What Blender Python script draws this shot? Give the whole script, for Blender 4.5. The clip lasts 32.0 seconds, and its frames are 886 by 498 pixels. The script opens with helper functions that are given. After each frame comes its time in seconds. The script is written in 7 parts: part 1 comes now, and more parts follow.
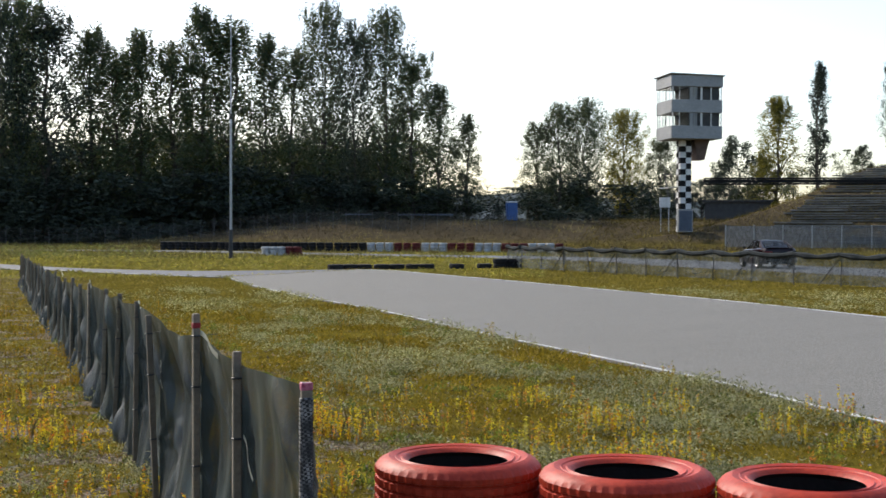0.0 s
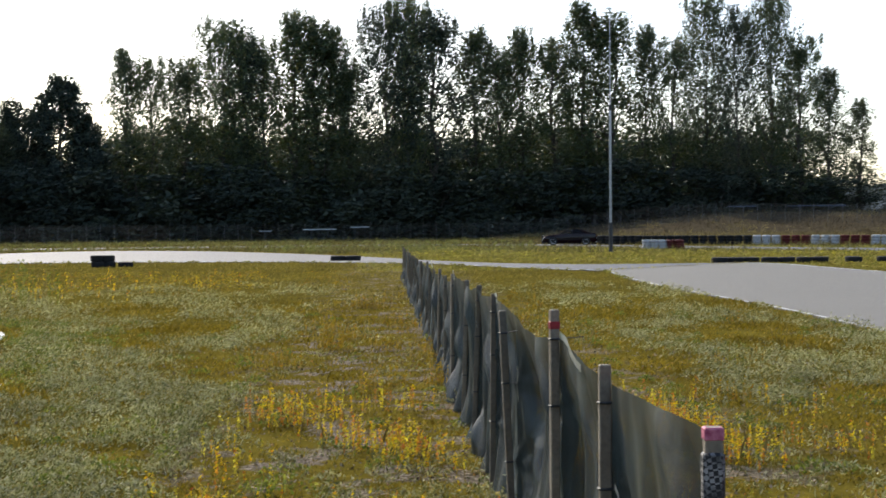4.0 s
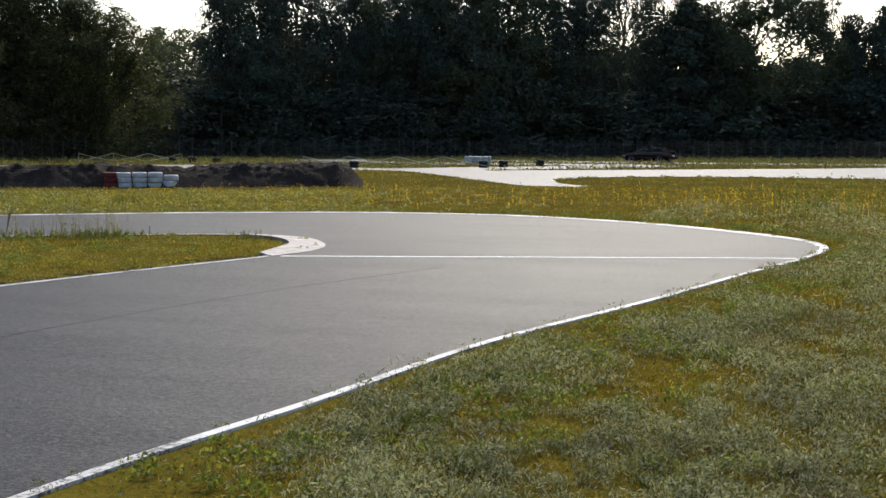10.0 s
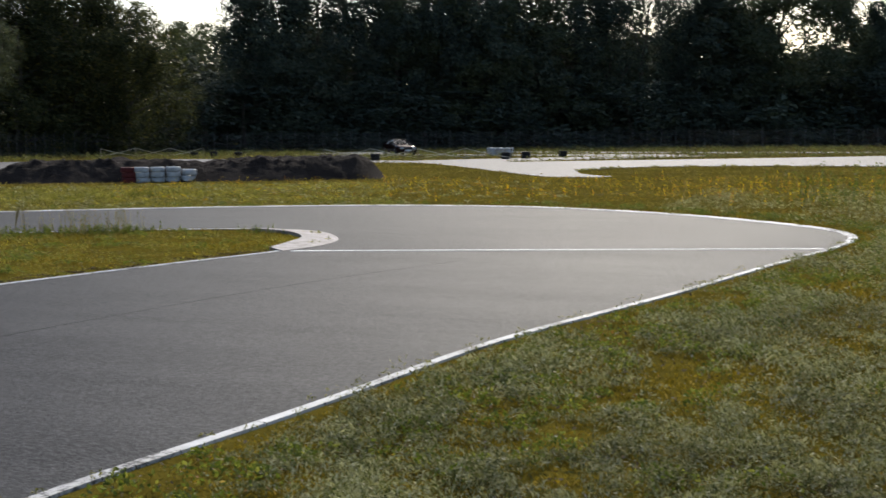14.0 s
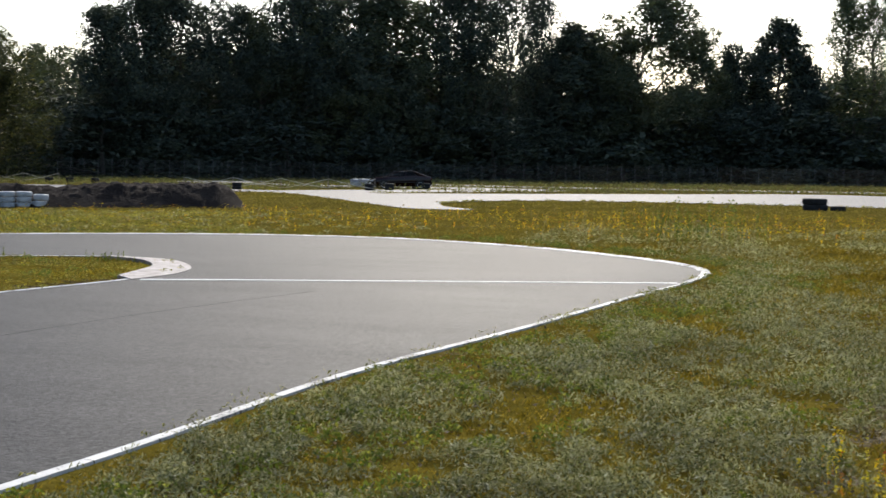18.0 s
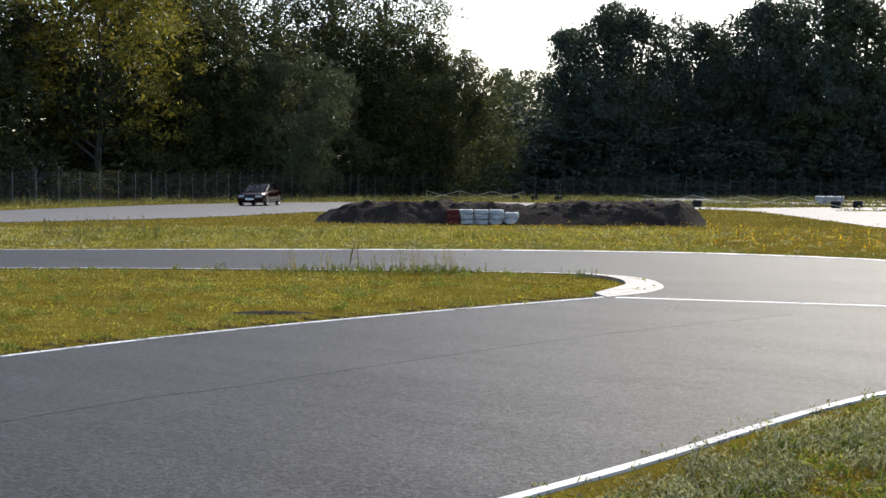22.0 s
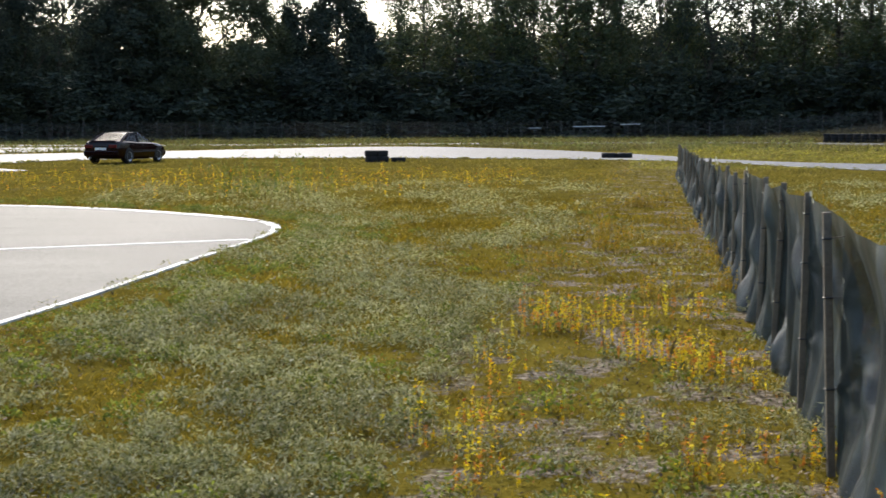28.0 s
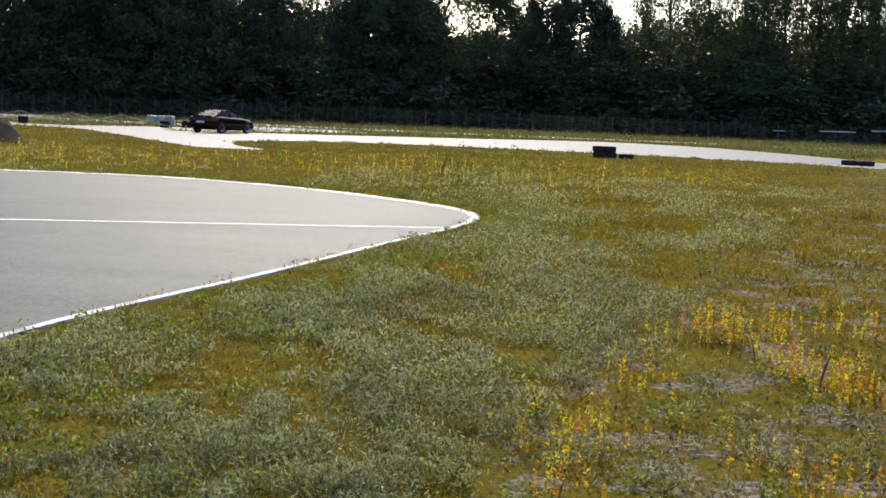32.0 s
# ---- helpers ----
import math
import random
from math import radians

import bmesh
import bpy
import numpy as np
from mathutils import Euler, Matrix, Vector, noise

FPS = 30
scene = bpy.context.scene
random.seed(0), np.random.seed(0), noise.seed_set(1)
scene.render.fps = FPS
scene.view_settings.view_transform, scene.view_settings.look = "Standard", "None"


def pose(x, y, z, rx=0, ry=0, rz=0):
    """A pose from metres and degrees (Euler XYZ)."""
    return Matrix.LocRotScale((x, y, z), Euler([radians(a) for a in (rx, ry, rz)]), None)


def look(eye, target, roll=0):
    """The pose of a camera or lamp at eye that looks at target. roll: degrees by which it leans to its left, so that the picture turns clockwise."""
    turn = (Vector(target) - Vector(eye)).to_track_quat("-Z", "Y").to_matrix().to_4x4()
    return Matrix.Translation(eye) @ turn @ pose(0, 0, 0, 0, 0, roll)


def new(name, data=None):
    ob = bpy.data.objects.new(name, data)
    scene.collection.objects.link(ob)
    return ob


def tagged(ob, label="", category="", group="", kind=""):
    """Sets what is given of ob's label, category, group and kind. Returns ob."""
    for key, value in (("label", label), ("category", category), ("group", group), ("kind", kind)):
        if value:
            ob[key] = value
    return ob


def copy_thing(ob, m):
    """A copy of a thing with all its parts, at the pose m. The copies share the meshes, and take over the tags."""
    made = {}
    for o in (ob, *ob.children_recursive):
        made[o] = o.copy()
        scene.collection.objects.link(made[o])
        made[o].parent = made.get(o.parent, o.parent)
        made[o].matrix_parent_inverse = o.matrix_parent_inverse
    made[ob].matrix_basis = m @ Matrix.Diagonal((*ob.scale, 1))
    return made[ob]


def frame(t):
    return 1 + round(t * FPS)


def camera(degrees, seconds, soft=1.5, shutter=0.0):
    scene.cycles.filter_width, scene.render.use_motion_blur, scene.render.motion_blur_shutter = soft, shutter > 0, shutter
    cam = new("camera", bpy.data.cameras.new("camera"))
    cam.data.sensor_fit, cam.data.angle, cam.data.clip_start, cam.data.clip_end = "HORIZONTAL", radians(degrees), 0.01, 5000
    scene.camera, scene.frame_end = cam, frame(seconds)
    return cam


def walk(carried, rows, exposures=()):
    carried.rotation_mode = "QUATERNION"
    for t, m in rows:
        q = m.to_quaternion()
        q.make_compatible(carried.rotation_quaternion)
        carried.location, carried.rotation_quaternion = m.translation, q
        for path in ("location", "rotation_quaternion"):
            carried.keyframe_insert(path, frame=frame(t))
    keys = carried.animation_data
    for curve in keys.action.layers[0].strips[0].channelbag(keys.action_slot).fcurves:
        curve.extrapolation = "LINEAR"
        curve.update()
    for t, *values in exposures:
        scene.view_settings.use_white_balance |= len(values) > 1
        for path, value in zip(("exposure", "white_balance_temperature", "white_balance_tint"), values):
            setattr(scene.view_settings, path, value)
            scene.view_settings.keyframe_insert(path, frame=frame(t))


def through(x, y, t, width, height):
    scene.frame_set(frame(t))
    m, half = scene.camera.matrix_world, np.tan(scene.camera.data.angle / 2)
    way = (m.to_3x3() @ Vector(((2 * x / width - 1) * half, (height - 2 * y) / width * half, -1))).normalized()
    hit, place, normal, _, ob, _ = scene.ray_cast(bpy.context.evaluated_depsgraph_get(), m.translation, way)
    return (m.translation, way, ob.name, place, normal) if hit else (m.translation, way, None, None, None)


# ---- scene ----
# ---------------------------------------------------------------- camera
def aim(x, y, z, yaw, pitch, roll):
    """A camera pose: yaw to the left from +y, pitch up, roll, in degrees."""
    return pose(x, y, z, 0, 0, yaw) @ pose(0, 0, 0, 90 + pitch) @ pose(0, 0, 0, 0, 0, roll)


PATH = [
    (0, -0.817, -1.615, 1.639, -34.93, -0.80, 0.15),
    (0.5, -0.610, -1.400, 1.630, -31.10, -0.92, 0.10),
    (1, -0.370, -1.140, 1.612, -27.24, -1.02, 0.05),
    (1.5, -0.230, -0.740, 1.590, -27.84, -1.10, 0.0),
    (2, -0.119, -0.432, 1.575, -28.38, -1.15, -0.05),
    (2.5, -0.055, -0.179, 1.556, -25.67, -1.09, -0.08),
    (3, -0.094, -0.194, 1.557, -22.31, -0.68, 0.90),
    (3.5, -0.102, -0.201, 1.557, -19.97, 0.20, -0.53),
    (4, -0.091, -0.197, 1.545, -17.90, -1.01, -0.42),
    (4.5, -0.050, -0.200, 1.539, -12.96, -2.37, 0.46),
    (6.5, -0.174, -0.267, 1.531, -7.41, -0.92, 0.16),
    (7, -0.096, -0.593, 1.484, -4.81, -2.21, 1.65),
    (7.5, -0.132, -0.720, 1.497, -3.04, -3.75, 1.09),
    (8, -0.129, -0.750, 1.514, -0.46, -3.98, 0.05),
    (8.5, -0.090, -0.638, 1.518, 4.34, -4.45, 0.10),
    (9, 0.035, -0.605, 1.556, 9.13, -3.73, 1.55),
    (9.5, 0.049, -0.550, 1.558, 15.08, -4.26, 0.63),
    (10, 0.042, -0.573, 1.570, 18.47, -4.75, 0.17),
    (10.5, -0.069, -0.463, 1.543, 18.79, -3.44, -0.01),
    (11, -0.149, -0.446, 1.547, 17.95, -5.43, -1.20),
    (11.5, -0.131, -0.391, 1.561, 20.43, -3.97, -1.51),
    (12, -0.076, -0.299, 1.556, 21.23, -3.56, -0.71),
    (12.5, -0.031, -0.215, 1.563, 21.80, -3.68, -0.94),
    (13, 0.019, -0.124, 1.538, 24.50, -3.35, -0.24),
    (13.5, 0.047, -0.107, 1.562, 24.11, -3.15, -0.44),
    (14, 0.003, -0.048, 1.541, 19.59, -5.10, -0.42),
    (14.5, -0.039, -0.015, 1.544, 13.74, -5.18, -0.15),
    (15, -0.066, -0.009, 1.535, 7.48, -3.14, 0.08),
    (15.5, -0.097, 0.062, 1.509, 4.67, -3.84, -0.27),
    (17.5, -0.076, 0.345, 1.513, 8.85, -3.29, 0.71),
    (18, 0.021, 0.208, 1.509, 13.45, -3.65, 0.77),
    (18.5, -0.055, 0.354, 1.529, 15.95, -3.78, 0.69),
    (19, -0.120, 0.316, 1.531, 18.04, -2.12, 0.63),
    (19.5, -0.083, 0.136, 1.562, 22.02, -0.82, 0.64),
    (20, -0.119, 0.068, 1.553, 26.81, -0.75, 1.22),
    (20.5, -0.122, 0.036, 1.564, 30.15, -1.33, 1.35),
    (21, -0.152, 0.045, 1.559, 30.88, -1.48, 1.58),
    (21.5, -0.169, 0.039, 1.543, 32.27, -2.41, 1.01),
    (22, -0.193, 0.060, 1.544, 33.78, -3.08, 0.37),
    (22.5, -0.209, 0.063, 1.552, 30.79, -3.66, 0.78),
    (23, -0.217, 0.054, 1.545, 29.78, -3.53, 0.77),
    (23.5, -0.207, 0.026, 1.554, 31.24, -3.65, 0.49),
    (24, -0.210, 0.049, 1.552, 31.96, -3.19, 0.52),
    (24.5, -0.229, 0.049, 1.545, 34.64, -3.14, -0.12),
    (26.5, -0.207, 0.288, 1.574, 23.99, -3.00, 0.76),
    (27, -0.210, 0.515, 1.496, 11.77, -2.44, 0.86),
    (27.5, -0.098, 0.471, 1.509, 1.39, -3.59, -0.67),
    (28, -0.021, 0.576, 1.495, -5.85, -5.55, -0.23),
    (28.5, 0.110, 0.602, 1.497, -9.02, -4.03, 0.51),
    (29, 0.143, 0.489, 1.532, -12.53, -4.33, 0.48),
    (29.5, 0.236, 0.557, 1.527, -8.94, -5.40, 1.75),
    (30, 0.309, 0.571, 1.504, -5.12, -6.28, 1.15),
    (30.5, 0.370, 0.616, 1.512, 2.06, -4.55, 1.09),
    (31, 0.428, 0.661, 1.521, 5.64, -4.05, 1.27),
    (31.5, 0.480, 0.670, 1.512, 4.87, -4.68, 0.21),
    (32, 0.533, 0.678, 1.510, 4.75, -6.04, 2.27),
]
cam = camera(38.42, 32.0, 1.5, 0.22)
# the clip's camera sets its own exposure on the way
EXPOSURE = [(0, 0.82), (1, 0.75), (2, 0.62), (3, 0.85), (4, 0.88), (7, 1.12), (8, 1.0), (9, 0.72), (10, 0.66), (11, 0.52), (12, 0.20), (13, 0.16), (14, 0.42), (15, 0.26), (18, 0.66), (19, 0.46), (20, 0.80),
            (21, 1.0), (23, 1.1), (24, 0.95), (27, 0.95), (28, 1.08), (30, 1.05), (32, 0.97)]
walk(cam, [(r[0], aim(*r[1:])) for r in PATH], EXPOSURE)

# ---------------------------------------------------------------- light
SUN_AZ, SUN_EL = -9.0, 37.0      # degrees clockwise from +y, degrees up
world = bpy.data.worlds.new("sky")
scene.world = world
world.use_nodes = True
wn = world.node_tree.nodes
sky = wn.new("ShaderNodeTexSky")
sky.sky_type = 'NISHITA'
sky.sun_disc = False
sky.sun_elevation = radians(SUN_EL)
sky.sun_rotation = radians(SUN_AZ)
sky.air_density = 1.0
sky.dust_density = 1.7
sky.ozone_density = 1.0
wn["Background"].inputs[1].default_value = 0.15
world.node_tree.links.new(sky.outputs[0], wn["Background"].inputs[0])
sun = new("sun", bpy.data.lights.new("sun", 'SUN'))
sun.data.energy = 2.8
sun.data.angle = radians(0.6)
sun.data.color = (1.0, 0.93, 0.82)
_a, _e = radians(SUN_AZ), radians(SUN_EL)
sun.matrix_world = look((math.sin(_a) * 60 * math.cos(_e), math.cos(_a) * 60 * math.cos(_e), 60 * math.sin(_e)), (0, 0, 0))
# ---------------------------------------------------------------- materials
def nodes_of(name):
    m = bpy.data.materials.new(name)
    m.use_nodes = True
    nt = m.node_tree
    return m, nt, nt.nodes["Principled BSDF"]


def noise_node(nt, scale, detail=4.0, rough=0.6, coord="Object"):
    tc = nt.nodes.new("ShaderNodeTexCoord")
    n = nt.nodes.new("ShaderNodeTexNoise")
    n.inputs["Scale"].default_value = scale
    n.inputs["Detail"].default_value = detail
    n.inputs["Roughness"].default_value = rough
    nt.links.new(tc.outputs[coord], n.inputs["Vector"])
    return n


def ramp(nt, fac, stops):
    r = nt.nodes.new("ShaderNodeValToRGB")
    cr = r.color_ramp
    while len(cr.elements) < len(stops):
        cr.elements.new(0.5)
    for e, (p, c) in zip(cr.elements, stops):
        e.position, e.color = p, (*c, 1)
    nt.links.new(fac, r.inputs[0])
    return r.outputs[0]


def mix(nt, fac, a, b, blend='MIX'):
    m = nt.nodes.new("ShaderNodeMix")
    m.data_type, m.blend_type = 'RGBA', blend
    if hasattr(fac, "links"):
        nt.links.new(fac, m.inputs[0])
    else:
        m.inputs[0].default_value = fac
    for sock, v in ((m.inputs[6], a), (m.inputs[7], b)):
        if hasattr(v, "links"):
            nt.links.new(v, sock)
        else:
            sock.default_value = (*v, 1)
    return m.outputs[2]


def bump(nt, bsdf, height, strength, dist):
    b = nt.nodes.new("ShaderNodeBump")
    b.inputs["Strength"].default_value = strength
    b.inputs["Distance"].default_value = dist
    nt.links.new(height, b.inputs["Height"])
    nt.links.new(b.outputs[0], bsdf.inputs["Normal"])


def surface(name, dark, light, scale, rough=0.8, fine=None, metal=0.0, bump_s=0.3, bump_d=0.01, spec=0.5, coord="Object", vary=0.0):
    """A plain worn surface: two colours over a coarse noise, a fine grain, relief."""
    m, nt, b = nodes_of(name)
    n1 = noise_node(nt, scale, coord=coord)
    n2 = noise_node(nt, fine or scale * 14, 3.0, coord=coord)
    c = ramp(nt, n1.outputs[0], [(0.32, dark), (0.68, light)])
    c = mix(nt, 0.35, c, ramp(nt, n2.outputs[0], [(0.3, tuple(v * 0.55 for v in dark)), (0.7, light)]))
    if vary:
        oi = nt.nodes.new("ShaderNodeObjectInfo")
        k = ramp(nt, oi.outputs["Random"], [(0.0, (1 - vary,) * 3), (1.0, (1 + vary,) * 3)])
        c = mix(nt, 1.0, c, k, 'MULTIPLY')
    nt.links.new(c, b.inputs["Base Color"])
    b.inputs["Roughness"].default_value = rough
    b.inputs["Metallic"].default_value = metal
    b.inputs["Specular IOR Level"].default_value = spec
    bump(nt, b, n2.outputs[0], bump_s, bump_d)
    return m


def foliage(name, stops, through=0.45, rough=0.6, tone=None, gloss=0.25, tint=(1.0, 1.0, 0.55)):
    """Thin leaves: colour by island, light passes through them."""
    m, nt, b = nodes_of(name)
    geo = nt.nodes.new("ShaderNodeNewGeometry")
    c = ramp(nt, geo.outputs["Random Per Island"], stops)
    oi = nt.nodes.new("ShaderNodeObjectInfo")
    k = ramp(nt, oi.outputs["Random"], [(0.0, (0.78, 0.8, 0.8)), (1.0, (1.15, 1.12, 1.0))])
    c = mix(nt, 1.0, c, k, 'MULTIPLY')
    if tone:
        n = noise_node(nt, tone, 2.0)
        c = mix(nt, 1.0, c, ramp(nt, n.outputs[0], [(0.35, (0.7, 0.7, 0.7)), (0.7, (1.2, 1.2, 1.1))]), 'MULTIPLY')
    nt.links.new(c, b.inputs["Base Color"])
    b.inputs["Roughness"].default_value = rough
    b.inputs["Specular IOR Level"].default_value = gloss
    tr = nt.nodes.new("ShaderNodeBsdfTranslucent")
    nt.links.new(mix(nt, 1.0, c, tint, 'MULTIPLY'), tr.inputs[0])
    ms = nt.nodes.new("ShaderNodeMixShader")
    ms.inputs[0].default_value = through
    out = nt.nodes["Material Output"]
    nt.links.new(b.outputs[0], ms.inputs[1])
    nt.links.new(tr.outputs[0], ms.inputs[2])
    nt.links.new(ms.outputs[0], out.inputs[0])
    return m


def ground_material():
    m, nt, b = nodes_of("meadow_soil")
    big = noise_node(nt, 0.22, 5.0, 0.62)
    mid = noise_node(nt, 1.6, 5.0, 0.65)
    fine = noise_node(nt, 22.0, 4.0, 0.7)
    grit = noise_node(nt, 95.0, 2.0, 0.8)
    moss = ramp(nt, mid.outputs[0], [(0.3, (0.060, 0.046, 0.005)), (0.55, (0.122, 0.094, 0.012)), (0.75, (0.185, 0.142, 0.024))])
    sand = ramp(nt, fine.outputs[0], [(0.34, (0.05, 0.04, 0.033)), (0.5, (0.18, 0.148, 0.13)), (0.64, (0.40, 0.345, 0.31))])
    k = nt.nodes.new("ShaderNodeMath")
    k.operation = 'MULTIPLY_ADD'
    nt.links.new(big.outputs[0], k.inputs[0])
    k.inputs[1].default_value = 1.0
    nt.links.new(mid.outputs[0], k.inputs[2])
    f = ramp(nt, k.outputs[0], [(0.68, (0.7, 0.7, 0.7)), (0.82, (0, 0, 0))])
    # bare sand beside the net fence
    tc = nt.nodes.new("ShaderNodeTexCoord")
    off = nt.nodes.new("ShaderNodeVectorMath")
    off.operation = 'DOT_PRODUCT'
    off.inputs[1].default_value = (0.9656, -0.26, 0)
    nt.links.new(tc.outputs["Object"], off.inputs[0])
    line = nt.nodes.new("ShaderNodeMath")
    line.operation = 'SUBTRACT'
    nt.links.new(off.outputs["Value"], line.inputs[0])
    line.inputs[1].default_value = 0.61
    ab = nt.nodes.new("ShaderNodeMath")
    ab.operation = 'ABSOLUTE'
    nt.links.new(line.outputs[0], ab.inputs[0])
    near = nt.nodes.new("ShaderNodeMapRange")
    near.inputs[1].default_value, near.inputs[2].default_value = 1.5, 2.5
    near.inputs[3].default_value, near.inputs[4].default_value = 0.95, 0.0
    nt.links.new(ab.outputs[0], near.inputs[0])
    hole = ramp(nt, mid.outputs[0], [(0.44, (1, 1, 1)), (0.485, (0.0, 0.0, 0.0))])
    strip = nt.nodes.new("ShaderNodeMath")
    strip.operation = 'MULTIPLY'
    nt.links.new(near.outputs[0], strip.inputs[0])
    nt.links.new(hole, strip.inputs[1])
    mx = nt.nodes.new("ShaderNodeMath")
    mx.operation = 'MAXIMUM'
    nt.links.new(f, mx.inputs[0])
    nt.links.new(strip.outputs[0], mx.inputs[1])
    c = mix(nt, mx.outputs[0], moss, sand)
    c = mix(nt, 0.22, c, ramp(nt, fine.outputs[0], [(0.35, (0.02, 0.018, 0.003)), (0.65, (0.16, 0.13, 0.02))]))
    c = mix(nt, 0.14, c, ramp(nt, grit.outputs[0], [(0.35, (0.015, 0.012, 0.004)), (0.7, (0.2, 0.165, 0.07))]))
    # brown earth on the banks, its colour darkened for the trees' shade
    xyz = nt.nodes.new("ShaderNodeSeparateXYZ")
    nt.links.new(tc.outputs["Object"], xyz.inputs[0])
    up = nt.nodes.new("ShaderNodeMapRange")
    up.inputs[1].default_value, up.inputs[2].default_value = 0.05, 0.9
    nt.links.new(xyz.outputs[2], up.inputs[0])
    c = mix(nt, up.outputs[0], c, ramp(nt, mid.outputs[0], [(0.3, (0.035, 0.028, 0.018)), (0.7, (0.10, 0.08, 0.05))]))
    nt.links.new(c, b.inputs["Base Color"])
    b.inputs["Roughness"].default_value = 1.0
    b.inputs["Specular IOR Level"].default_value = 0.0
    bump(nt, b, fine.outputs[0], 0.9, 0.03)
    return m


def asphalt_material(name, dark, light, rough, spec=0.2, tint=(0.86, 0.93, 1.0)):
    m, nt, b = nodes_of(name)
    big = noise_node(nt, 0.35, 4.0)
    mid = noise_node(nt, 4.0, 4.0)
    speck = noise_node(nt, 38.0, 3.0, 0.75)
    grit = noise_node(nt, 160.0, 2.0, 0.8)
    c = ramp(nt, big.outputs[0], [(0.3, dark), (0.7, light)])
    c = mix(nt, 0.3, c, ramp(nt, mid.outputs[0], [(0.35, dark), (0.65, light)]))
    streak = noise_node(nt, 1.0, 5.0, 0.7)
    sm = nt.nodes.new("ShaderNodeMapping")
    sm.inputs["Scale"].default_value = (0.28, 1.3, 1.0)
    sm.inputs["Rotation"].default_value = (0, 0, radians(24))
    stc = nt.nodes.new("ShaderNodeTexCoord")
    nt.links.new(stc.outputs["Object"], sm.inputs[0])
    nt.links.new(sm.outputs[0], streak.inputs["Vector"])
    c = mix(nt, 0.28, c, ramp(nt, streak.outputs[0], [(0.3, tuple(v * 0.7 for v in dark)), (0.5, light), (0.7, tuple(v * 1.3 for v in light))]))
    c = mix(nt, 0.7, c, ramp(nt, speck.outputs[0], [(0.38, tuple(v * 0.25 for v in dark)), (0.53, light), (0.65, tuple(v * 2.9 for v in light))]))
    c = mix(nt, 0.45, c, ramp(nt, grit.outputs[0], [(0.3, tuple(v * 0.6 for v in dark)), (0.72, tuple(v * 1.5 for v in light))]))
    nt.links.new(c, b.inputs["Base Color"])
    rr = ramp(nt, speck.outputs[0], [(0.3, (rough - 0.03,) * 3), (0.7, (rough + 0.03,) * 3)])
    nt.links.new(rr, b.inputs["Roughness"])
    sp = mix(nt, 0.5, ramp(nt, speck.outputs[0], [(0.36, (spec * 0.35,) * 3), (0.64, (spec * 1.7,) * 3)]), ramp(nt, streak.outputs[0], [(0.34, (spec * 0.55,) * 3), (0.66, (spec * 1.45,) * 3)]))
    nt.links.new(sp, b.inputs["Specular IOR Level"])
    b.inputs["Specular Tint"].default_value = (*tint, 1)
    bump(nt, b, speck.outputs[0], 0.7, 0.009)
    return m


def worn_paint(name, dark, light, gone):
    """Road paint, rubbed through to the asphalt in spots."""
    m, nt, b = nodes_of(name)
    n1, n2 = noise_node(nt, 1.7, 4.0), noise_node(nt, 26.0, 5.0, 0.75)
    c = ramp(nt, n1.outputs[0], [(0.35, dark), (0.65, light)])
    k = mix(nt, 0.45, n2.outputs[0], n1.outputs[0])
    c = mix(nt, ramp(nt, k, [(gone, (1, 1, 1)), (gone + 0.06, (0, 0, 0))]), c, (0.07, 0.068, 0.066))
    nt.links.new(c, b.inputs["Base Color"])
    b.inputs["Roughness"].default_value = 0.75
    bump(nt, b, n2.outputs[0], 0.4, 0.003)
    return m


MAT = {}
MAT["ground"] = ground_material()
MAT["asphalt"] = asphalt_material("worn_asphalt", (0.0240, 0.0236, 0.0236), (0.0388, 0.0382, 0.0382), 0.55, 0.052)
MAT["asphalt_pale"] = asphalt_material("grey_asphalt", (0.108, 0.102, 0.089), (0.160, 0.152, 0.134), 0.74, 0.13, (1.0, 0.97, 0.9))
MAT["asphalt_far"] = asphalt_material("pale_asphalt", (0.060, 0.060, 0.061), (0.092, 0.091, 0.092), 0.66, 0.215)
MAT["line"] = worn_paint("white_road_paint", (0.36, 0.36, 0.35), (0.57, 0.57, 0.56), 0.42)
MAT["line_fresh"] = surface("fresh_white_paint", (0.5, 0.5, 0.5), (0.78, 0.78, 0.78), 1.4, 0.7, 60, bump_d=0.003)
MAT["kerb_paint"] = surface("chipped_kerb_paint", (0.11, 0.085, 0.08), (0.31, 0.29, 0.285), 5.0, 0.7, 40, bump_d=0.004)
MAT["wood"] = surface("grey_weathered_wood", (0.13, 0.105, 0.075), (0.28, 0.23, 0.165), 6.0, 0.85, 60, bump_d=0.004, vary=0.25)
MAT["concrete"] = surface("grey_concrete", (0.22, 0.22, 0.215), (0.38, 0.38, 0.37), 0.5, 0.85, 9)
MAT["panel"] = surface("grey_cladding", (0.21, 0.215, 0.22), (0.3, 0.305, 0.31), 0.35, 0.6, 5, bump_d=0.003)
MAT["dark"] = surface("dark_steel", (0.02, 0.02, 0.022), (0.05, 0.05, 0.05), 2.0, 0.6, 30)
MAT["rust"] = surface("rusty_steel", (0.06, 0.035, 0.025), (0.13, 0.08, 0.06), 2.0, 0.75, 30)
MAT["steel"] = surface("galvanised_steel", (0.28, 0.29, 0.3), (0.45, 0.46, 0.47), 2.0, 0.45, 30, metal=0.6, bump_d=0.002)
MAT["tyre"] = surface("black_rubber", (0.011, 0.011, 0.011), (0.028, 0.027, 0.027), 5.0, 0.8, 60, bump_d=0.004, spec=0.2)
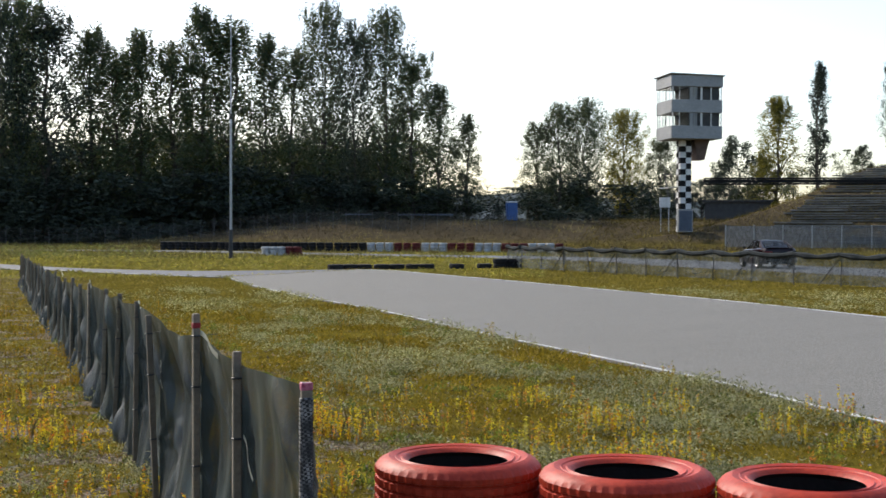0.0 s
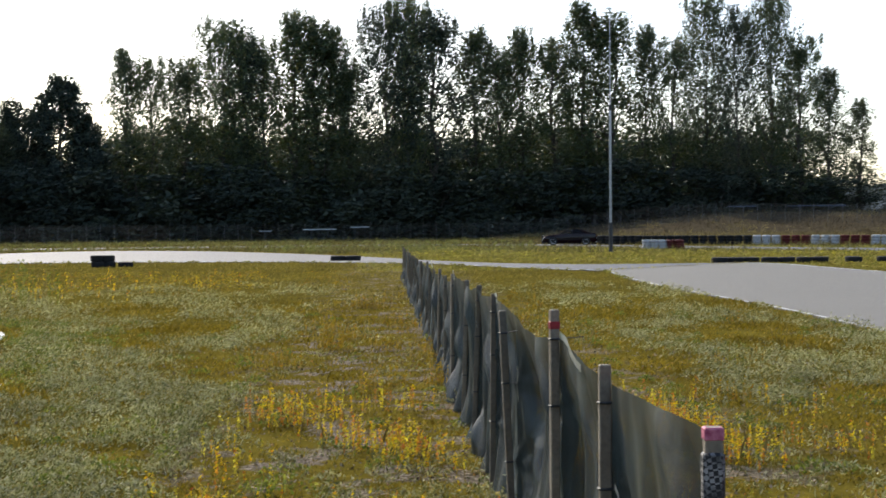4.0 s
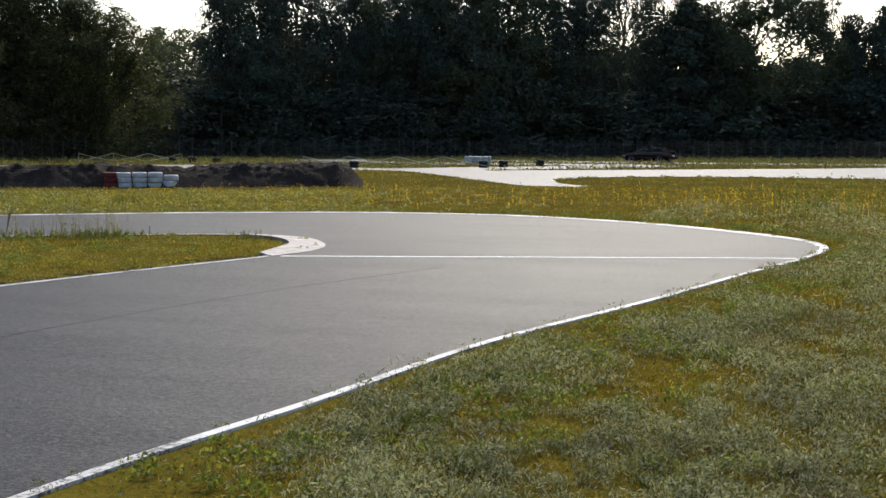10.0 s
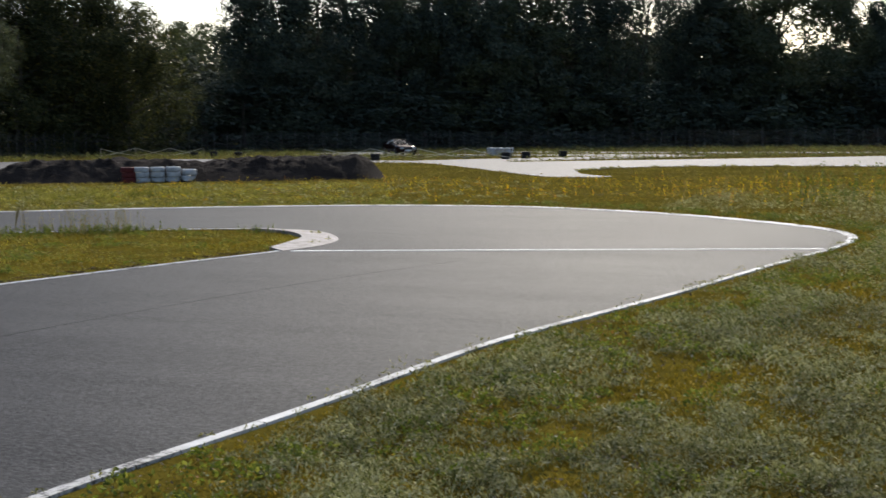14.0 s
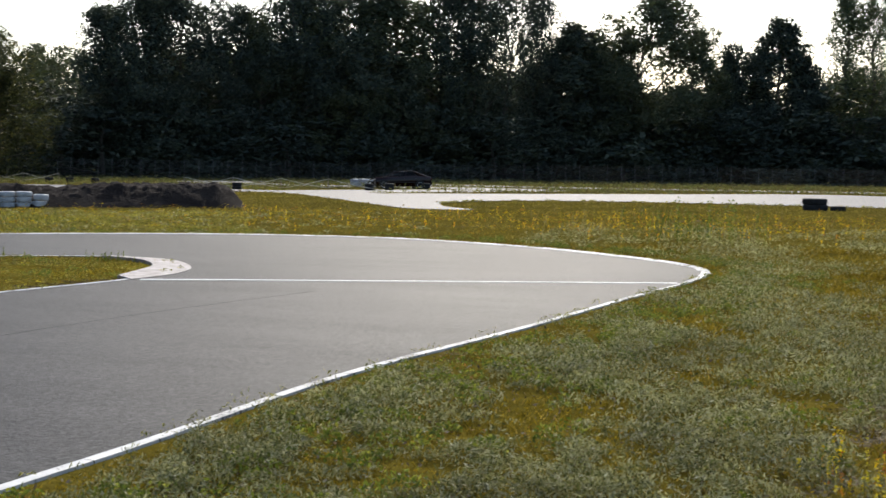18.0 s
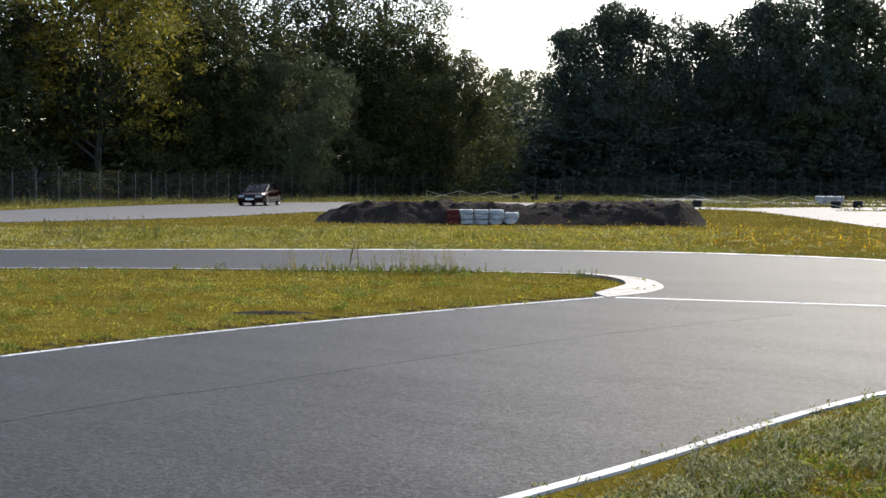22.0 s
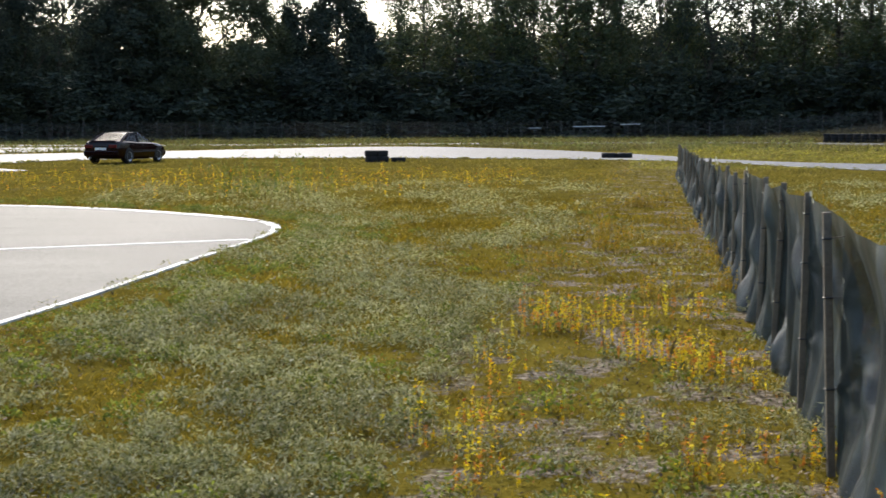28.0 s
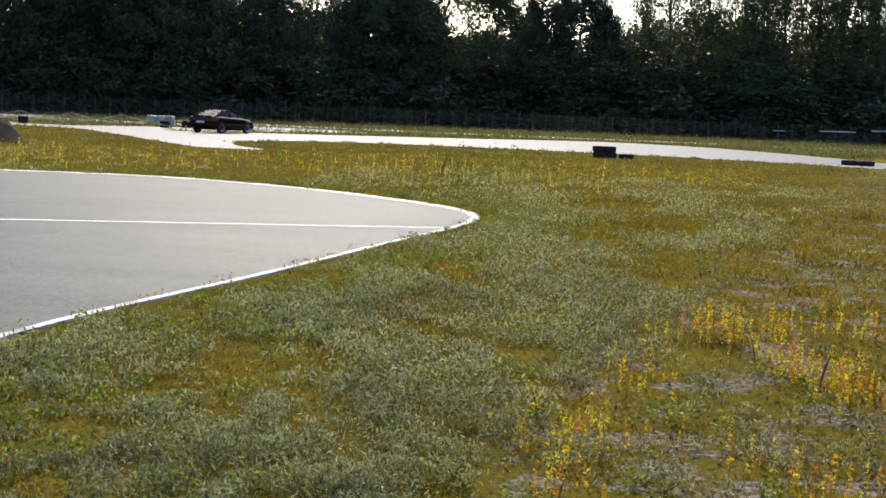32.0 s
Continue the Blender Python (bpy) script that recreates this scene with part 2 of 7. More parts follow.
MAT["tyre_red"] = surface("red_painted_rubber", (0.25, 0.016, 0.006), (0.50, 0.050, 0.020), 7.0, 0.5, 60, bump_d=0.004, spec=0.22)
MAT["tyre_white"] = surface("white_painted_rubber", (0.26, 0.27, 0.28), (0.50, 0.51, 0.52), 4.0, 0.6, 40, bump_d=0.004)
MAT["tyre_darkred"] = surface("faded_red_rubber", (0.06, 0.010, 0.010), (0.13, 0.022, 0.02), 4.0, 0.65, 40, bump_d=0.004, spec=0.2)
MAT["soil"] = surface("dark_loose_soil", (0.010, 0.007, 0.006), (0.034, 0.026, 0.021), 1.6, 1.0, 14, bump_s=0.9, bump_d=0.05, spec=0.1)
MAT["white"] = surface("white_paint", (0.5, 0.5, 0.49), (0.68, 0.68, 0.67), 2.0, 0.6, 20)
MAT["black"] = surface("black_paint", (0.008, 0.008, 0.009), (0.02, 0.02, 0.02), 2.0, 0.7, 20, spec=0.1)
MAT["blue"] = surface("blue_plastic", (0.02, 0.07, 0.22), (0.035, 0.11, 0.32), 1.0, 0.5, 12)
MAT["bluegrey"] = surface("faded_blue_tarpaulin", (0.03, 0.045, 0.075), (0.09, 0.115, 0.16), 0.5, 0.5, 8)
MAT["redmark"] = surface("red_marking_paint", (0.2, 0.008, 0.012), (0.36, 0.02, 0.028), 9.0, 0.6, 60)
MAT["pinkmark"] = surface("pink_marking_paint", (0.34, 0.03, 0.09), (0.58, 0.20, 0.27), 60.0, 0.6, 60)
MAT["bark"] = surface("tree_bark", (0.03, 0.025, 0.02), (0.10, 0.085, 0.07), 1.5, 0.95, 20, bump_d=0.03)
MAT["tape"] = surface("striped_barrier_tape", (0.3, 0.24, 0.16), (0.68, 0.6, 0.48), 1.2, 0.5, 8)
# distance haze is mixed into this colour
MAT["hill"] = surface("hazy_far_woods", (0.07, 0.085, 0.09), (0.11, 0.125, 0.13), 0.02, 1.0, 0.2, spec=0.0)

LEAVES = {
    "poplar": [(0.0, (0.035, 0.052, 0.024)), (0.5, (0.055, 0.078, 0.036)), (0.88, (0.085, 0.105, 0.05)), (1.0, (0.17, 0.15, 0.05))],
    "dark": [(0.0, (0.026, 0.036, 0.032)), (0.6, (0.052, 0.066, 0.056)), (1.0, (0.10, 0.115, 0.088))],
    "willow": [(0.0, (0.042, 0.054, 0.034)), (0.6, (0.070, 0.084, 0.054)), (1.0, (0.118, 0.130, 0.086))],
    "grove": [(0.0, (0.022, 0.029, 0.017)), (0.6, (0.052, 0.061, 0.034)), (0.93, (0.108, 0.112, 0.058)), (1.0, (0.18, 0.15, 0.05))],
    "yellow": [(0.0, (0.055, 0.066, 0.018)), (0.5, (0.14, 0.13, 0.028)), (1.0, (0.30, 0.24, 0.04))],
}
for key, stops in LEAVES.items():
    MAT["leaf_" + key] = foliage(key + "_leaves", stops, 0.30 if key == "poplar" else 0.42 if key in ("yellow", "grove") else 0.3 if key == "willow" else 0.2, 0.42 if key == "poplar" else 0.6, gloss=0.4 if key == "poplar" else 0.08 if key in ("dark", "grove") else 0.12)
MAT["grass"] = foliage("short_meadow_grass", [(0.0, (0.115, 0.090, 0.011)), (0.45, (0.22, 0.168, 0.022)), (0.85, (0.31, 0.23, 0.045)), (1.0, (0.45, 0.34, 0.14))], 0.45, 0.75, 0.5, 0.1, (1.0, 0.95, 0.5))
MAT["grass_field"] = foliage("rough_field_grass", [(0.0, (0.082, 0.075, 0.024)), (0.45, (0.15, 0.131, 0.043)), (0.85, (0.21, 0.176, 0.068)), (1.0, (0.31, 0.255, 0.125))], 0.45, 0.75, 0.3, 0.1, (1.0, 0.97, 0.55))
MAT["grass_far"] = foliage("greyish_far_grass", [(0.0, (0.078, 0.072, 0.034)), (0.45, (0.135, 0.122, 0.058)), (0.85, (0.19, 0.168, 0.088)), (1.0, (0.29, 0.25, 0.15))], 0.45, 0.75, 0.15, 0.1, (1.0, 0.97, 0.6))
MAT["grass_green"] = foliage("fresh_green_grass", [(0.0, (0.09, 0.102, 0.023)), (0.55, (0.24, 0.238, 0.058)), (0.9, (0.40, 0.36, 0.13)), (1.0, (0.58, 0.51, 0.30))], 0.5, 0.65, 0.5)
MAT["sage"] = foliage("silvery_mugwort", [(0.0, (0.07, 0.08, 0.026)), (0.3, (0.19, 0.195, 0.078)), (0.6, (0.36, 0.345, 0.205)), (0.88, (0.47, 0.45, 0.30)), (1.0, (0.56, 0.535, 0.39))], 0.30, 0.7, 0.8, 0.25, (1.0, 1.0, 0.68))
MAT["yellow"] = foliage("yellow_autumn_weeds", [(0.0, (0.3, 0.26, 0.03)), (0.3, (0.78, 0.58, 0.03)), (0.68, (0.85, 0.62, 0.03)), (0.8, (0.75, 0.36, 0.03)), (0.92, (0.6, 0.2, 0.05)), (1.0, (0.35, 0.08, 0.04))], 0.5, 0.65, tint=(1.0, 0.95, 0.4))
MAT["orange"] = foliage("orange_autumn_weeds", [(0.0, (0.28, 0.17, 0.04)), (0.5, (0.55, 0.29, 0.05)), (0.85, (0.48, 0.19, 0.06)), (1.0, (0.34, 0.09, 0.05))], 0.5, 0.65, tint=(1.0, 0.85, 0.5))
MAT["yellow_dull"] = foliage("yellowing_herbs", [(0.0, (0.12, 0.11, 0.02)), (0.5, (0.28, 0.21, 0.025)), (0.85, (0.42, 0.28, 0.03)), (1.0, (0.4, 0.16, 0.04))], 0.5, 0.7, tint=(1.0, 0.95, 0.45))
MAT["litter"] = foliage("sand_litter", [(0.0, (0.05, 0.04, 0.035)), (0.4, (0.2, 0.16, 0.14)), (0.8, (0.4, 0.35, 0.32)), (1.0, (0.5, 0.25, 0.08))], 0.15, 0.9, gloss=0.0)
MAT["limeherb"] = foliage("lime_herbs", [(0.0, (0.2, 0.2, 0.03)), (0.5, (0.45, 0.4, 0.05)), (1.0, (0.7, 0.58, 0.08))], 0.5, 0.6)
MAT["fenceweed"] = foliage("grey_fence_weeds", [(0.0, (0.075, 0.09, 0.035)), (0.6, (0.15, 0.165, 0.07)), (1.0, (0.27, 0.26, 0.14))], 0.45, 0.8)
MAT["dry"] = foliage("dry_stalks", [(0.0, (0.12, 0.09, 0.04)), (0.6, (0.25, 0.2, 0.09)), (1.0, (0.4, 0.33, 0.17))], 0.3, 0.8)
MAT["dry_dark"] = foliage("dead_bank_grass", [(0.0, (0.035, 0.03, 0.018)), (0.6, (0.08, 0.064, 0.04)), (1.0, (0.15, 0.12, 0.08))], 0.25, 0.9, tint=(1, 0.9, 0.6))
MAT["weed"] = foliage("green_weeds", [(0.0, (0.05, 0.075, 0.016)), (0.6, (0.13, 0.165, 0.036)), (1.0, (0.27, 0.28, 0.08))], 0.5, 0.6)


# ---------------------------------------------------------------- mesh helpers
def mesh_np(name, verts, faces, material):
    """A mesh from numpy arrays; faces is (n, k)."""
    me = bpy.data.meshes.new(name)
    n, k = faces.shape
    me.vertices.add(len(verts))
    me.vertices.foreach_set("co", np.ascontiguousarray(verts, np.float32).ravel())
    me.loops.add(n * k)
    me.loops.foreach_set("vertex_index", np.ascontiguousarray(faces, np.int32).ravel())
    me.polygons.add(n)
    me.polygons.foreach_set("loop_start", np.arange(0, n * k, k, dtype=np.int32))
    me.polygons.foreach_set("loop_total", np.full(n, k, np.int32))
    me.polygons.foreach_set("use_smooth", np.zeros(n, bool))
    me.update(calc_edges=True)
    me.materials.append(material)
    return me


def finish(bm, name, material, smooth=False):
    me = bpy.data.meshes.new(name)
    bmesh.ops.recalc_face_normals(bm, faces=bm.faces)
    if smooth:
        for f in bm.faces:
            f.smooth = True
    bm.to_mesh(me)
    bm.free()
    if smooth:
        me.set_sharp_from_angle(angle=radians(34))
    me.materials.append(material)
    return me


def part(name, bm, material, parent, label="", m=None, smooth=False):
    """Links a bmesh (or a ready mesh) as one mesh object under a thing or a part."""
    me = finish(bm, name, material, smooth) if isinstance(bm, bmesh.types.BMesh) else bm
    ob = new(name, me)
    ob.parent = parent
    if m is not None:
        ob.matrix_basis = m
    if label:
        ob["label"] = label
    return ob


def empty(name, m, label, category, group="", kind=""):
    ob = new(name)
    ob.empty_display_size = 0.2
    ob.matrix_basis = m
    return tagged(ob, label, category, group, kind)


def box(bm, sx, sy, sz, x=0, y=0, z=0, rz=0, bevel=0.0, rx=0, ry=0):
    """A box of full sizes with its centre at x, y, z."""
    r = bmesh.ops.create_cube(bm, size=1.0)
    vs = r["verts"]
    bmesh.ops.scale(bm, vec=(sx, sy, sz), verts=vs)
    if bevel:
        es = list({e for v in vs for e in v.link_edges})
        b = bmesh.ops.bevel(bm, geom=es, offset=bevel, segments=1, affect='EDGES')
        vs = list({v for f in b["faces"] for v in f.verts} | {v for v in vs if v.is_valid})
    bmesh.ops.transform(bm, matrix=pose(x, y, z, rx, ry, rz), verts=vs)
    return vs


def tube(bm, a, b, r0, r1=None, n=8):
    """A tapered rod from a to b."""
    a, b = Vector(a), Vector(b)
    r1 = r0 if r1 is None else r1
    d = b - a
    res = bmesh.ops.create_cone(bm, cap_ends=True, segments=n, radius1=r0, radius2=r1, depth=d.length)
    q = d.to_track_quat('Z', 'Y').to_matrix().to_4x4()
    bmesh.ops.transform(bm, matrix=Matrix.Translation((a + b) / 2) @ q, verts=res["verts"])


def lathe(bm, profile, n=24, axis='Z'):
    """Turns a closed profile of (radius, height) round the z axis."""
    rings = []
    for i in range(n):
        a = 2 * math.pi * i / n
        rings.append([bm.verts.new((r * math.cos(a), r * math.sin(a), h)) for r, h in profile])
    k = len(profile)
    for i in range(n):
        p, q = rings[i], rings[(i + 1) % n]
        for j in range(k):
            bm.faces.new((p[j], q[j], q[(j + 1) % k], p[(j + 1) % k]))


def spline(points, step):
    """Catmull-Rom through 2D points, sampled about every step metres."""
    p = [np.array(points[0]) * 2 - np.array(points[1])] + [np.array(q, float) for q in points]
    p.append(2 * p[-1] - p[-2])
    out = []
    for i in range(1, len(p) - 2):
        n = max(2, int(np.linalg.norm(p[i + 1] - p[i]) / step))
        for t in np.arange(n) / n:
            out.append(0.5 * (2 * p[i] + (p[i + 1] - p[i - 1]) * t + (2 * p[i - 1] - 5 * p[i] + 4 * p[i + 1] - p[i + 2]) * t * t
                              + (3 * p[i] - p[i - 1] - 3 * p[i + 1] + p[i + 2]) * t ** 3))
    out.append(p[-2])
    return np.array(out)


def resample(line, n):
    d = np.r_[0, np.cumsum(np.linalg.norm(np.diff(line, axis=0), axis=1))]
    s = np.linspace(0, d[-1], n)
    return np.stack([np.interp(s, d, line[:, 0]), np.interp(s, d, line[:, 1])], 1)


def offset(line, w):
    """The line moved to its left by w."""
    t = np.gradient(line, axis=0)
    t /= np.linalg.norm(t, axis=1, keepdims=True) + 1e-9
    return line + w * np.stack([-t[:, 1], t[:, 0]], 1)


def slab_between(name, left, right, z, thick, material):
    """A slab between two lines of equal count, with its top at z."""
    n = len(left)
    up = np.concatenate([np.c_[left, np.full(n, z)], np.c_[right, np.full(n, z)]])
    v = np.concatenate([up, up - [0, 0, thick]])
    i = np.arange(n - 1)
    f = [np.stack([i, i + n, i + n + 1, i + 1], 1), np.stack([i + 2 * n, i + 2 * n + 1, i + 3 * n + 1, i + 3 * n], 1),
         np.stack([i, i + 1, i + 2 * n + 1, i + 2 * n], 1), np.stack([i + n, i + 3 * n, i + 3 * n + 1, i + n + 1], 1)]
    return mesh_np(name, v, np.concatenate(f), material)


def polar(az, dist):
    a = radians(az)
    return math.sin(a) * dist, math.cos(a) * dist


# ---------------------------------------------------------------- ground
def height(x, y):
    """The lie of the land: flat, with a bank behind the far barrier and the stand's hill beside the tower."""
    r, az = np.hypot(x, y), np.degrees(np.arctan2(x, y))
    def ramp01(v, a, b):
        t = np.clip((v - a) / (b - a), 0, 1)
        return t * t * (3 - 2 * t)
    bank = 2.9 * ramp01(az, 18, 32) * ramp01(r, 122, 148) * (1 - ramp01(az, 110, 140))
    # u runs along the terraces, w up the slope
    u, w = x * 0.6018 - y * 0.7986, x * 0.7986 + y * 0.6018
    crest = np.interp(u, [-27, -16, -10, -4, 0, 6, 13, 40], [0, 1.6, 3.4, 5.8, 8.2, 9.8, 11.2, 12.4])
    slope = np.clip((w - 123.5) * 0.355, 0, None)
    hill = np.minimum(slope, crest) * (1 - ramp01(az, 95, 120)) * ramp01(az, 38, 44)
    return np.maximum(bank, hill)


def build_ground():
    radii = np.concatenate([np.linspace(0.0, 60, 61)[1:], np.linspace(62, 260, 110), np.array([300, 380, 500, 700, 1000, 1500, 2200, 3500])])
    na = 300
    ang = np.arange(na) * 2 * np.pi / na
    R, A = np.meshgrid(radii, ang, indexing="ij")
    X, Y = R * np.sin(A), R * np.cos(A)
    Z = height(X, Y)
    v = np.concatenate([[[0, 0, 0]], np.stack([X.ravel(), Y.ravel(), Z.ravel()], 1)])
    i, j = np.meshgrid(np.arange(len(radii) - 1), np.arange(na), indexing="ij")
    a = 1 + i * na + j
    b = 1 + i * na + (j + 1) % na
    f = np.stack([a, b, b + na, a + na], -1).reshape(-1, 4)
    j = np.arange(na)
    me = bpy.data.meshes.new("ground")
    faces = [tuple(q) for q in f[:, ::-1]] + [(0, 1 + k, 1 + (k + 1) % na) for k in range(na)]
    me.from_pydata(v.tolist(), [], faces)
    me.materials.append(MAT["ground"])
    for p in me.polygons:
        p.use_smooth = True
    me.update()
    if me.polygons[0].normal.z < 0:
        me.flip_normals()
    return tagged(new("ground", me), "rough meadow ground of moss, sand and thin grass", "ground", kind="structure")


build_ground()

# the near hairpin: outer edge, inner edge along the grass island
OUTER = spline([(-4.6, -14), (-4.0, -4), (-3.5, 3.5), (-3.1, 6.4), (-2.75, 9), (-2.0, 12), (-1.35, 15), (-0.74, 17.6), (-0.53, 19.4), (-0.90, 20.9),
                (-2.1, 22.6), (-4.2, 24.6), (-7.0, 26.1), (-9.6, 26.3), (-12, 25.7), (-15, 24.1), (-19, 21), (-25, 15.5), (-34, 7)], 0.35)
INNER = spline([(-10.6, -14), (-10.0, -2), (-9.55, 5), (-9.3, 9), (-8.75, 11.8), (-8.3, 13.6), (-7.85, 15.3), (-7.85, 16.3), (-8.15, 17.4),
                (-8.9, 18.4), (-9.9, 18.75), (-11.6, 18.1), (-13.6, 16.9), (-17.2, 14.6), (-22, 10.5), (-31, 2)], 0.35)
# the road beyond the fence
R_NEAR = spline([(6.2, -14), (7.2, -3), (8.1, 4), (9.4, 8), (10.4, 11.7), (11.3, 15.0), (12.5, 19.0), (13.6, 23.4), (14.9, 28.6), (16.3, 33.4), (18.2, 38.6)], 0.5)
R_FAR = spline([(14.5, -14), (16.2, -2), (18.2, 7.5), (20.0, 13.5), (21.7, 18.7), (23.0, 24), (24.8, 31), (26.4, 38), (27.3, 42), (27.0, 44.4)], 0.5)
# the cross track behind the meadow
X_NEAR = spline([(18.2, 38.6), (17.4, 40.6), (16.5, 43.6), (15.9, 47.6), (14.9, 50.6), (12.6, 53.6), (8.6, 56.6), (3.8, 58.8), (-2, 60.4), (-7.2, 60.6), (-10.6, 58.9), (-12.2, 56.0), (-12.6, 52)], 1.0)
X_FAR = spline([(27.0, 44.4), (23.2, 45.0), (20.7, 45.6), (19.2, 47.4), (17.9, 50.3), (17.0, 55), (16, 65), (13.5, 77), (9.5, 87), (3.5, 90.5), (-5, 82.5), (-13, 75.5), (-20, 70)], 1.0)
# the bend on the far side of the soil heap
B_NEAR = spline([(-9.9, 44.7), (-11.8, 44.9), (-13.5, 47.4), (-16, 51.8), (-19, 57.1), (-22, 62.2), (-24.6, 66), (-28.4, 68), (-33.5, 66), (-37.4, 60.5), (-39.4, 54), (-38.9, 47), (-37.6, 41.6), (-36.4, 36.5), (-36.6, 30.5), (-37.5, 24)], 0.8)
B_FAR = spline([(-9.7, 45.6), (-11.3, 48), (-12.4, 51.5), (-13.6, 57), (-15.2, 63), (-18.4, 68.6), (-23.5, 71), (-29, 73.4), (-38, 78), (-48.5, 77.5), (-55.5, 68), (-56, 56), (-53, 45), (-49.5, 35), (-48, 24)], 1.0)
# the long far loop
LOOP = spline([(35, -12), (40, 14), (45, 38), (49.5, 52), (48.6, 62), (44.5, 73), (41.5, 84), (38.5, 95), (31, 102.5), (18, 103.6), (2, 103.4), (-12, 104), (-27, 108),
               (-39, 113), (-46, 112.5), (-46.5, 105), (-40, 97.5), (-31, 94), (-21, 93), (-15.5, 90), (-17.5, 84), (-22.5, 77), (-25, 71)], 1.5)


def road(name, left, right, z, material, label):
    n = max(len(left), len(right))
    return tagged(new(name, slab_between(name, resample(left, n), resample(right, n), z, 0.3, material)), label, "road", kind="structure")


hairpin = road("road_hairpin", OUTER, INNER, 0.014, MAT["asphalt"], "worn grey asphalt hairpin of a race track")
straight = road("road_straight", R_FAR, R_NEAR, 0.030, MAT["asphalt_pale"], "grey asphalt track beside the net fence")
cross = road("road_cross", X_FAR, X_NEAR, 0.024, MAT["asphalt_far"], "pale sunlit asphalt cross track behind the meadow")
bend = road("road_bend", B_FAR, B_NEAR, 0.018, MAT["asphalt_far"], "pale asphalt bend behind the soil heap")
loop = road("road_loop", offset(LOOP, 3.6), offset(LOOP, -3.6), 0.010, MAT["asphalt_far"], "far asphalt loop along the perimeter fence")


def painted_line(name, line, w, z, parent, paint="line"):
    me = slab_between(name, offset(line, w / 2), offset(line, -w / 2), z, 0.02, MAT[paint])
    ob = new(name, me)
    ob.parent = parent
    ob["label"] = "worn white painted line"
    return ob


painted_line("edge_line", offset(INNER, -0.10)[::2], 0.07, 0.019, hairpin)
painted_line("edge_line", offset(R_NEAR, -0.06), 0.055, 0.036, straight)
painted_line("edge_line", offset(R_FAR, 0.08), 0.09, 0.036, straight)
painted_line("edge_line", offset(X_NEAR, -0.12), 0.12, 0.030, cross)
painted_line("cross_line", spline([(-7.6, 15.25), (-5.6, 15.9), (-3.2, 16.65), (-0.86, 17.37)], 0.4), 0.10, 0.019, hairpin, "line_fresh")

# ---------------------------------------------------------------- trees
def leaf_quads(rng, centres, sizes, up=0.0, slim=0.42):
    """Folded leaf cards: two triangles each round the given centres."""
    n = len(centres)
    d = rng.normal(size=(n, 3)) + [0, 0, up]
    d /= np.linalg.norm(d, axis=1, keepdims=True)
    e = np.cross(d, rng.normal(size=(n, 3)))
    e /= np.linalg.norm(e, axis=1, keepdims=True) + 1e-9
    s = sizes[:, None]
    v = np.stack([centres - d * s, centres + e * s * slim, centres + d * s, centres - e * s * slim], 1).reshape(-1, 3)
    k = np.arange(n)[:, None] * 4
    return v, k + np.array([[0, 1, 2, 3]])


def leaf_tris(rng, centres, sizes):
    """Small leaves as single slim triangles, for crowns seen from afar."""
    n = len(centres)
    d = rng.normal(size=(n, 3))
    d /= np.linalg.norm(d, axis=1, keepdims=True)
    e = np.cross(d, rng.normal(size=(n, 3)))
    e /= np.linalg.norm(e, axis=1, keepdims=True) + 1e-9
    s = sizes[:, None]
    v = np.stack([centres - d * s, centres + e * s * 0.75, centres + d * s], 1).reshape(-1, 3)
    return v, np.arange(n)[:, None] * 3 + np.array([[0, 1, 2]])


SHAPES = {
    # height, crown start, radius, envelope power low/high, clumps or lobes, leaves a clump, clump size, leaf size
    "tall_poplar": (27.0, 0.03, 4.7, 0.24, 0.42, 300, 52, 0.80, 0.175),
    "slim_poplar": (23.0, 0.03, 3.2, 0.20, 0.46, 230, 48, 0.66, 0.16),
    "spire_poplar": (21.0, 0.04, 1.8, 0.35, 0.6, 110, 60, 0.62, 0.16),
    "broad_poplar": (28.0, 0.06, 6.8, 0.46, 0.34, 380, 54, 1.0, 0.19),
    "willow": (18.0, 0.02, 4.7, 0.20, 0.38, 46, 30, 0.66, 0.165),
    "pine": (16.0, 0.04, 3.3, 0.10, 0.56, 80, 20, 0.72, 0.165),
    "round_tree": (14.0, 0.02, 4.5, 0.24, 0.38, 26, 30, 0.70, 0.17),
    "tall_willow": (20.0, 0.03, 4.7, 0.24, 0.34, 64, 24, 0.64, 0.115),
    "autumn_tree": (14.0, 0.26, 4.9, 0.22, 0.40, 17, 64, 0.62, 0.092),
    "broadleaf_tree": (14.0, 0.0, 4.7, 0.16, 0.40, 20, 64, 0.62, 0.092),
    "shrub": (6.5, 0.0, 3.6, 0.3, 0.45, 8, 44, 0.95, 0.175),
}
LABELS = {
    "tall_poplar": "tall backlit poplar with a ragged open crown",
    "slim_poplar": "slim poplar with light glinting through its leaves",
    "spire_poplar": "narrow columnar dark poplar behind the track",
    "broad_poplar": "broad mature poplar with a wide dark crown",
    "willow": "grey-green willow with drooping outer branches",
    "pine": "dark pine with a jagged top",
    "round_tree": "round-crowned broadleaf tree at the fence",
    "tall_willow": "tall willow with a lacy open top",
    "autumn_tree": "dense broadleaf tree turning yellow in autumn",
    "broadleaf_tree": "dense dark broadleaf tree with a sunlit rim",
    "shrub": "dense shrub growing under the tree line",
}
TREES = {}


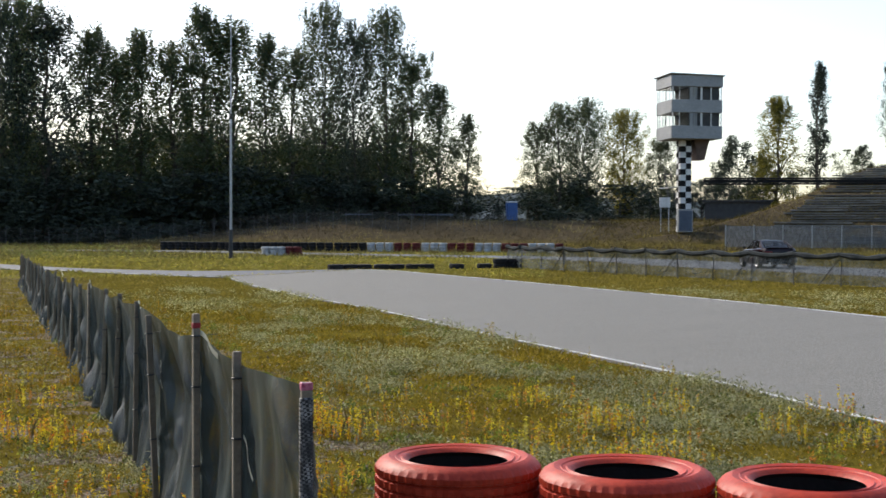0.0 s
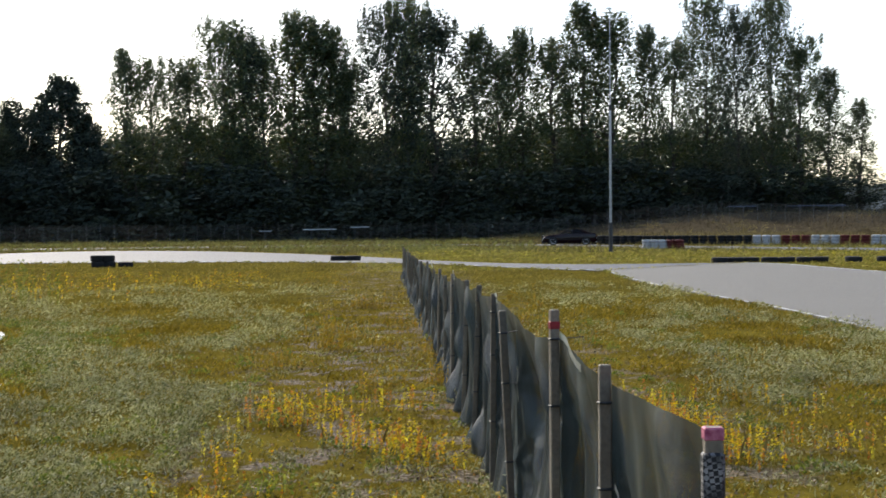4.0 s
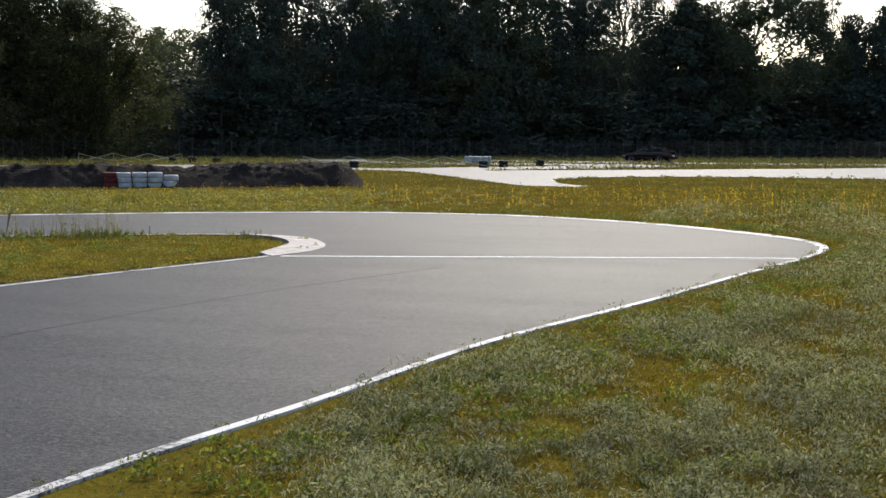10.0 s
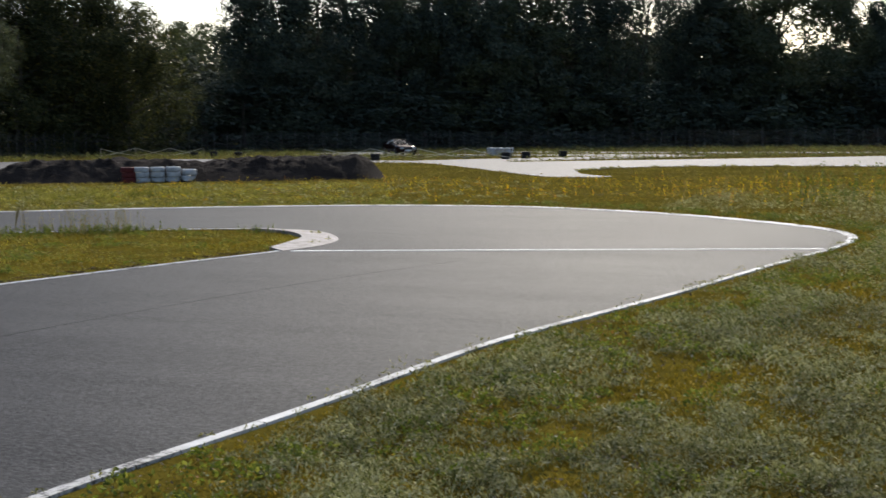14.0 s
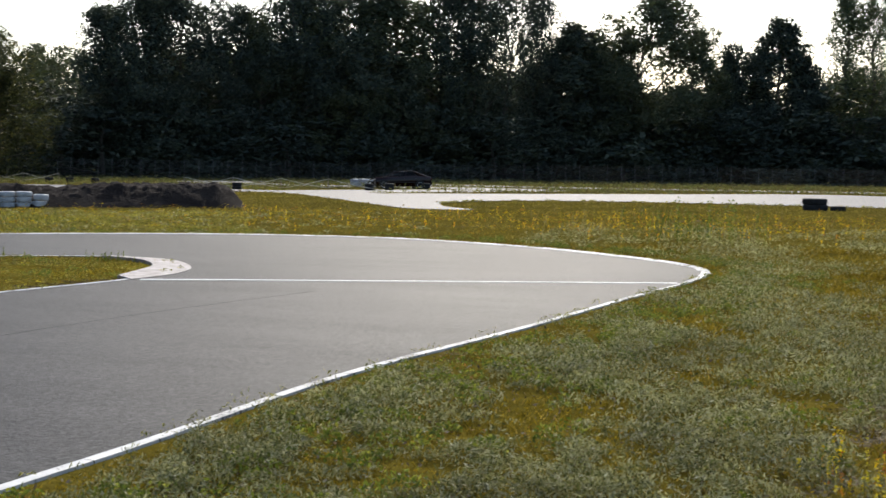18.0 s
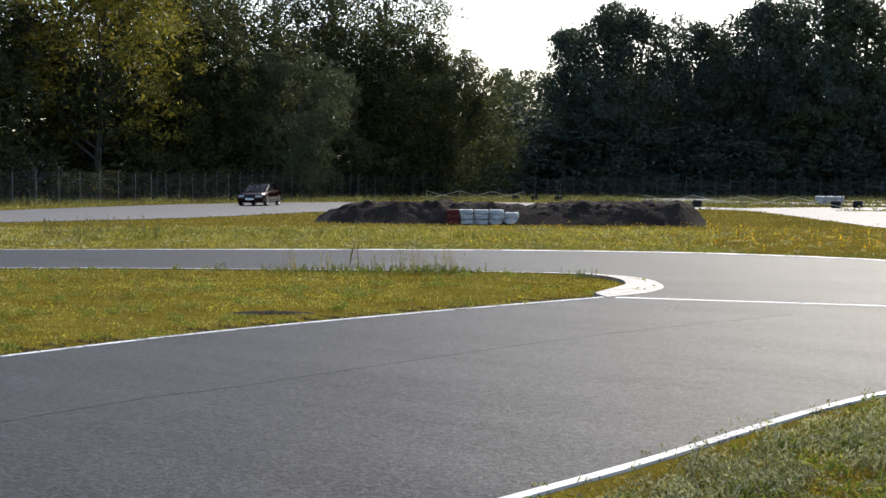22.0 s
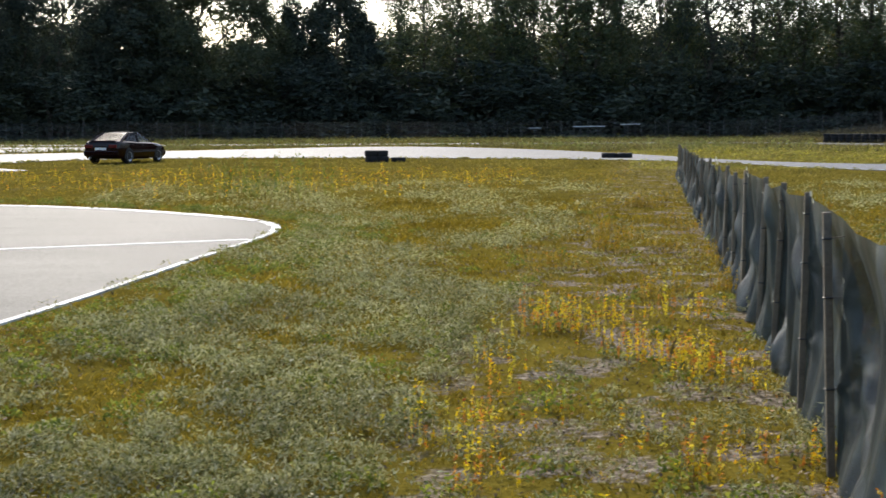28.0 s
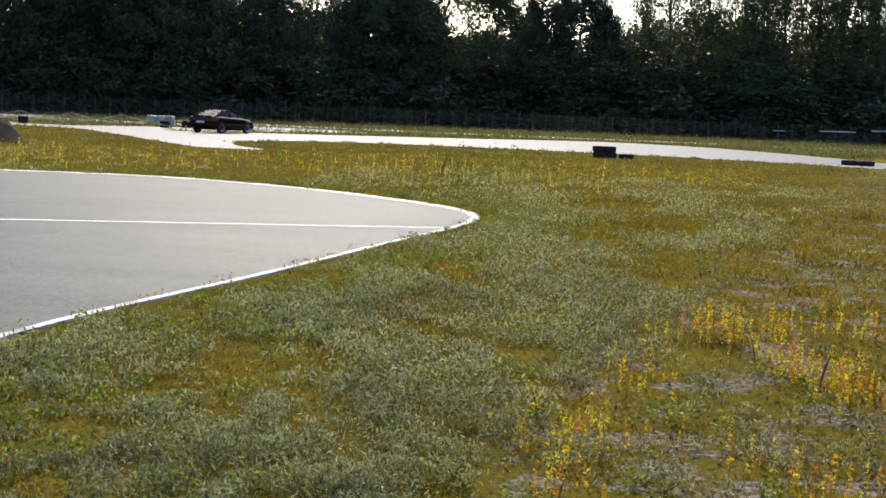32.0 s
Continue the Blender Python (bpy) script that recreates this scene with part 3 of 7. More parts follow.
def make_tree(kind, seed, leaf, coarse=False):
    """Poplars grow in steep limbs, each a plume of clumps; the others in billowing lobes."""
    H, start, rad, lo, hi, limbs, per, cs, ls = SHAPES[kind]
    if coarse:
        limbs, per, ls, cs = int(limbs * 0.6), int(per * 0.75), ls * 1.45, cs * 1.3
    rng = np.random.default_rng(seed)

    def env(u):
        return np.maximum(rad * np.clip(u, 0.02, 1) ** lo * np.clip(1 - u, 0.0, 1) ** hi * 1.9, 0.25)

    C, tips = [], []
    poplar = "poplar" in kind
    if poplar:
        # an open crown of upright clumps; leading shoots give the outline its points
        h = start + (0.97 - start) * rng.random(limbs) ** 0.8
        e = env((h - start) / (1 - start))
        a = rng.random(limbs) * 6.283
        r = e * np.sqrt(rng.random(limbs)) * (0.75 + 0.45 * rng.random(limbs))
        C = [(*q, 0.6 + 0.7 * rng.random()) for q in np.stack([r * np.cos(a), r * np.sin(a), h * H], 1)]
        tips = [q[:3] for q in C]
        for k in range(rng.integers(6, 10)):
            x, y, z = rng.normal(0, rad * 0.26), rng.normal(0, rad * 0.26), H * (0.86 + 0.12 * rng.random())
            C += [(x, y, z - 0.55 * q, 0.42 + 0.12 * q) for q in range(3)]
    else:
        flat = 0.6 if kind == "pine" else 1.0
        for k in range(limbs):
            u = 0.05 + 0.93 * (k + rng.random()) / limbs
            a, q = rng.random() * 6.283, 0.35 + 0.62 * rng.random() ** 0.5
            e = float(env(u))
            c = np.array([e * q * math.cos(a), e * q * math.sin(a), H * (start + (0.94 - start) * u)])
            size = rad * (0.20 + 0.16 * rng.random()) * min(1.0, 0.45 + 0.7 * e / rad) * (0.36 if kind == "pine" else 1.0)
            tips.append(tuple(c))
            if kind in ("broadleaf_tree", "autumn_tree"):
                size *= 1.45
            for j in range(28 if kind in ("broadleaf_tree", "autumn_tree") else 5 if kind == "shrub" else 8 if kind == "pine" else 15):
                d = rng.normal(size=3) + [0, 0, 0.35]
                d /= np.linalg.norm(d)
                p = c + d * size * (0.75 + 0.35 * rng.random()) * [1, 1, flat]
                C.append((*p, 0.55 + 0.7 * rng.random()))
    C = np.array(C)
    n = np.maximum((per * (0.6 + 0.7 * rng.random(len(C)))).astype(int), 4)
    c = np.repeat(C, n, axis=0)
    stretch = [0.95, 0.95, 1.3] if poplar else [1, 1, 0.9]
    cen = [c[:, :3] + rng.normal(size=(len(c), 3)).clip(-1.8, 1.8) * cs * 0.5 * c[:, 3:] * stretch]
    size = [ls * (0.55 + 0.8 * rng.random(len(c)))]
    # shaded leaves deep in the crown and along the stem
    if not coarse and kind != "tall_willow":
        k = rng.integers(0, len(C), len(C) * (5 if poplar else 9 if kind in ("broadleaf_tree", "autumn_tree") else 6))
        cen.append(C[k, :3] * [0.82, 0.82, 0.97] + rng.normal(size=(len(k), 3)) * cs * 0.45)
        size.append(cs * (0.32 + 0.26 * rng.random(len(k))) * (0.5 if kind == "shrub" else 0.8))
    m = len(C) * (8 if poplar else 3 if kind == "tall_willow" else 5)
    u2 = rng.random(m)
    e2, a2, r2 = env(u2) * 0.8, rng.random(m) * 6.283, np.sqrt(rng.random(m))
    cen.append(np.stack([e2 * r2 * np.cos(a2), e2 * r2 * np.sin(a2), H * (start + (0.9 - start) * u2)], 1))
    size.append(ls * 1.5 * (0.6 + 0.7 * rng.random(m)))
    cen, size = np.concatenate(cen), np.concatenate(size)
    cen[:, 2] = np.clip(cen[:, 2], 0.15, H * 0.995)
    v, f = leaf_tris(rng, cen, size)
    crown = mesh_np("crown", v, f, MAT["leaf_" + leaf])
    C = np.array(tips)
    bm = bmesh.new()
    bend = [Vector((0, 0, -0.2))]
    for k in range(1, 6):
        bend.append(Vector((rng.normal(0, 0.012 * H), rng.normal(0, 0.012 * H), H * 0.88 * k / 5)))
    r0 = 0.013 * H + 0.05
    for k in range(5):
        tube(bm, bend[k], bend[k + 1], r0 * (1 - k * 0.17), r0 * (1 - (k + 1) * 0.17), 6)
    order = rng.permutation(len(C))[:5 if coarse else 26]
    for k in order:
        c = Vector(C[k])
        zb = max(0.08 * H, c.z - (0.10 + 0.12 * rng.random()) * H)
        s = min(zb / (H * 0.88), 0.98) * 5
        i = min(int(s), 4)
        base = bend[i].lerp(bend[i + 1], s - i)
        mid = base.lerp(c, 0.55) + Vector((0, 0, 0.02 * H))
        r = r0 * (1 - s * 0.17) * 0.45 + 0.02
        tube(bm, base, mid, r, r * 0.6, 4)
        tube(bm, mid, c, r * 0.6, 0.02, 3)
    wood = finish(bm, "trunk", MAT["bark"], True)
    return wood, crown


def tree(kind, az, dist, top=None, leaf="poplar", seed=0, turn=None, wide=1.0, label="", coarse=False):
    """A tree at an azimuth and distance; top: the elevation of its tip as seen from the origin."""
    x, y = polar(az, dist)
    z = float(height(np.array(x), np.array(y)))
    key = (kind, seed, leaf, coarse)
    H = SHAPES[kind][0]
    want = H if top is None else dist * math.tan(radians(top)) + 1.55 - z
    s = want / (H * (0.955 if "poplar" in kind else 1.0))
    m = pose(x, y, z - 0.05, 0, 0, (az * 37 + seed * 50) % 360 if turn is None else turn) @ Matrix.Diagonal((s * wide, s * wide, s, 1))
    if key not in TREES:
        wood, crown = make_tree(kind, seed + len(kind) * 7, leaf, coarse)
        ob = empty(kind if kind != "willow" else "willow_tree", m, label or LABELS[kind], "shrub" if kind == "shrub" else "tree", "tree line round the circuit")
        part("trunk", wood, None, ob)
        part("crown", crown, None, ob)
        TREES[key] = ob
        return ob
    ob = copy_thing(TREES[key], m)
    if label:
        ob["label"] = label
    return ob


def ring(az):
    """How far off the tree line stands at an azimuth."""
    return float(np.interp(az, [-70, -55, -47, -40, -33, -20, -5, 10, 25, 40, 55, 75], [80, 84, 94, 108, 132, 148, 160, 168, 168, 166, 185, 200]))


def tree_line():
    T = tree
    # behind the left bend: willows, one yellowing
    T("broadleaf_tree", -62, 84, 9.0, "grove", 0, wide=1.2)
    T("broadleaf_tree", -57, 88, 9.4, "grove", 1)
    T("tall_willow", -55, 98, 11.0, "grove", 0, wide=1.2)
    T("broadleaf_tree", -53.3, 98, 9.6, "grove", 0, wide=1.05)
    T("autumn_tree", -49.0, 94, 9.0, "yellow", 0, wide=1.1)
    T("tall_willow", -48.6, 106, 10.8, "grove", 1, wide=1.1)
    T("broadleaf_tree", -46.2, 104, 7.6, "grove", 1, wide=1.0)
    T("tall_willow", -45.8, 112, 10.4, "grove", 0, wide=1.15)
    T("broadleaf_tree", -43.6, 106, 7.2, "grove", 0, wide=0.95, label="dense dark broadleaf tree with a few yellow leaves")
    T("tall_willow", -43.2, 114, 10.6, "grove", 1, wide=1.1)
    T("tall_willow", -41.2, 118, 10.2, "grove", 0, wide=1.0)
    T("broadleaf_tree", -40.2, 102, 5.6, "willow", 1, wide=0.95, label="grey-green broadleaf tree with a drooping crown")
    T("tall_willow", -38.9, 120, 9.6, "grove", 1, wide=1.0)
    T("broadleaf_tree", -37.9, 116, 6.6, "grove", 0)
    T("tall_willow", -36.6, 122, 10.0, "grove", 0, wide=1.0)
    T("tall_willow", -35.1, 124, 8.6, "grove", 1, wide=0.8)
    T("broadleaf_tree", -35.6, 118, 5.6, "grove", 1, wide=0.9)
    T("broadleaf_tree", -33.4, 118, 5.4, "grove", 0, wide=0.8)
    T("round_tree", -31.3, 190, 5.1, "willow", 0, wide=1.2)
    T("round_tree", -29.6, 170, 4.9, "willow", 1, wide=1.2)
    # the dark wood opposite
    for az, top, kind, leaf, seed, wide in (
            (-27.8, 7.2, "willow", "dark", 1, 0.7), (-26.6, 8.1, "willow", "dark", 0, 1.0), (-24.9, 7.8, "willow", "dark", 2, 1.0),
            (-23.2, 7.1, "willow", "dark", 1, 0.9), (-21.6, 6.9, "willow", "willow", 0, 0.9), (-20.3, 7.1, "willow", "dark", 2, 0.9),
            (-18.6, 7.6, "willow", "willow", 1, 1.0), (-17.0, 7.8, "willow", "dark", 0, 1.0), (-15.4, 8.2, "willow", "willow", 2, 1.1),
            (-13.6, 8.5, "willow", "dark", 1, 1.0), (-12.2, 8.9, "broad_poplar", "dark", 0, 0.75), (-10.7, 8.8, "broad_poplar", "dark", 1, 0.7),
            (-9.2, 8.1, "broad_poplar", "dark", 0, 0.7), (-7.6, 6.9, "pine", "dark", 0, 1.3), (-6.0, 6.0, "willow", "willow", 0, 1.0),
            (-4.5, 6.1, "willow", "willow", 2, 0.95), (-2.5, 5.6, "willow", "willow", 1, 0.7), (-1.0, 5.3, "pine", "dark", 1, 0.95),
            (-0.3, 4.8, "willow", "dark", 0, 0.8), (1.25, 5.4, "pine", "dark", 0, 0.75), (2.3, 5.2, "pine", "dark", 1, 0.9)):
        T(kind, az, ring(az), top, leaf, seed, wide=wide)
    # the poplars
    for az, top, kind, leaf, seed, wide in (
            (3.9, 7.7, "slim_poplar", "poplar", 0, 0.8), (5.0, 7.3, "tall_poplar", "poplar", 0, 0.9), (6.5, 7.2, "slim_poplar", "poplar", 1, 1.2), (8.2, 9.0, "broad_poplar", "poplar", 0, 0.72),
            (9.9, 8.2, "tall_poplar", "poplar", 1, 0.9), (11.3, 8.7, "slim_poplar", "poplar", 0, 1.0), (12.3, 8.8, "slim_poplar", "poplar", 1, 1.0),
            (13.7, 8.3, "tall_poplar", "poplar", 0, 0.85), (15.4, 10.2, "broad_poplar", "dark", 1, 0.8), (16.4, 9.7, "broad_poplar", "poplar", 0, 0.7), (9.0, 8.9, "broad_poplar", "dark", 1, 0.7), (12.9, 8.6, "tall_poplar", "poplar", 1, 0.9), (17.5, 9.4, "tall_poplar", "dark", 1, 1.05),
            (19.4, 8.0, "slim_poplar", "poplar", 0, 1.1), (20.5, 7.6, "slim_poplar", "poplar", 1, 1.0), (21.5, 8.0, "slim_poplar", "poplar", 0, 1.0),
            (22.9, 7.9, "slim_poplar", "poplar", 1, 1.0), (24.2, 9.0, "slim_poplar", "poplar", 0, 1.0), (25.5, 8.9, "slim_poplar", "poplar", 1, 1.05),
            (27.0, 8.0, "slim_poplar", "poplar", 0, 0.9), (28.2, 9.1, "tall_poplar", "poplar", 0, 1.0), (29.6, 9.6, "broad_poplar", "poplar", 0, 0.7),
            (31.0, 9.6, "broad_poplar", "dark", 1, 0.7), (32.4, 9.4, "broad_poplar", "poplar", 0, 0.7), (33.6, 7.9, "tall_poplar", "poplar", 1, 1.0),
            (34.8, 6.1, "slim_poplar", "poplar", 0, 1.1), (36.1, 5.2, "slim_poplar", "willow", 1, 1.0),
            (39.3, 4.9, "tall_poplar", "willow", 0, 1.1), (40.3, 6.4, "tall_poplar", "poplar", 0, 1.15), (41.5, 5.9, "broad_poplar", "poplar", 1, 0.8),
            (43.2, 5.4, "broad_poplar", "yellow", 0, 0.85), (44.8, 4.2, "tall_poplar", "willow", 1, 1.2)):
        T(kind, az, ring(az), top, leaf, seed, wide=wide)
    # behind the stand
    for az, dist, top, kind, leaf, seed, wide in (
            (48.2, 172, 4.3, "round_tree", "dark", 0, 0.8), (46.6, 165, 2.4, "round_tree", "dark", 1, 1.2), (47.6, 160, 2.7, "round_tree", "dark", 0, 1.1), (49.9, 172, 5.9, "slim_poplar", "yellow", 0, 1.2), (51.6, 178, 7.2, "spire_poplar", "dark", 0, 1.0), (49.3, 168, 3.6, "round_tree", "yellow", 1, 0.6),
            (53.4, 184, 6.3, "round_tree", "dark", 1, 0.7), (54.9, 186, 7.4, "broad_poplar", "dark", 0, 0.9), (56.2, 186, 7.3, "broad_poplar", "dark", 1, 0.85),
            (57.9, 190, 6.8, "willow", "dark", 0, 1.0), (59.2, 160, 5.6, "broadleaf_tree", "grove", 1, 0.8), (60.9, 165, 5.4, "broadleaf_tree", "grove", 0, 1.1),
            (62.5, 172, 5.6, "willow", "dark", 1, 1.2), (65, 176, 6.0, "willow", "dark", 0, 1.2), (68, 180, 5.6, "willow", "willow", 1, 1.2),
            (52.9, 160, 3.6, "shrub", "willow", 0, 0.9), (54.6, 150, 2.7, "shrub", "yellow", 0, 0.8), (56.2, 148, 2.9, "shrub", "yellow", 1, 0.8), (57.2, 134, 1.6, "shrub", "yellow", 0, 0.7),
            (49.6, 133, 1.2, "shrub", "yellow", 1, 0.7), (50.6, 150, 2.9, "shrub", "willow", 1, 0.8), (59.4, 146, 3.4, "shrub", "grove", 0, 1.2), (48.6, 152, 2.2, "shrub", "grove", 1, 1.0)):
        T(kind, az, dist, top, leaf, seed, wide=wide)
    # second rank and undergrowth close the wood
    rng = np.random.default_rng(5)
    az = -66.0
    while az < 67:
        d = ring(az)
        deep = "grove" if az < -33 else "dark"
        if az < 35.5 or 38.6 < az < 46:
            lim = 6.7 if az < -5 else 4.8 if az < 3.5 else 5.7 if az < 34 else 2.8 if az < 46 else 3.6
            if -48 < az < -33:
                lim = 6.6
            if -32.5 < az < -28.5:
                lim = 4.2
            T("round_tree", az, d + 9 + 8 * rng.random(), lim * (0.8 + 0.25 * rng.random()), deep, int(rng.integers(0, 2)), wide=1.25, coarse=True)
        if az < 45:
            T("shrub", az + 0.6, d - 3 + 4 * rng.random(), 1.7 + 0.8 * rng.random(), deep, int(rng.integers(0, 2)), wide=1.5)
        if az < 34.5:
            T("shrub", az - 0.4, d + 5 + 5 * rng.random(), 2.4 + 0.9 * rng.random(), deep, int(rng.integers(0, 2)), wide=1.3)
        az += (1.75 if az < 3 or az > 34 else 1.45) * 130 / d

    # unseen trees added behind the viewer, to darken what the car reflects
    for k in range(44):
        az = 76 + 214 * k / 43
        T(("round_tree", "willow", "tall_poplar")[k % 3], az, 70 + 25 * rng.random(), 9 + 5 * rng.random(), ("dark", "willow", "poplar")[k % 3], 0, wide=1.3, coarse=True)


tree_line()

# far wooded ridge, the haze put into its grey-blue colour
def ridge():
    n = 80
    az = np.linspace(-80, 95, n)
    top = 23 + 6 * np.sin(az * 0.21) + 3 * np.sin(az * 0.83)
    near = np.array([polar(a, 760) for a in az])
    crest = np.array([polar(a, 900) for a in az])
    back = np.array([polar(a, 1100) for a in az])
    v = np.concatenate([np.c_[near, np.full(n, -1.0)], np.c_[crest, top], np.c_[back, np.full(n, -1.0)]])
    i = np.arange(n - 1)
    f = np.concatenate([np.stack([i, i + 1, i + n + 1, i + n], 1), np.stack([i + n, i + n + 1, i + 2 * n + 1, i + 2 * n], 1)])
    tagged(new("backdrop", mesh_np("backdrop", v, f[:, ::-1], MAT["hill"])), "wooded ridge on the horizon with haze in its colour", "hill", kind="structure")


ridge()


# ---------------------------------------------------------------- tyres
def tyre_profile(R=0.31, w=0.2, bore=0.185):
    return [(bore, -w * 0.40), (bore + 0.02, -w * 0.47), (R * 0.84, -w * 0.5), (R * 0.95, -w * 0.43), (R, -w * 0.30), (R * 0.993, -w * 0.12), (R * 0.993, w * 0.12),
            (R, w * 0.30), (R * 0.95, w * 0.43), (R * 0.84, w * 0.5), (bore + 0.02, w * 0.47), (bore, w * 0.40), (bore + 0.035, w * 0.3), (bore + 0.06, 0), (bore + 0.035, -w * 0.3)]


TYRE_MESH = {}


def tyre_mesh(material, n=20, R=0.31, w=0.2):
    key = (material, n, R, w)
    if key not in TYRE_MESH:
        bm = bmesh.new()
        if n > 60:
            # treaded: ribs round the running face, notched shoulders
            prof = [(0.185, -w * 0.40), (0.205, -w * 0.47), (R * 0.80, -w * 0.5), (R * 0.83, -w * 0.515), (R * 0.86, -w * 0.5), (R * 0.95, -w * 0.43), (R, -w * 0.33)]
            for z in (-0.2, -0.02, 0.16):
                prof += [(R, w * z), (R - 0.009, w * (z + 0.015)), (R - 0.009, w * (z + 0.05)), (R, w * (z + 0.065))]
            prof += [(R, w * 0.33), (R * 0.95, w * 0.43), (R * 0.86, w * 0.5), (R * 0.83, w * 0.515), (R * 0.80, w * 0.5), (R * 0.755, w * 0.482), (R * 0.745, w * 0.495), (R * 0.735, w * 0.478), (0.214, w * 0.462), (0.209, w * 0.485), (0.198, w * 0.47), (0.185, w * 0.40), (0.22, w * 0.3), (0.245, 0), (0.22, -w * 0.3)]
            lathe(bm, prof, n)
            for v in bm.verts:
                k = round(math.atan2(v.co.y, v.co.x) * n / (2 * math.pi))
                r = math.hypot(v.co.x, v.co.y)
                if k % 2 and r > R * 0.93:
                    v.co.x *= 1 - 0.007 / r
                    v.co.y *= 1 - 0.007 / r
        else:
            lathe(bm, tyre_profile(R, w), n)
        me = finish(bm, "tyre", MAT[material], True)
        if n > 60:
            # the paint stops at the bead: bare rubber inside
            me.materials.append(MAT["tyre"])
            for p in me.polygons:
                if p.center.xy.length < 0.243 and abs(p.center.z) < w * 0.36:
                    p.material_index = 1
        TYRE_MESH[key] = me
    return TYRE_MESH[key]


def tyre_stack(x, y, count, materials, label, group, n=16, lean=0.0, R=0.31, w=0.2):
    """A pile of tyres, each a part of its own."""
    ob = empty("tyre_stack", pose(x, y, 0, 0, 0, (x * 71 + y * 37) % 360), label, "tyre stack", group)
    for k in range(count):
        mt = materials[k % len(materials)]
        part("tyre", tyre_mesh(mt, n, R, w), None, ob, m=pose(0.02 * math.sin(k * 2.1 + x), 0.02 * math.cos(k * 1.7 + y), w * (k + 0.5) + 0.005, 0, 0, 40 * k))
    return ob


def all_tyres():
    red = "stack of glossy red painted tyres near the net fence"
    for x, y in ((1.94, 2.24), (2.29, 1.72), (2.66, 1.22), (3.05, 0.72)):
        tyre_stack(x, y, 4, ["tyre_red"], red, "red tyre stacks", 96)
    # heap side: one red, four white
    for k in range(5):
        x, y = -24.78 + 0.41 * max(k, 0.1), 37.35 + 0.33 * max(k, 0.3)
        tyre_stack(x, y, 2 if k == 4 else 3, ["tyre_darkred"] if k == 0 else ["tyre_white"], "stack of faded red tyres at the soil heap" if k == 0 else "stack of white painted tyres at the soil heap",
                   "tyre stacks at the heap", 18, R=0.258, w=0.178 if k < 4 else 0.22)
    # black stack in the meadow with one tyre beside it
    for x in (2.45, 2.82):
        tyre_stack(x, 53.0, 2, ["tyre"], "pile of old black tyres by the cross track", "black track tyres", 18, R=0.3, w=0.24)
    tyre_stack(3.5, 52.9, 1, ["tyre"], "single black tyre lying in the grass", "black track tyres", 18, R=0.31, w=0.2)
    for x in (13.3, 13.95):
        tyre_stack(x, 57.0 - 0.3 * (x - 13), 1, ["tyre"], "single black tyre lying at the track edge", "black track tyres", 18, R=0.35, w=0.24)
    # along the far edge of the straight
    for k, (x, y) in enumerate(((26.3, 45.2), (26.9, 45.0), (27.5, 44.8), (28.2, 44.5), (28.85, 44.3), (29.5, 44.05), (30.1, 43.9), (31.4, 43.5), (32.6, 43.1), (33.3, 42.8), (33.9, 42.6))):
        tyre_stack(x, y, 2 if k > 8 else 1, ["tyre"], "black tyre marking the track edge", "edge tyres", 14, R=0.34, w=0.22)
    # barrier behind the far loop: black, white and red groups
    line = spline([(41.0, 99), (45.5, 92), (50.5, 86.5), (57, 80), (63, 74)], 0.66)
    for k, (x, y) in enumerate(line):
        az = math.degrees(math.atan2(x, y))
        tone = "tyre"
        if az > 31.7:
            tone = ["tyre_white", "tyre_darkred"][int((az - 31.7) / 1.24) % 2]
        tyre_stack(float(x), float(y), 3, [tone], {"tyre": "stack of black tyres in the far barrier", "tyre_white": "stack of white tyres in the far barrier",
                                                 "tyre_darkred": "stack of dark red tyres in the far barrier"}[tone], "far tyre barrier", 10, R=0.33, w=0.24)
    for k in range(5):
        tyre_stack(37.3 + 0.42 * k, 73.2 - 0.32 * k, 3, ["tyre_white" if k < 3 else "tyre_darkred"], "stack of white tyres by the loop" if k < 3 else "stack of dark red tyres by the loop", "loop tyres", 12, R=0.29, w=0.2)
    # beyond the bend
    for az, d, c in ((-30.6, 99, 2), (-29.75, 99, 2), (-28.7, 96, 2), (-22.6, 80, 2), (-16.75, 82, 2), (-15.85, 84, 2), (-14.2, 88, 2)):
        x, y = polar(az, d)
        tyre_stack(x, y, c, ["tyre"], "pile of black tyres beyond the bend", "bend tyres", 12, R=0.3, w=0.22)
    for k in range(3):
        x, y = polar(-17.4 + 0.4 * k, 96)
        tyre_stack(x, y, 3, ["tyre_white"], "stack of white tyres beyond the bend", "bend tyres", 12, R=0.34, w=0.2)


all_tyres()


# ---------------------------------------------------------------- net fence
FENCE_DIR = Vector((0.2600, 0.9656, 0))


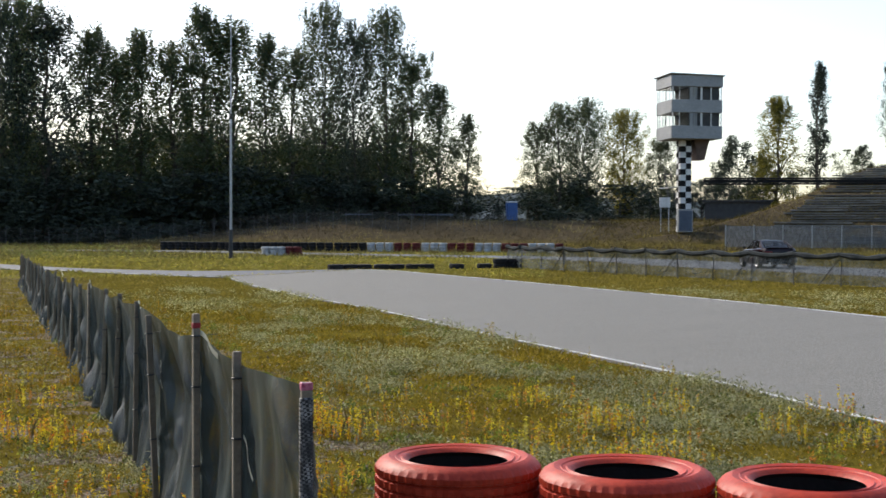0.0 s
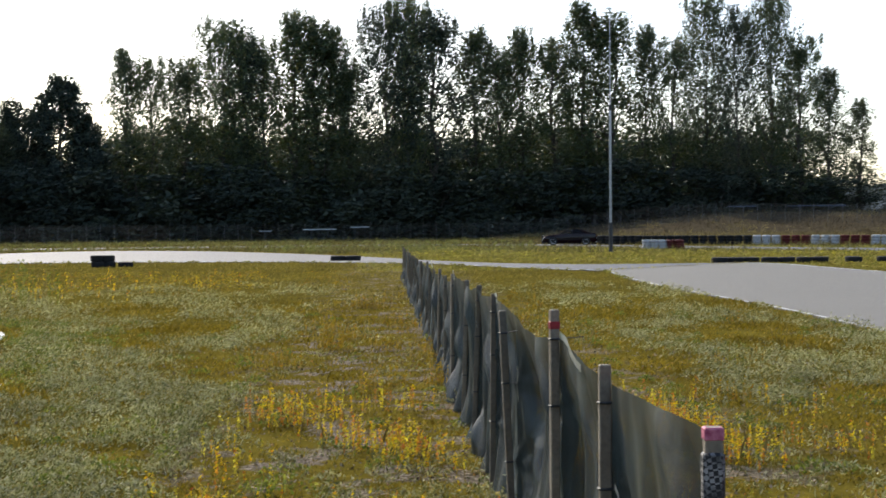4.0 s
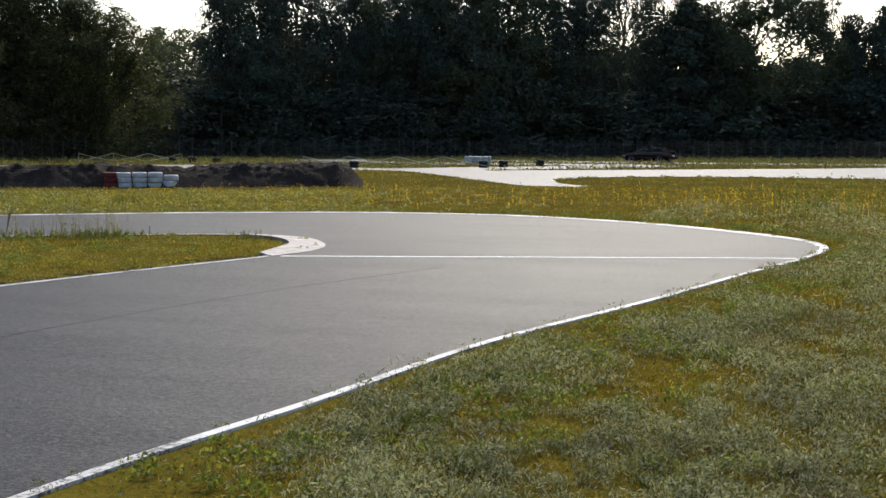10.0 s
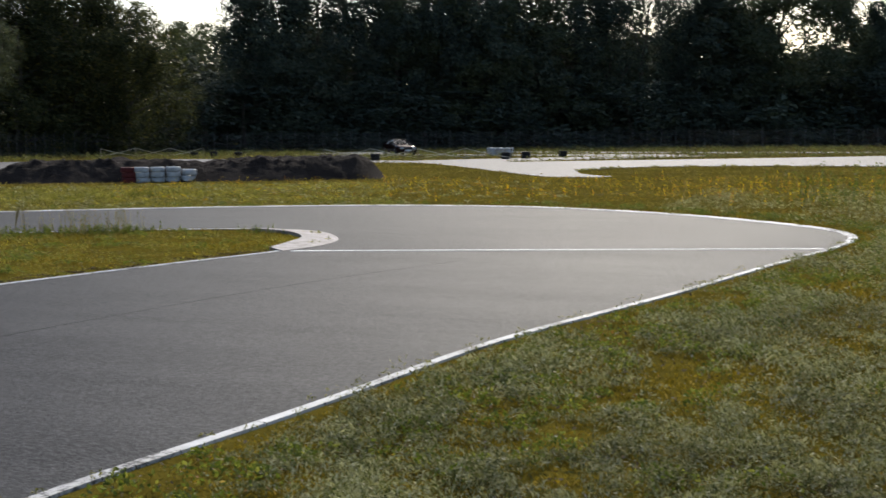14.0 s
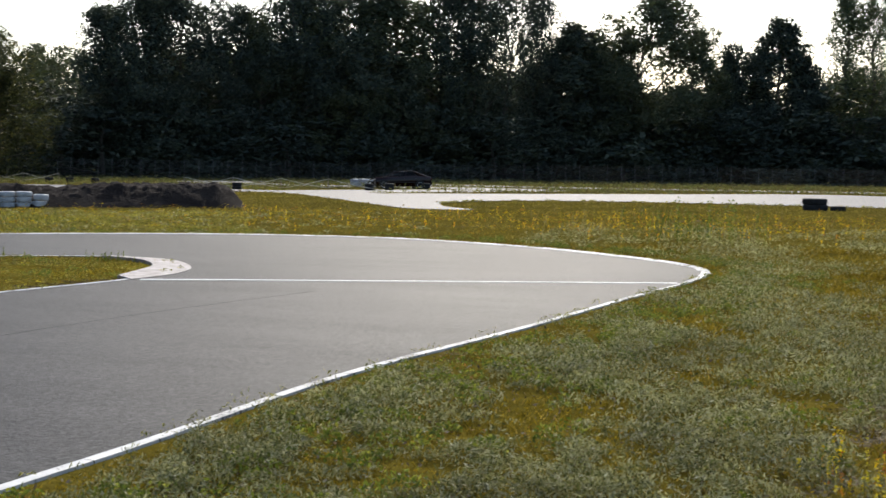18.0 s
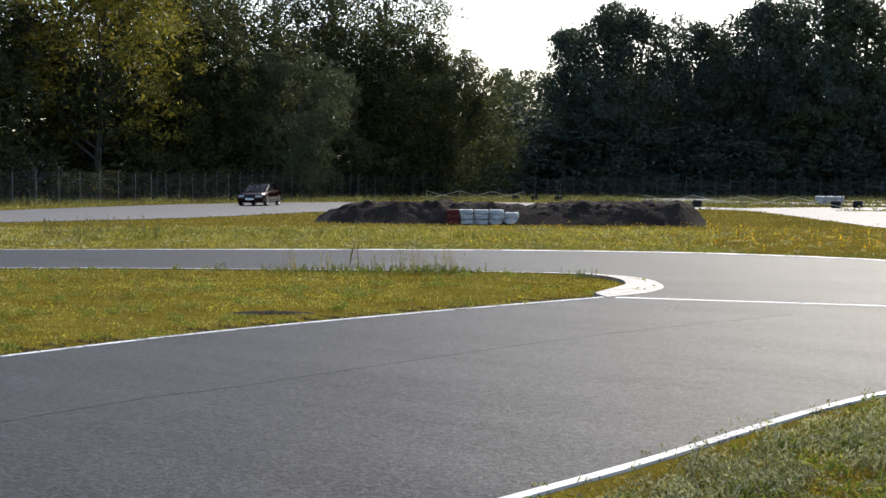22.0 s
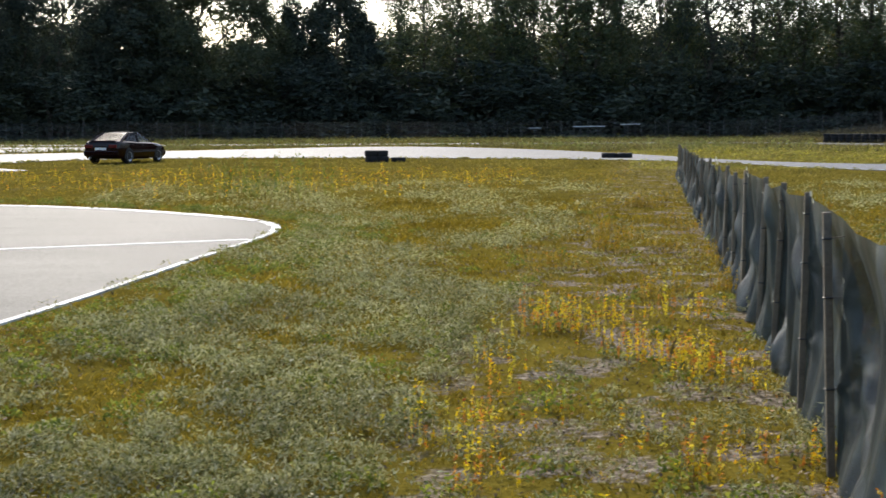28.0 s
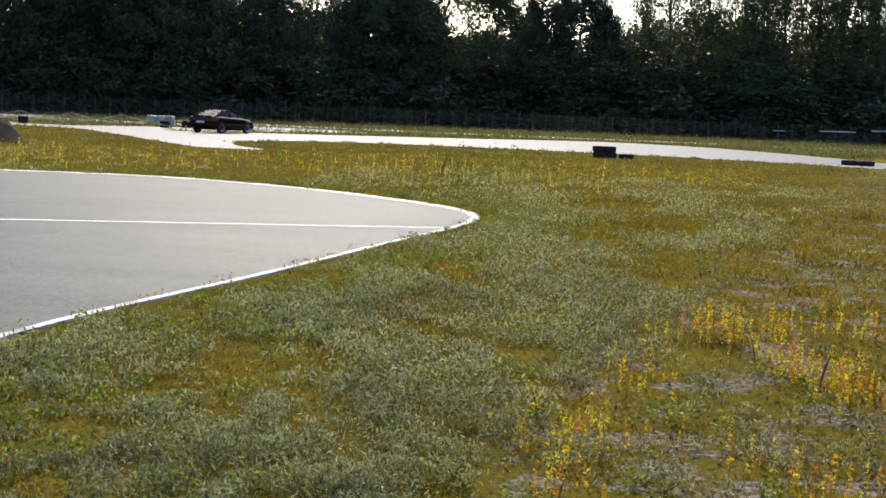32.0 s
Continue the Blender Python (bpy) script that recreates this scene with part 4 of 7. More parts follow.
def net_material(name, dark, light, open_part, lo=0.3, hi=0.75):
    m, nt, b = nodes_of(name)
    tc = nt.nodes.new("ShaderNodeTexCoord")
    w = []
    for rot in (32, -32):
        mp = nt.nodes.new("ShaderNodeMapping")
        mp.inputs["Rotation"].default_value = (0, radians(rot), 0)
        nt.links.new(tc.outputs["Object"], mp.inputs[0])
        wv = nt.nodes.new("ShaderNodeTexWave")
        wv.bands_direction = 'X'
        wv.inputs["Scale"].default_value = 46.0
        nt.links.new(mp.outputs[0], wv.inputs[0])
        w.append(wv.outputs["Fac"])
    mx = nt.nodes.new("ShaderNodeMath")
    mx.operation = 'MAXIMUM'
    nt.links.new(w[0], mx.inputs[0])
    nt.links.new(w[1], mx.inputs[1])
    # dust and fading run down the cloth; the streaks also paint the folds' sheen
    n = noise_node(nt, 1.0, 4.0)
    sq = nt.nodes.new("ShaderNodeMapping")
    sq.inputs["Scale"].default_value = (5.0, 5.0, 1.6)
    nt.links.new(tc.outputs["Object"], sq.inputs[0])
    nt.links.new(sq.outputs[0], n.inputs["Vector"])
    c = ramp(nt, n.outputs[0], [(0.43, dark), (0.54, tuple(0.5 * (p + q) for p, q in zip(dark, light))), (0.64, light)])
    nt.links.new(c, b.inputs["Base Color"])
    b.inputs["Roughness"].default_value = 0.5
    tr = nt.nodes.new("ShaderNodeBsdfTranslucent")
    nt.links.new(c, tr.inputs[0])
    see = nt.nodes.new("ShaderNodeBsdfTransparent")
    a = nt.nodes.new("ShaderNodeMixShader")
    a.inputs[0].default_value = 0.3
    nt.links.new(b.outputs[0], a.inputs[1])
    nt.links.new(tr.outputs[0], a.inputs[2])
    f = nt.nodes.new("ShaderNodeMapRange")
    f.inputs[1].default_value, f.inputs[2].default_value = lo, hi
    f.inputs[3].default_value, f.inputs[4].default_value = open_part, 0.0
    nt.links.new(mx.outputs[0], f.inputs[0])
    s = nt.nodes.new("ShaderNodeMixShader")
    nt.links.new(f.outputs[0], s.inputs[0])
    nt.links.new(a.outputs[0], s.inputs[1])
    nt.links.new(see.outputs[0], s.inputs[2])
    nt.links.new(s.outputs[0], nt.nodes["Material Output"].inputs[0])
    return m


MAT["net"] = net_material("dark_green_shade_net", (0.021, 0.030, 0.029), (0.062, 0.084, 0.082), 0.24, 0.45, 0.9)


def dotted_wrap():
    """Black net wound in layers, pale cloth showing through its mesh."""
    m, nt, b = nodes_of("wound_black_net")
    tc = nt.nodes.new("ShaderNodeTexCoord")
    mp = nt.nodes.new("ShaderNodeMapping")
    mp.inputs["Rotation"].default_value = (radians(45), radians(8), radians(4))
    ck = nt.nodes.new("ShaderNodeTexChecker")
    ck.inputs["Scale"].default_value = 105.0
    nt.links.new(tc.outputs["Object"], mp.inputs[0])
    nt.links.new(mp.outputs[0], ck.inputs["Vector"])
    n = noise_node(nt, 14.0, 3.0)
    c = mix(nt, ck.outputs["Fac"], (0.012, 0.011, 0.012), ramp(nt, n.outputs[0], [(0.42, (0.04, 0.038, 0.038)), (0.6, (0.30, 0.285, 0.275))]))
    nt.links.new(c, b.inputs["Base Color"])
    b.inputs["Roughness"].default_value = 0.7
    bump(nt, b, ck.outputs["Fac"], 0.5, 0.003)
    return m


MAT["net_wrap"] = dotted_wrap()
MAT["strip"] = foliage("white_strip_and_highlight", [(0.0, (0.62, 0.62, 0.66)), (1.0, (0.75, 0.75, 0.78))], 0.4, 0.5)
MAT["net_far"] = net_material("pale_torn_netting", (0.045, 0.058, 0.06), (0.12, 0.135, 0.14), 0.92, 0.55, 0.97)


def fence_point(s):
    return Vector((1.17, 2.0, 0)) + FENCE_DIR * s


HEM = [(0.0, 1.127), (0.46, 1.112), (1.12, 1.085), (1.66, 1.088), (2.27, 1.13), (2.92, 1.072), (3.46, 1.068), (3.81, 1.10), (4.9, 1.13), (5.9, 1.09), (6.44, 1.115), (7.0, 1.07), (7.53, 1.105)]


def net_fence():
    rng = np.random.default_rng(11)
    fence = empty("net_fence", pose(0, 0, 0), "green shade-net fence on grey wooden stakes in the meadow", "fence")
    stations = [0.0, 1.2, 2.27, 3.81, 4.95, 6.44, 7.53, 9.14]
    while stations[-1] < 33:
        stations.append(stations[-1] + 1.2 + 0.45 * rng.random())
    tops = [1.15, 1.142, 1.232, 1.13, 1.152, 1.138, 1.126, 1.113] + [1.10 - 0.004 * s + 0.03 * rng.normal() for s in stations[8:]]
    hem_s = [q[0] for q in HEM] + stations[7:]
    hem_z = [q[1] for q in HEM] + [h - 0.02 for h in tops[7:]]
    for k, (s, h) in enumerate(zip(stations, tops)):
        p = fence_point(s)
        bm = bmesh.new()
        w = 0.035
        box(bm, w, w * 0.8, h + 0.06, 0, 0, (h - 0.06) / 2, 0, 0.004)
        lean = rng.normal(0, 1.2), rng.normal(0, 1.4)
        if k < 3:
            lean = (0, 0)
        post = part("post", bm, MAT["wood"], fence, m=pose(p.x, p.y, 0, lean[0], lean[1], -15 + rng.normal(0, 8)))
        if k == 0 or k == 2:
            bm = bmesh.new()
            box(bm, w + 0.004, w * 0.8 + 0.004, 0.026 if k == 0 else 0.030, 0, 0, h - (0.013 if k == 0 else 0.058), 0, 0.003)
            part("paint_mark", bm, MAT["pinkmark" if k == 0 else "redmark"], post, "pink paint on the stake's top" if k == 0 else "red paint band")
        if k == 0:
            bm = bmesh.new()
            box(bm, w + 0.008, w + 0.004, h - 0.045, 0, 0, (h - 0.045) / 2, 0, 0.009)
            part("net_wrap", bm, MAT["net_wrap"], post, "end of the net wound round the stake")
        # wire ties
        for z in ((h - 0.11, h - 0.36, h - 0.75) if k else ()):
            bm = bmesh.new()
            for q in range(8):
                a0, a1 = q * math.pi / 4, (q + 1) * math.pi / 4
                tube(bm, (0.021 * math.cos(a0), 0.019 * math.sin(a0), z), (0.021 * math.cos(a1), 0.019 * math.sin(a1), z), 0.0045, n=5)
            L = 0.055 + 0.05 * rng.random()
            tube(bm, (0.02, 0.0, z), (0.02 + L, -0.02, z + 0.012 * rng.normal()), 0.0022, n=5)
            part("wire_tie", bm, MAT["dark"], post)
    # net panels: they sag from the stakes, lean in under the hem and gather at the ties
    ang = math.degrees(math.atan2(FENCE_DIR.y, FENCE_DIR.x))
    for k in range(len(stations) - 1):
        a, b = fence_point(stations[k]), fence_point(stations[k + 1])
        nx, nz = (84, 40) if k < 5 else (40, 16) if k < 10 else (24, 8)
        L = (b - a).length
        ph = rng.random(8) * 6.3
        u = np.linspace(0, 1, nx + 1)[:, None]
        w = np.linspace(0, 1, nz + 1)[None, :]
        s = stations[k] + u * L
        top = np.interp(s, hem_s, hem_z) - np.where(s > 9.14, 0.05 * np.sin(math.pi * u), 0)
        z = 0.01 + (top - 0.01) * w
        span = np.clip(np.minimum(u, 1 - u) * L / 0.16, 0, 1) ** 0.8
        # slack: the cloth bellies away from the stakes below the hem
        y = -0.022 - (0.05 if k == 0 else 0.12 if k < 6 else 0.08) * span * np.sin(math.pi * np.clip(1 - w, 0, 1) ** 0.75) * (0.75 + 0.25 * np.sin(6.28 * u + ph[0]))
        y += 0.028 * np.sin(6.28 * (u * L / 0.55 + 0.8 * (1 - w)) + ph[1]) * span * (1.1 - 0.6 * w)
        y += 0.010 * np.sin(6.28 * (u * L / 0.17 - 0.6 * w) + ph[2]) * span * (1 - 0.5 * w)
        y += 0.05 * np.maximum(0, np.sin(6.28 * (u * L * 0.8 - 0.9 * w) + ph[4])) ** 8 * span
        if k >= 4:
            y += 0.05 * np.sin(6.28 * (u * L / 0.62 + 0.25 * w) + ph[5]) * span * (0.7 + 0.5 * (1 - w))
        for end, post_top in ((0.0, tops[k]), (1.0, tops[k + 1])):
            for drop in (0.36, 0.75):
                du, dz = (u - end) * L, z - (post_top - drop)
                r = np.sqrt(du ** 2 + dz ** 2) + 0.02
                y += 0.020 * np.cos(7 * np.arctan2(dz, np.abs(du) + 0.01) + ph[6]) * np.exp(-r / 0.13) * np.minimum(1, r / 0.05)
        y = -0.022 + (np.minimum(y, -0.014 + 0.09 * span) + 0.022) * (1 - 0.9 * w ** 6)
        v = np.stack([u * L + 0 * w, y, z], -1).reshape(-1, 3)
        i, j = np.meshgrid(np.arange(nx), np.arange(nz), indexing="ij")
        i, j = i.ravel(), j.ravel()
        q = nz + 1
        me = mesh_np("net_panel", v, np.stack([i * q + j, (i + 1) * q + j, (i + 1) * q + j + 1, i * q + j + 1], 1), MAT["net"])
        for p in me.polygons:
            p.use_smooth = True
        part("net_panel", me, None, fence, m=pose(a.x, a.y, 0, 0, 0, ang))
    # pale plastic strips caught on the hem; those on the folds paint highlights
    for s0, z0, s1, z1, w in ((2.24, 1.14, 1.76, 1.075, 0.026), (1.14, 0.80, 0.96, 0.66, 0.016), (4.9, 1.15, 4.70, 1.11, 0.022), (9.2, 1.13, 8.95, 1.08, 0.03),
                              (3.74, 0.86, 3.68, 0.70, 0.010), (6.4, 1.0, 6.3, 0.85, 0.012), (14.2, 1.09, 13.7, 1.04, 0.04)):
        bm = bmesh.new()
        rows = []
        for i in range(7):
            u = i / 6
            p = fence_point(s0 + (s1 - s0) * u)
            z = z0 + (z1 - z0) * u + 0.008 * math.sin(5 * u)
            off = 0.017 + 0.004 * math.sin(7 * u)
            rows.append([bm.verts.new((p.x + off * 0.9656, p.y - off * 0.26, z + q)) for q in (-w / 2, w / 2)])
        for q, r in zip(rows, rows[1:]):
            bm.faces.new((q[0], r[0], r[1], q[1]))
        bmesh.ops.solidify(bm, geom=list(bm.faces), thickness=0.002)
        part("plastic_strip", bm, MAT["strip"], fence, "torn white plastic on the hem, painted highlight on the folds")


net_fence()


MAT["net_roll"] = surface("rolled_dark_net", (0.012, 0.015, 0.016), (0.042, 0.048, 0.05), 5.0, 0.9, 40, spec=0.1)


def far_net():
    """The low netted barrier in front of the far straight."""
    rng = np.random.default_rng(3)
    fence = empty("low_net_barrier", pose(0, 0, 0), "low sagging net barrier on thin stakes along the loop", "fence")
    line = resample(spline([(34.2, 43.5), (33.2, 40), (31.4, 29), (30.4, 19.5), (29.6, 8), (28.8, -6)], 1.0), 27)
    for k, (x, y) in enumerate(line):
        bm = bmesh.new()
        tube(bm, (0, 0, -0.05), (rng.normal(0, 0.05), rng.normal(0, 0.03), 1.05), 0.022, 0.02, 6)
        part("stake", bm, MAT["dark"], fence, m=pose(x, y, 0))
        if k % 2:
            bm = bmesh.new()
            tube(bm, (0, 0, 0.9), (0.1, 0.9, 0.02), 0.016, n=5)
            part("brace", bm, MAT["dark"], fence, m=pose(x, y, 0))
    for k in range(len(line) - 1):
        a, b = line[k], line[k + 1]
        d = b - a
        L = float(np.hypot(*d))
        nx, nz = 8, 5
        ph = rng.random(3) * 6.3
        v = []
        for i in range(nx + 1):
            u = i / nx
            top = 0.98 - 0.1 * math.sin(math.pi * u) + 0.02 * math.sin(9 * u + ph[0])
            for j in range(nz + 1):
                w = j / nz
                v.append((u * L, 0.06 * math.sin(7 * u + 4 * w + ph[1]), 0.06 + (top - 0.06) * w))
        f = [(i * (nz + 1) + j, (i + 1) * (nz + 1) + j, (i + 1) * (nz + 1) + j + 1, i * (nz + 1) + j + 1) for i in range(nx) for j in range(nz)]
        me = mesh_np("net_panel", np.array(v), np.array(f), MAT["net_far"])
        part("net_panel", me, None, fence, m=pose(a[0], a[1], 0, 0, 0, math.degrees(math.atan2(d[1], d[0]))))
        bm = bmesh.new()
        q = [(L * i / 4, 0.03 * math.sin(5 * i + ph[2]), 0.97 - 0.09 * math.sin(math.pi * i / 4)) for i in range(5)]
        for i in range(4):
            tube(bm, q[i], q[i + 1], 0.085 + 0.025 * math.sin(3 * i + ph[0]), 0.085 + 0.025 * math.sin(3 * i + 3 + ph[0]), 7)
        part("net_roll", bm, MAT["net_roll"], fence, m=pose(a[0], a[1], 0, 0, 0, math.degrees(math.atan2(d[1], d[0]))))


far_net()


# ---------------------------------------------------------------- mast, tower, stand
def mast():
    x, y = polar(25.42, 72)
    ob = empty("mast", pose(x, y, 0), "tall thin pale metal mast with a dark base", "pole")
    bm = bmesh.new()
    tube(bm, (0, 0, 0), (0, 0, 1.7), 0.12, 0.11, 12)
    part("base_sleeve", bm, MAT["dark"], ob, "dark steel base sleeve")
    bm = bmesh.new()
    tube(bm, (0, 0, 1.7), (0, 0, 8.2), 0.075, 0.065, 10)
    part("lower_tube", bm, MAT["steel"], ob)
    bm = bmesh.new()
    tube(bm, (0, 0, 8.2), (0, 0, 14.0), 0.035, 0.025, 8)
    part("upper_tube", bm, MAT["steel"], ob)
    bm = bmesh.new()
    tube(bm, (0, 0, 8.0), (0, 0, 8.3), 0.09, 0.09, 10)
    part("collar", bm, MAT["dark"], ob)


mast()


def _box_bm(sx, sy, sz, x=0, y=0, z=0, bevel=0.0):
    bm = bmesh.new()
    box(bm, sx, sy, sz, x, y, z, 0, bevel)
    return bm


def tower():
    x, y = polar(46.1, 133)
    g = float(height(np.array(x), np.array(y)))
    ob = empty("control_tower", pose(x, y, g, 0, 0, -25) @ Matrix.Scale(0.87, 4), "race control tower with two grey glazed storeys on a checkered column", "tower")
    W, D = 6.1, 5.2
    # checkered column of square panels
    cell = 0.68
    bm = bmesh.new()
    box(bm, 1.32, 1.32, 11.0, -0.6, 0, 5.5)
    col = part("column", bm, MAT["concrete"], ob)
    mesh = {}
    for key in ("white", "black"):
        bm = bmesh.new()
        box(bm, cell - 0.02, 0.03, cell - 0.02, bevel=0.006)
        mesh[key] = finish(bm, "check_panel", MAT[key])
    for r in range(16):
        for c in range(2):
            for side in range(3):
                key = "white" if (r + c + side) % 2 else "black"
                off = (c - 0.5) * cell
                p = [pose(-0.6 + off, -0.675, 0.36 + r * cell), pose(-0.6 - 0.675, -off, 0.36 + r * cell, 0, 0, 90), pose(-0.6 + 0.675, off, 0.36 + r * cell, 0, 0, 90)][side]
                part("check_panel", mesh[key], None, col, m=p)
    # floors, parapet bands and roof
    z0 = 11.0
    for k in range(2):
        zb = z0 + k * 3.05
        bm = bmesh.new()
        box(bm, W, D, 0.25, 0, 0, zb + 0.125)
        part("floor_slab", bm, MAT["concrete"], ob)
        for sx, sy, px, py in ((W, 0.16, 0, -D / 2), (W, 0.16, 0, D / 2), (0.16, D - 0.3, -W / 2, 0), (0.16, D - 0.3, W / 2, 0)):
            bm = bmesh.new()
            box(bm, sx + (0.16 if sx > 1 else 0), sy, 1.5, px, py, zb + 0.75, 0, 0.02)
            part("parapet", bm, MAT["panel"], ob)
        # mullions and glazing; a solid dark box paints shade in the storey's closed half
        for px, wd, mt in ((-W / 2 + 0.06, 0.10, "white"), (-2.15, 0.07, "white"), (-0.72, 0.32, "panel"), (-0.05, 0.09, "panel"), (0.55, 0.22, "white"), (1.75, 0.12, "white"), (W / 2 - 0.06, 0.12, "white")):
            bm = bmesh.new()
            box(bm, wd, 0.10, 1.56, px, -D / 2, zb + 2.28)
            part("mullion", bm, MAT[mt], ob)
        for px in (-W / 2 + 0.06, -2.0, -1.0, W / 2 - 0.06):
            bm = bmesh.new()
            box(bm, 0.08, 0.10, 1.56, px, D / 2, zb + 2.28)
            part("mullion", bm, MAT["steel"], ob)
        for py in np.linspace(-D / 2 + 0.9, D / 2 - 0.9, 4):
            bm = bmesh.new()
            box(bm, 0.07, 0.07, 1.56, -W / 2, py, zb + 2.28)
            part("mullion", bm, MAT["steel"], ob)
        bm = bmesh.new()
        box(bm, W / 2 + 0.75, D - 0.55, 1.55, (W / 2 - 0.95) / 2, 0.15, zb + 2.27)
        part("inner_room", bm, MAT["dark"], ob, "solid dark box in place of the shaded room")
        bm = bmesh.new()
        box(bm, 0.5, 0.04, 1.5, -0.38, -D / 2 + 0.07, zb + 2.27)
        part("blind_panel", bm, MAT["concrete"], ob, "grey closed window panel")
        for (ax, ay, rz, ww) in ((-1.6, -D / 2, 0, 2.6), (-W / 2, 0, 90, D - 0.4)):
            bm = bmesh.new()
            box(bm, ww, 0.012, 1.5, 0, 0, 0)
            pane = part("window_pane", bm, MAT["glass"], ob, "clear glass", m=pose(ax, ay + 0.02, zb + 2.28, 0, 0, rz))
            pane.visible_shadow = False
    bm = bmesh.new()
    box(bm, W + 0.3, D + 0.3, 1.35, 0, 0, z0 + 6.75, 0, 0.05)
    part("roof_band", bm, MAT["panel"], ob)
    bm = bmesh.new()
    box(bm, W + 0.7, D + 0.7, 0.12, 0, 0, z0 + 7.5, 0, 0.02, 0, 1.4)
    part("roof", bm, MAT["concrete"], ob)
    # stair head hung under the cabin
    bm = bmesh.new()
    vs = box(bm, 1.9, 2.0, 2.4, 1.35, 0.2, z0 - 1.2)
    for v in vs:
        if v.co.z < z0 - 2:
            v.co.x = 1.35 + (v.co.x - 1.35) * 0.45 - 0.1
    part("stair_head", bm, MAT["rust"], ob, "rusty brown stair housing under the cabin")
    # outside stair
    part("stair_landing", _box_bm(1.4, 1.2, 0.08), MAT["dark"], ob, m=pose(-2.2, 0.4, 6.9))
    for k in range(14):
        part("stair_tread", _box_bm(0.8, 0.26, 0.04), MAT["dark"], ob, m=pose(-2.3 + (0.0 if k % 2 else 0.05), -0.8 + 0.13 * k, 3.4 + 0.25 * k))
    for dx in (-0.4, 0.4):
        bm = bmesh.new()
        tube(bm, (-2.3 + dx, -0.9, 3.3), (-2.3 + dx, 1.0, 6.9), 0.05, n=6)
        tube(bm, (-2.3 + dx, -0.9, 4.3), (-2.3 + dx, 1.0, 7.9), 0.03, n=6)
        for q in range(5):
            tube(bm, (-2.3 + dx, -0.9 + 0.47 * q, 3.3 + 0.9 * q), (-2.3 + dx, -0.9 + 0.47 * q, 4.3 + 0.9 * q), 0.025, n=5)
        part("stair_rail", bm, MAT["dark"], ob)
    bm = bmesh.new()
    tube(bm, (-3.6, 0, 5.2), (-0.6, 0, 5.45), 0.06, n=6)
    part("bracket_arm", bm, MAT["steel"], ob)
    # switch cabinets at the foot
    cab = empty("switch_cabinet", pose(x - 3.0, y - 2.4, g, 0, 0, -30), "pale metal switch cabinet at the tower foot", "cabinet")
    part("body", _box_bm(1.5, 0.7, 2.3, 0, 0, 1.15, 0.03), MAT["panel"], cab)
    part("door", _box_bm(1.3, 0.04, 2.0, 0, -0.37, 1.15, 0.01), MAT["bluegrey"], cab)
    sign = empty("notice_board", pose(x - 4.6, y - 1.2, g, 0, 0, -40), "square white notice board on two posts", "sign")
    part("board", _box_bm(1.1, 0.08, 1.0, 0, 0, 3.0, 0.01), MAT["white"], sign)
    for dx in (-0.4, 0.4):
        part("post", _box_bm(0.08, 0.08, 2.6, dx, 0.05, 1.3), MAT["steel"], sign)


def glass_material():
    m, nt, b = nodes_of("clear_glass")
    b.inputs["Transmission Weight"].default_value = 1.0
    b.inputs["Roughness"].default_value = 0.02
    b.inputs["IOR"].default_value = 1.1
    return m


MAT["glass"] = glass_material()
tower()


def stand():
    """Weathered terraces stepping up the hill beside the tower, a mesh wall before them."""
    ob = empty("grandstand", pose(0.7986 * 125, 0.6018 * 125, 0, 0, 0, -53), "overgrown concrete terraces of a grandstand on the hill", "grandstand")
    rng = np.random.default_rng(4)
    for r in range(40):
        x = -9.0 + 0.31 * r if r < 28 else -0.3 + 1.35 * (r - 28)
        x += rng.normal(0, 0.6)
        while x < 62:
            L = 5.0 + 6 * rng.random()
            if rng.random() < 0.88:
                bm = bmesh.new()
                box(bm, L - 0.08, 0.42, 0.15, x + L / 2, 0.76 * r + rng.normal(0, 0.04), 0.62 + 0.27 * r + rng.normal(0, 0.025), 0, 0.02, 0, rng.normal(0, 0.3))
                part("terrace_step", bm, MAT["terrace"], ob)
            x += L
    # lattice wall on posts
    for k in range(13):
        part("wall_post", _box_bm(0.09, 0.09, 2.3, -11 + 2.6 * k, -5.0, 1.15), MAT["steel"], ob)
        if k < 12:
            part("wall_panel", _box_bm(2.5, 0.03, 2.0, -9.7 + 2.6 * k, -5.0, 1.2, 0.0), MAT["lattice"], ob, "grey mesh wall panel")
    # dry grass between the steps and down the shoulder by the tower
    n = 26000
    u, w = -27 + 60 * rng.random(n), 120 + 48 * rng.random(n)
    p = np.stack([u * 0.6018 + w * 0.7986, -u * 0.7986 + w * 0.6018], 1)
    v, f = spikes(rng, p, 0.15 + 0.35 * rng.random(n) ** 2, np.full(n, 0.07), 0.7)
    stuff("slope_grass", v, f, "slope_grass", "dry yellow-brown grass on the stand's slope", "grass")


MAT["terrace"] = surface("weathered_terrace_concrete", (0.07, 0.066, 0.058), (0.20, 0.19, 0.172), 0.6, 0.9, 7, vary=0.35)
MAT["lattice"] = net_material("grey_lattice_wall", (0.14, 0.145, 0.15), (0.24, 0.245, 0.25), 0.9, 0.5, 0.98)
MAT["slope_grass"] = foliage("dry_slope_grass", [(0.0, (0.05, 0.042, 0.018)), (0.6, (0.13, 0.105, 0.04)), (1.0, (0.24, 0.19, 0.08))], 0.35, 0.9, 0.12, 0.0)


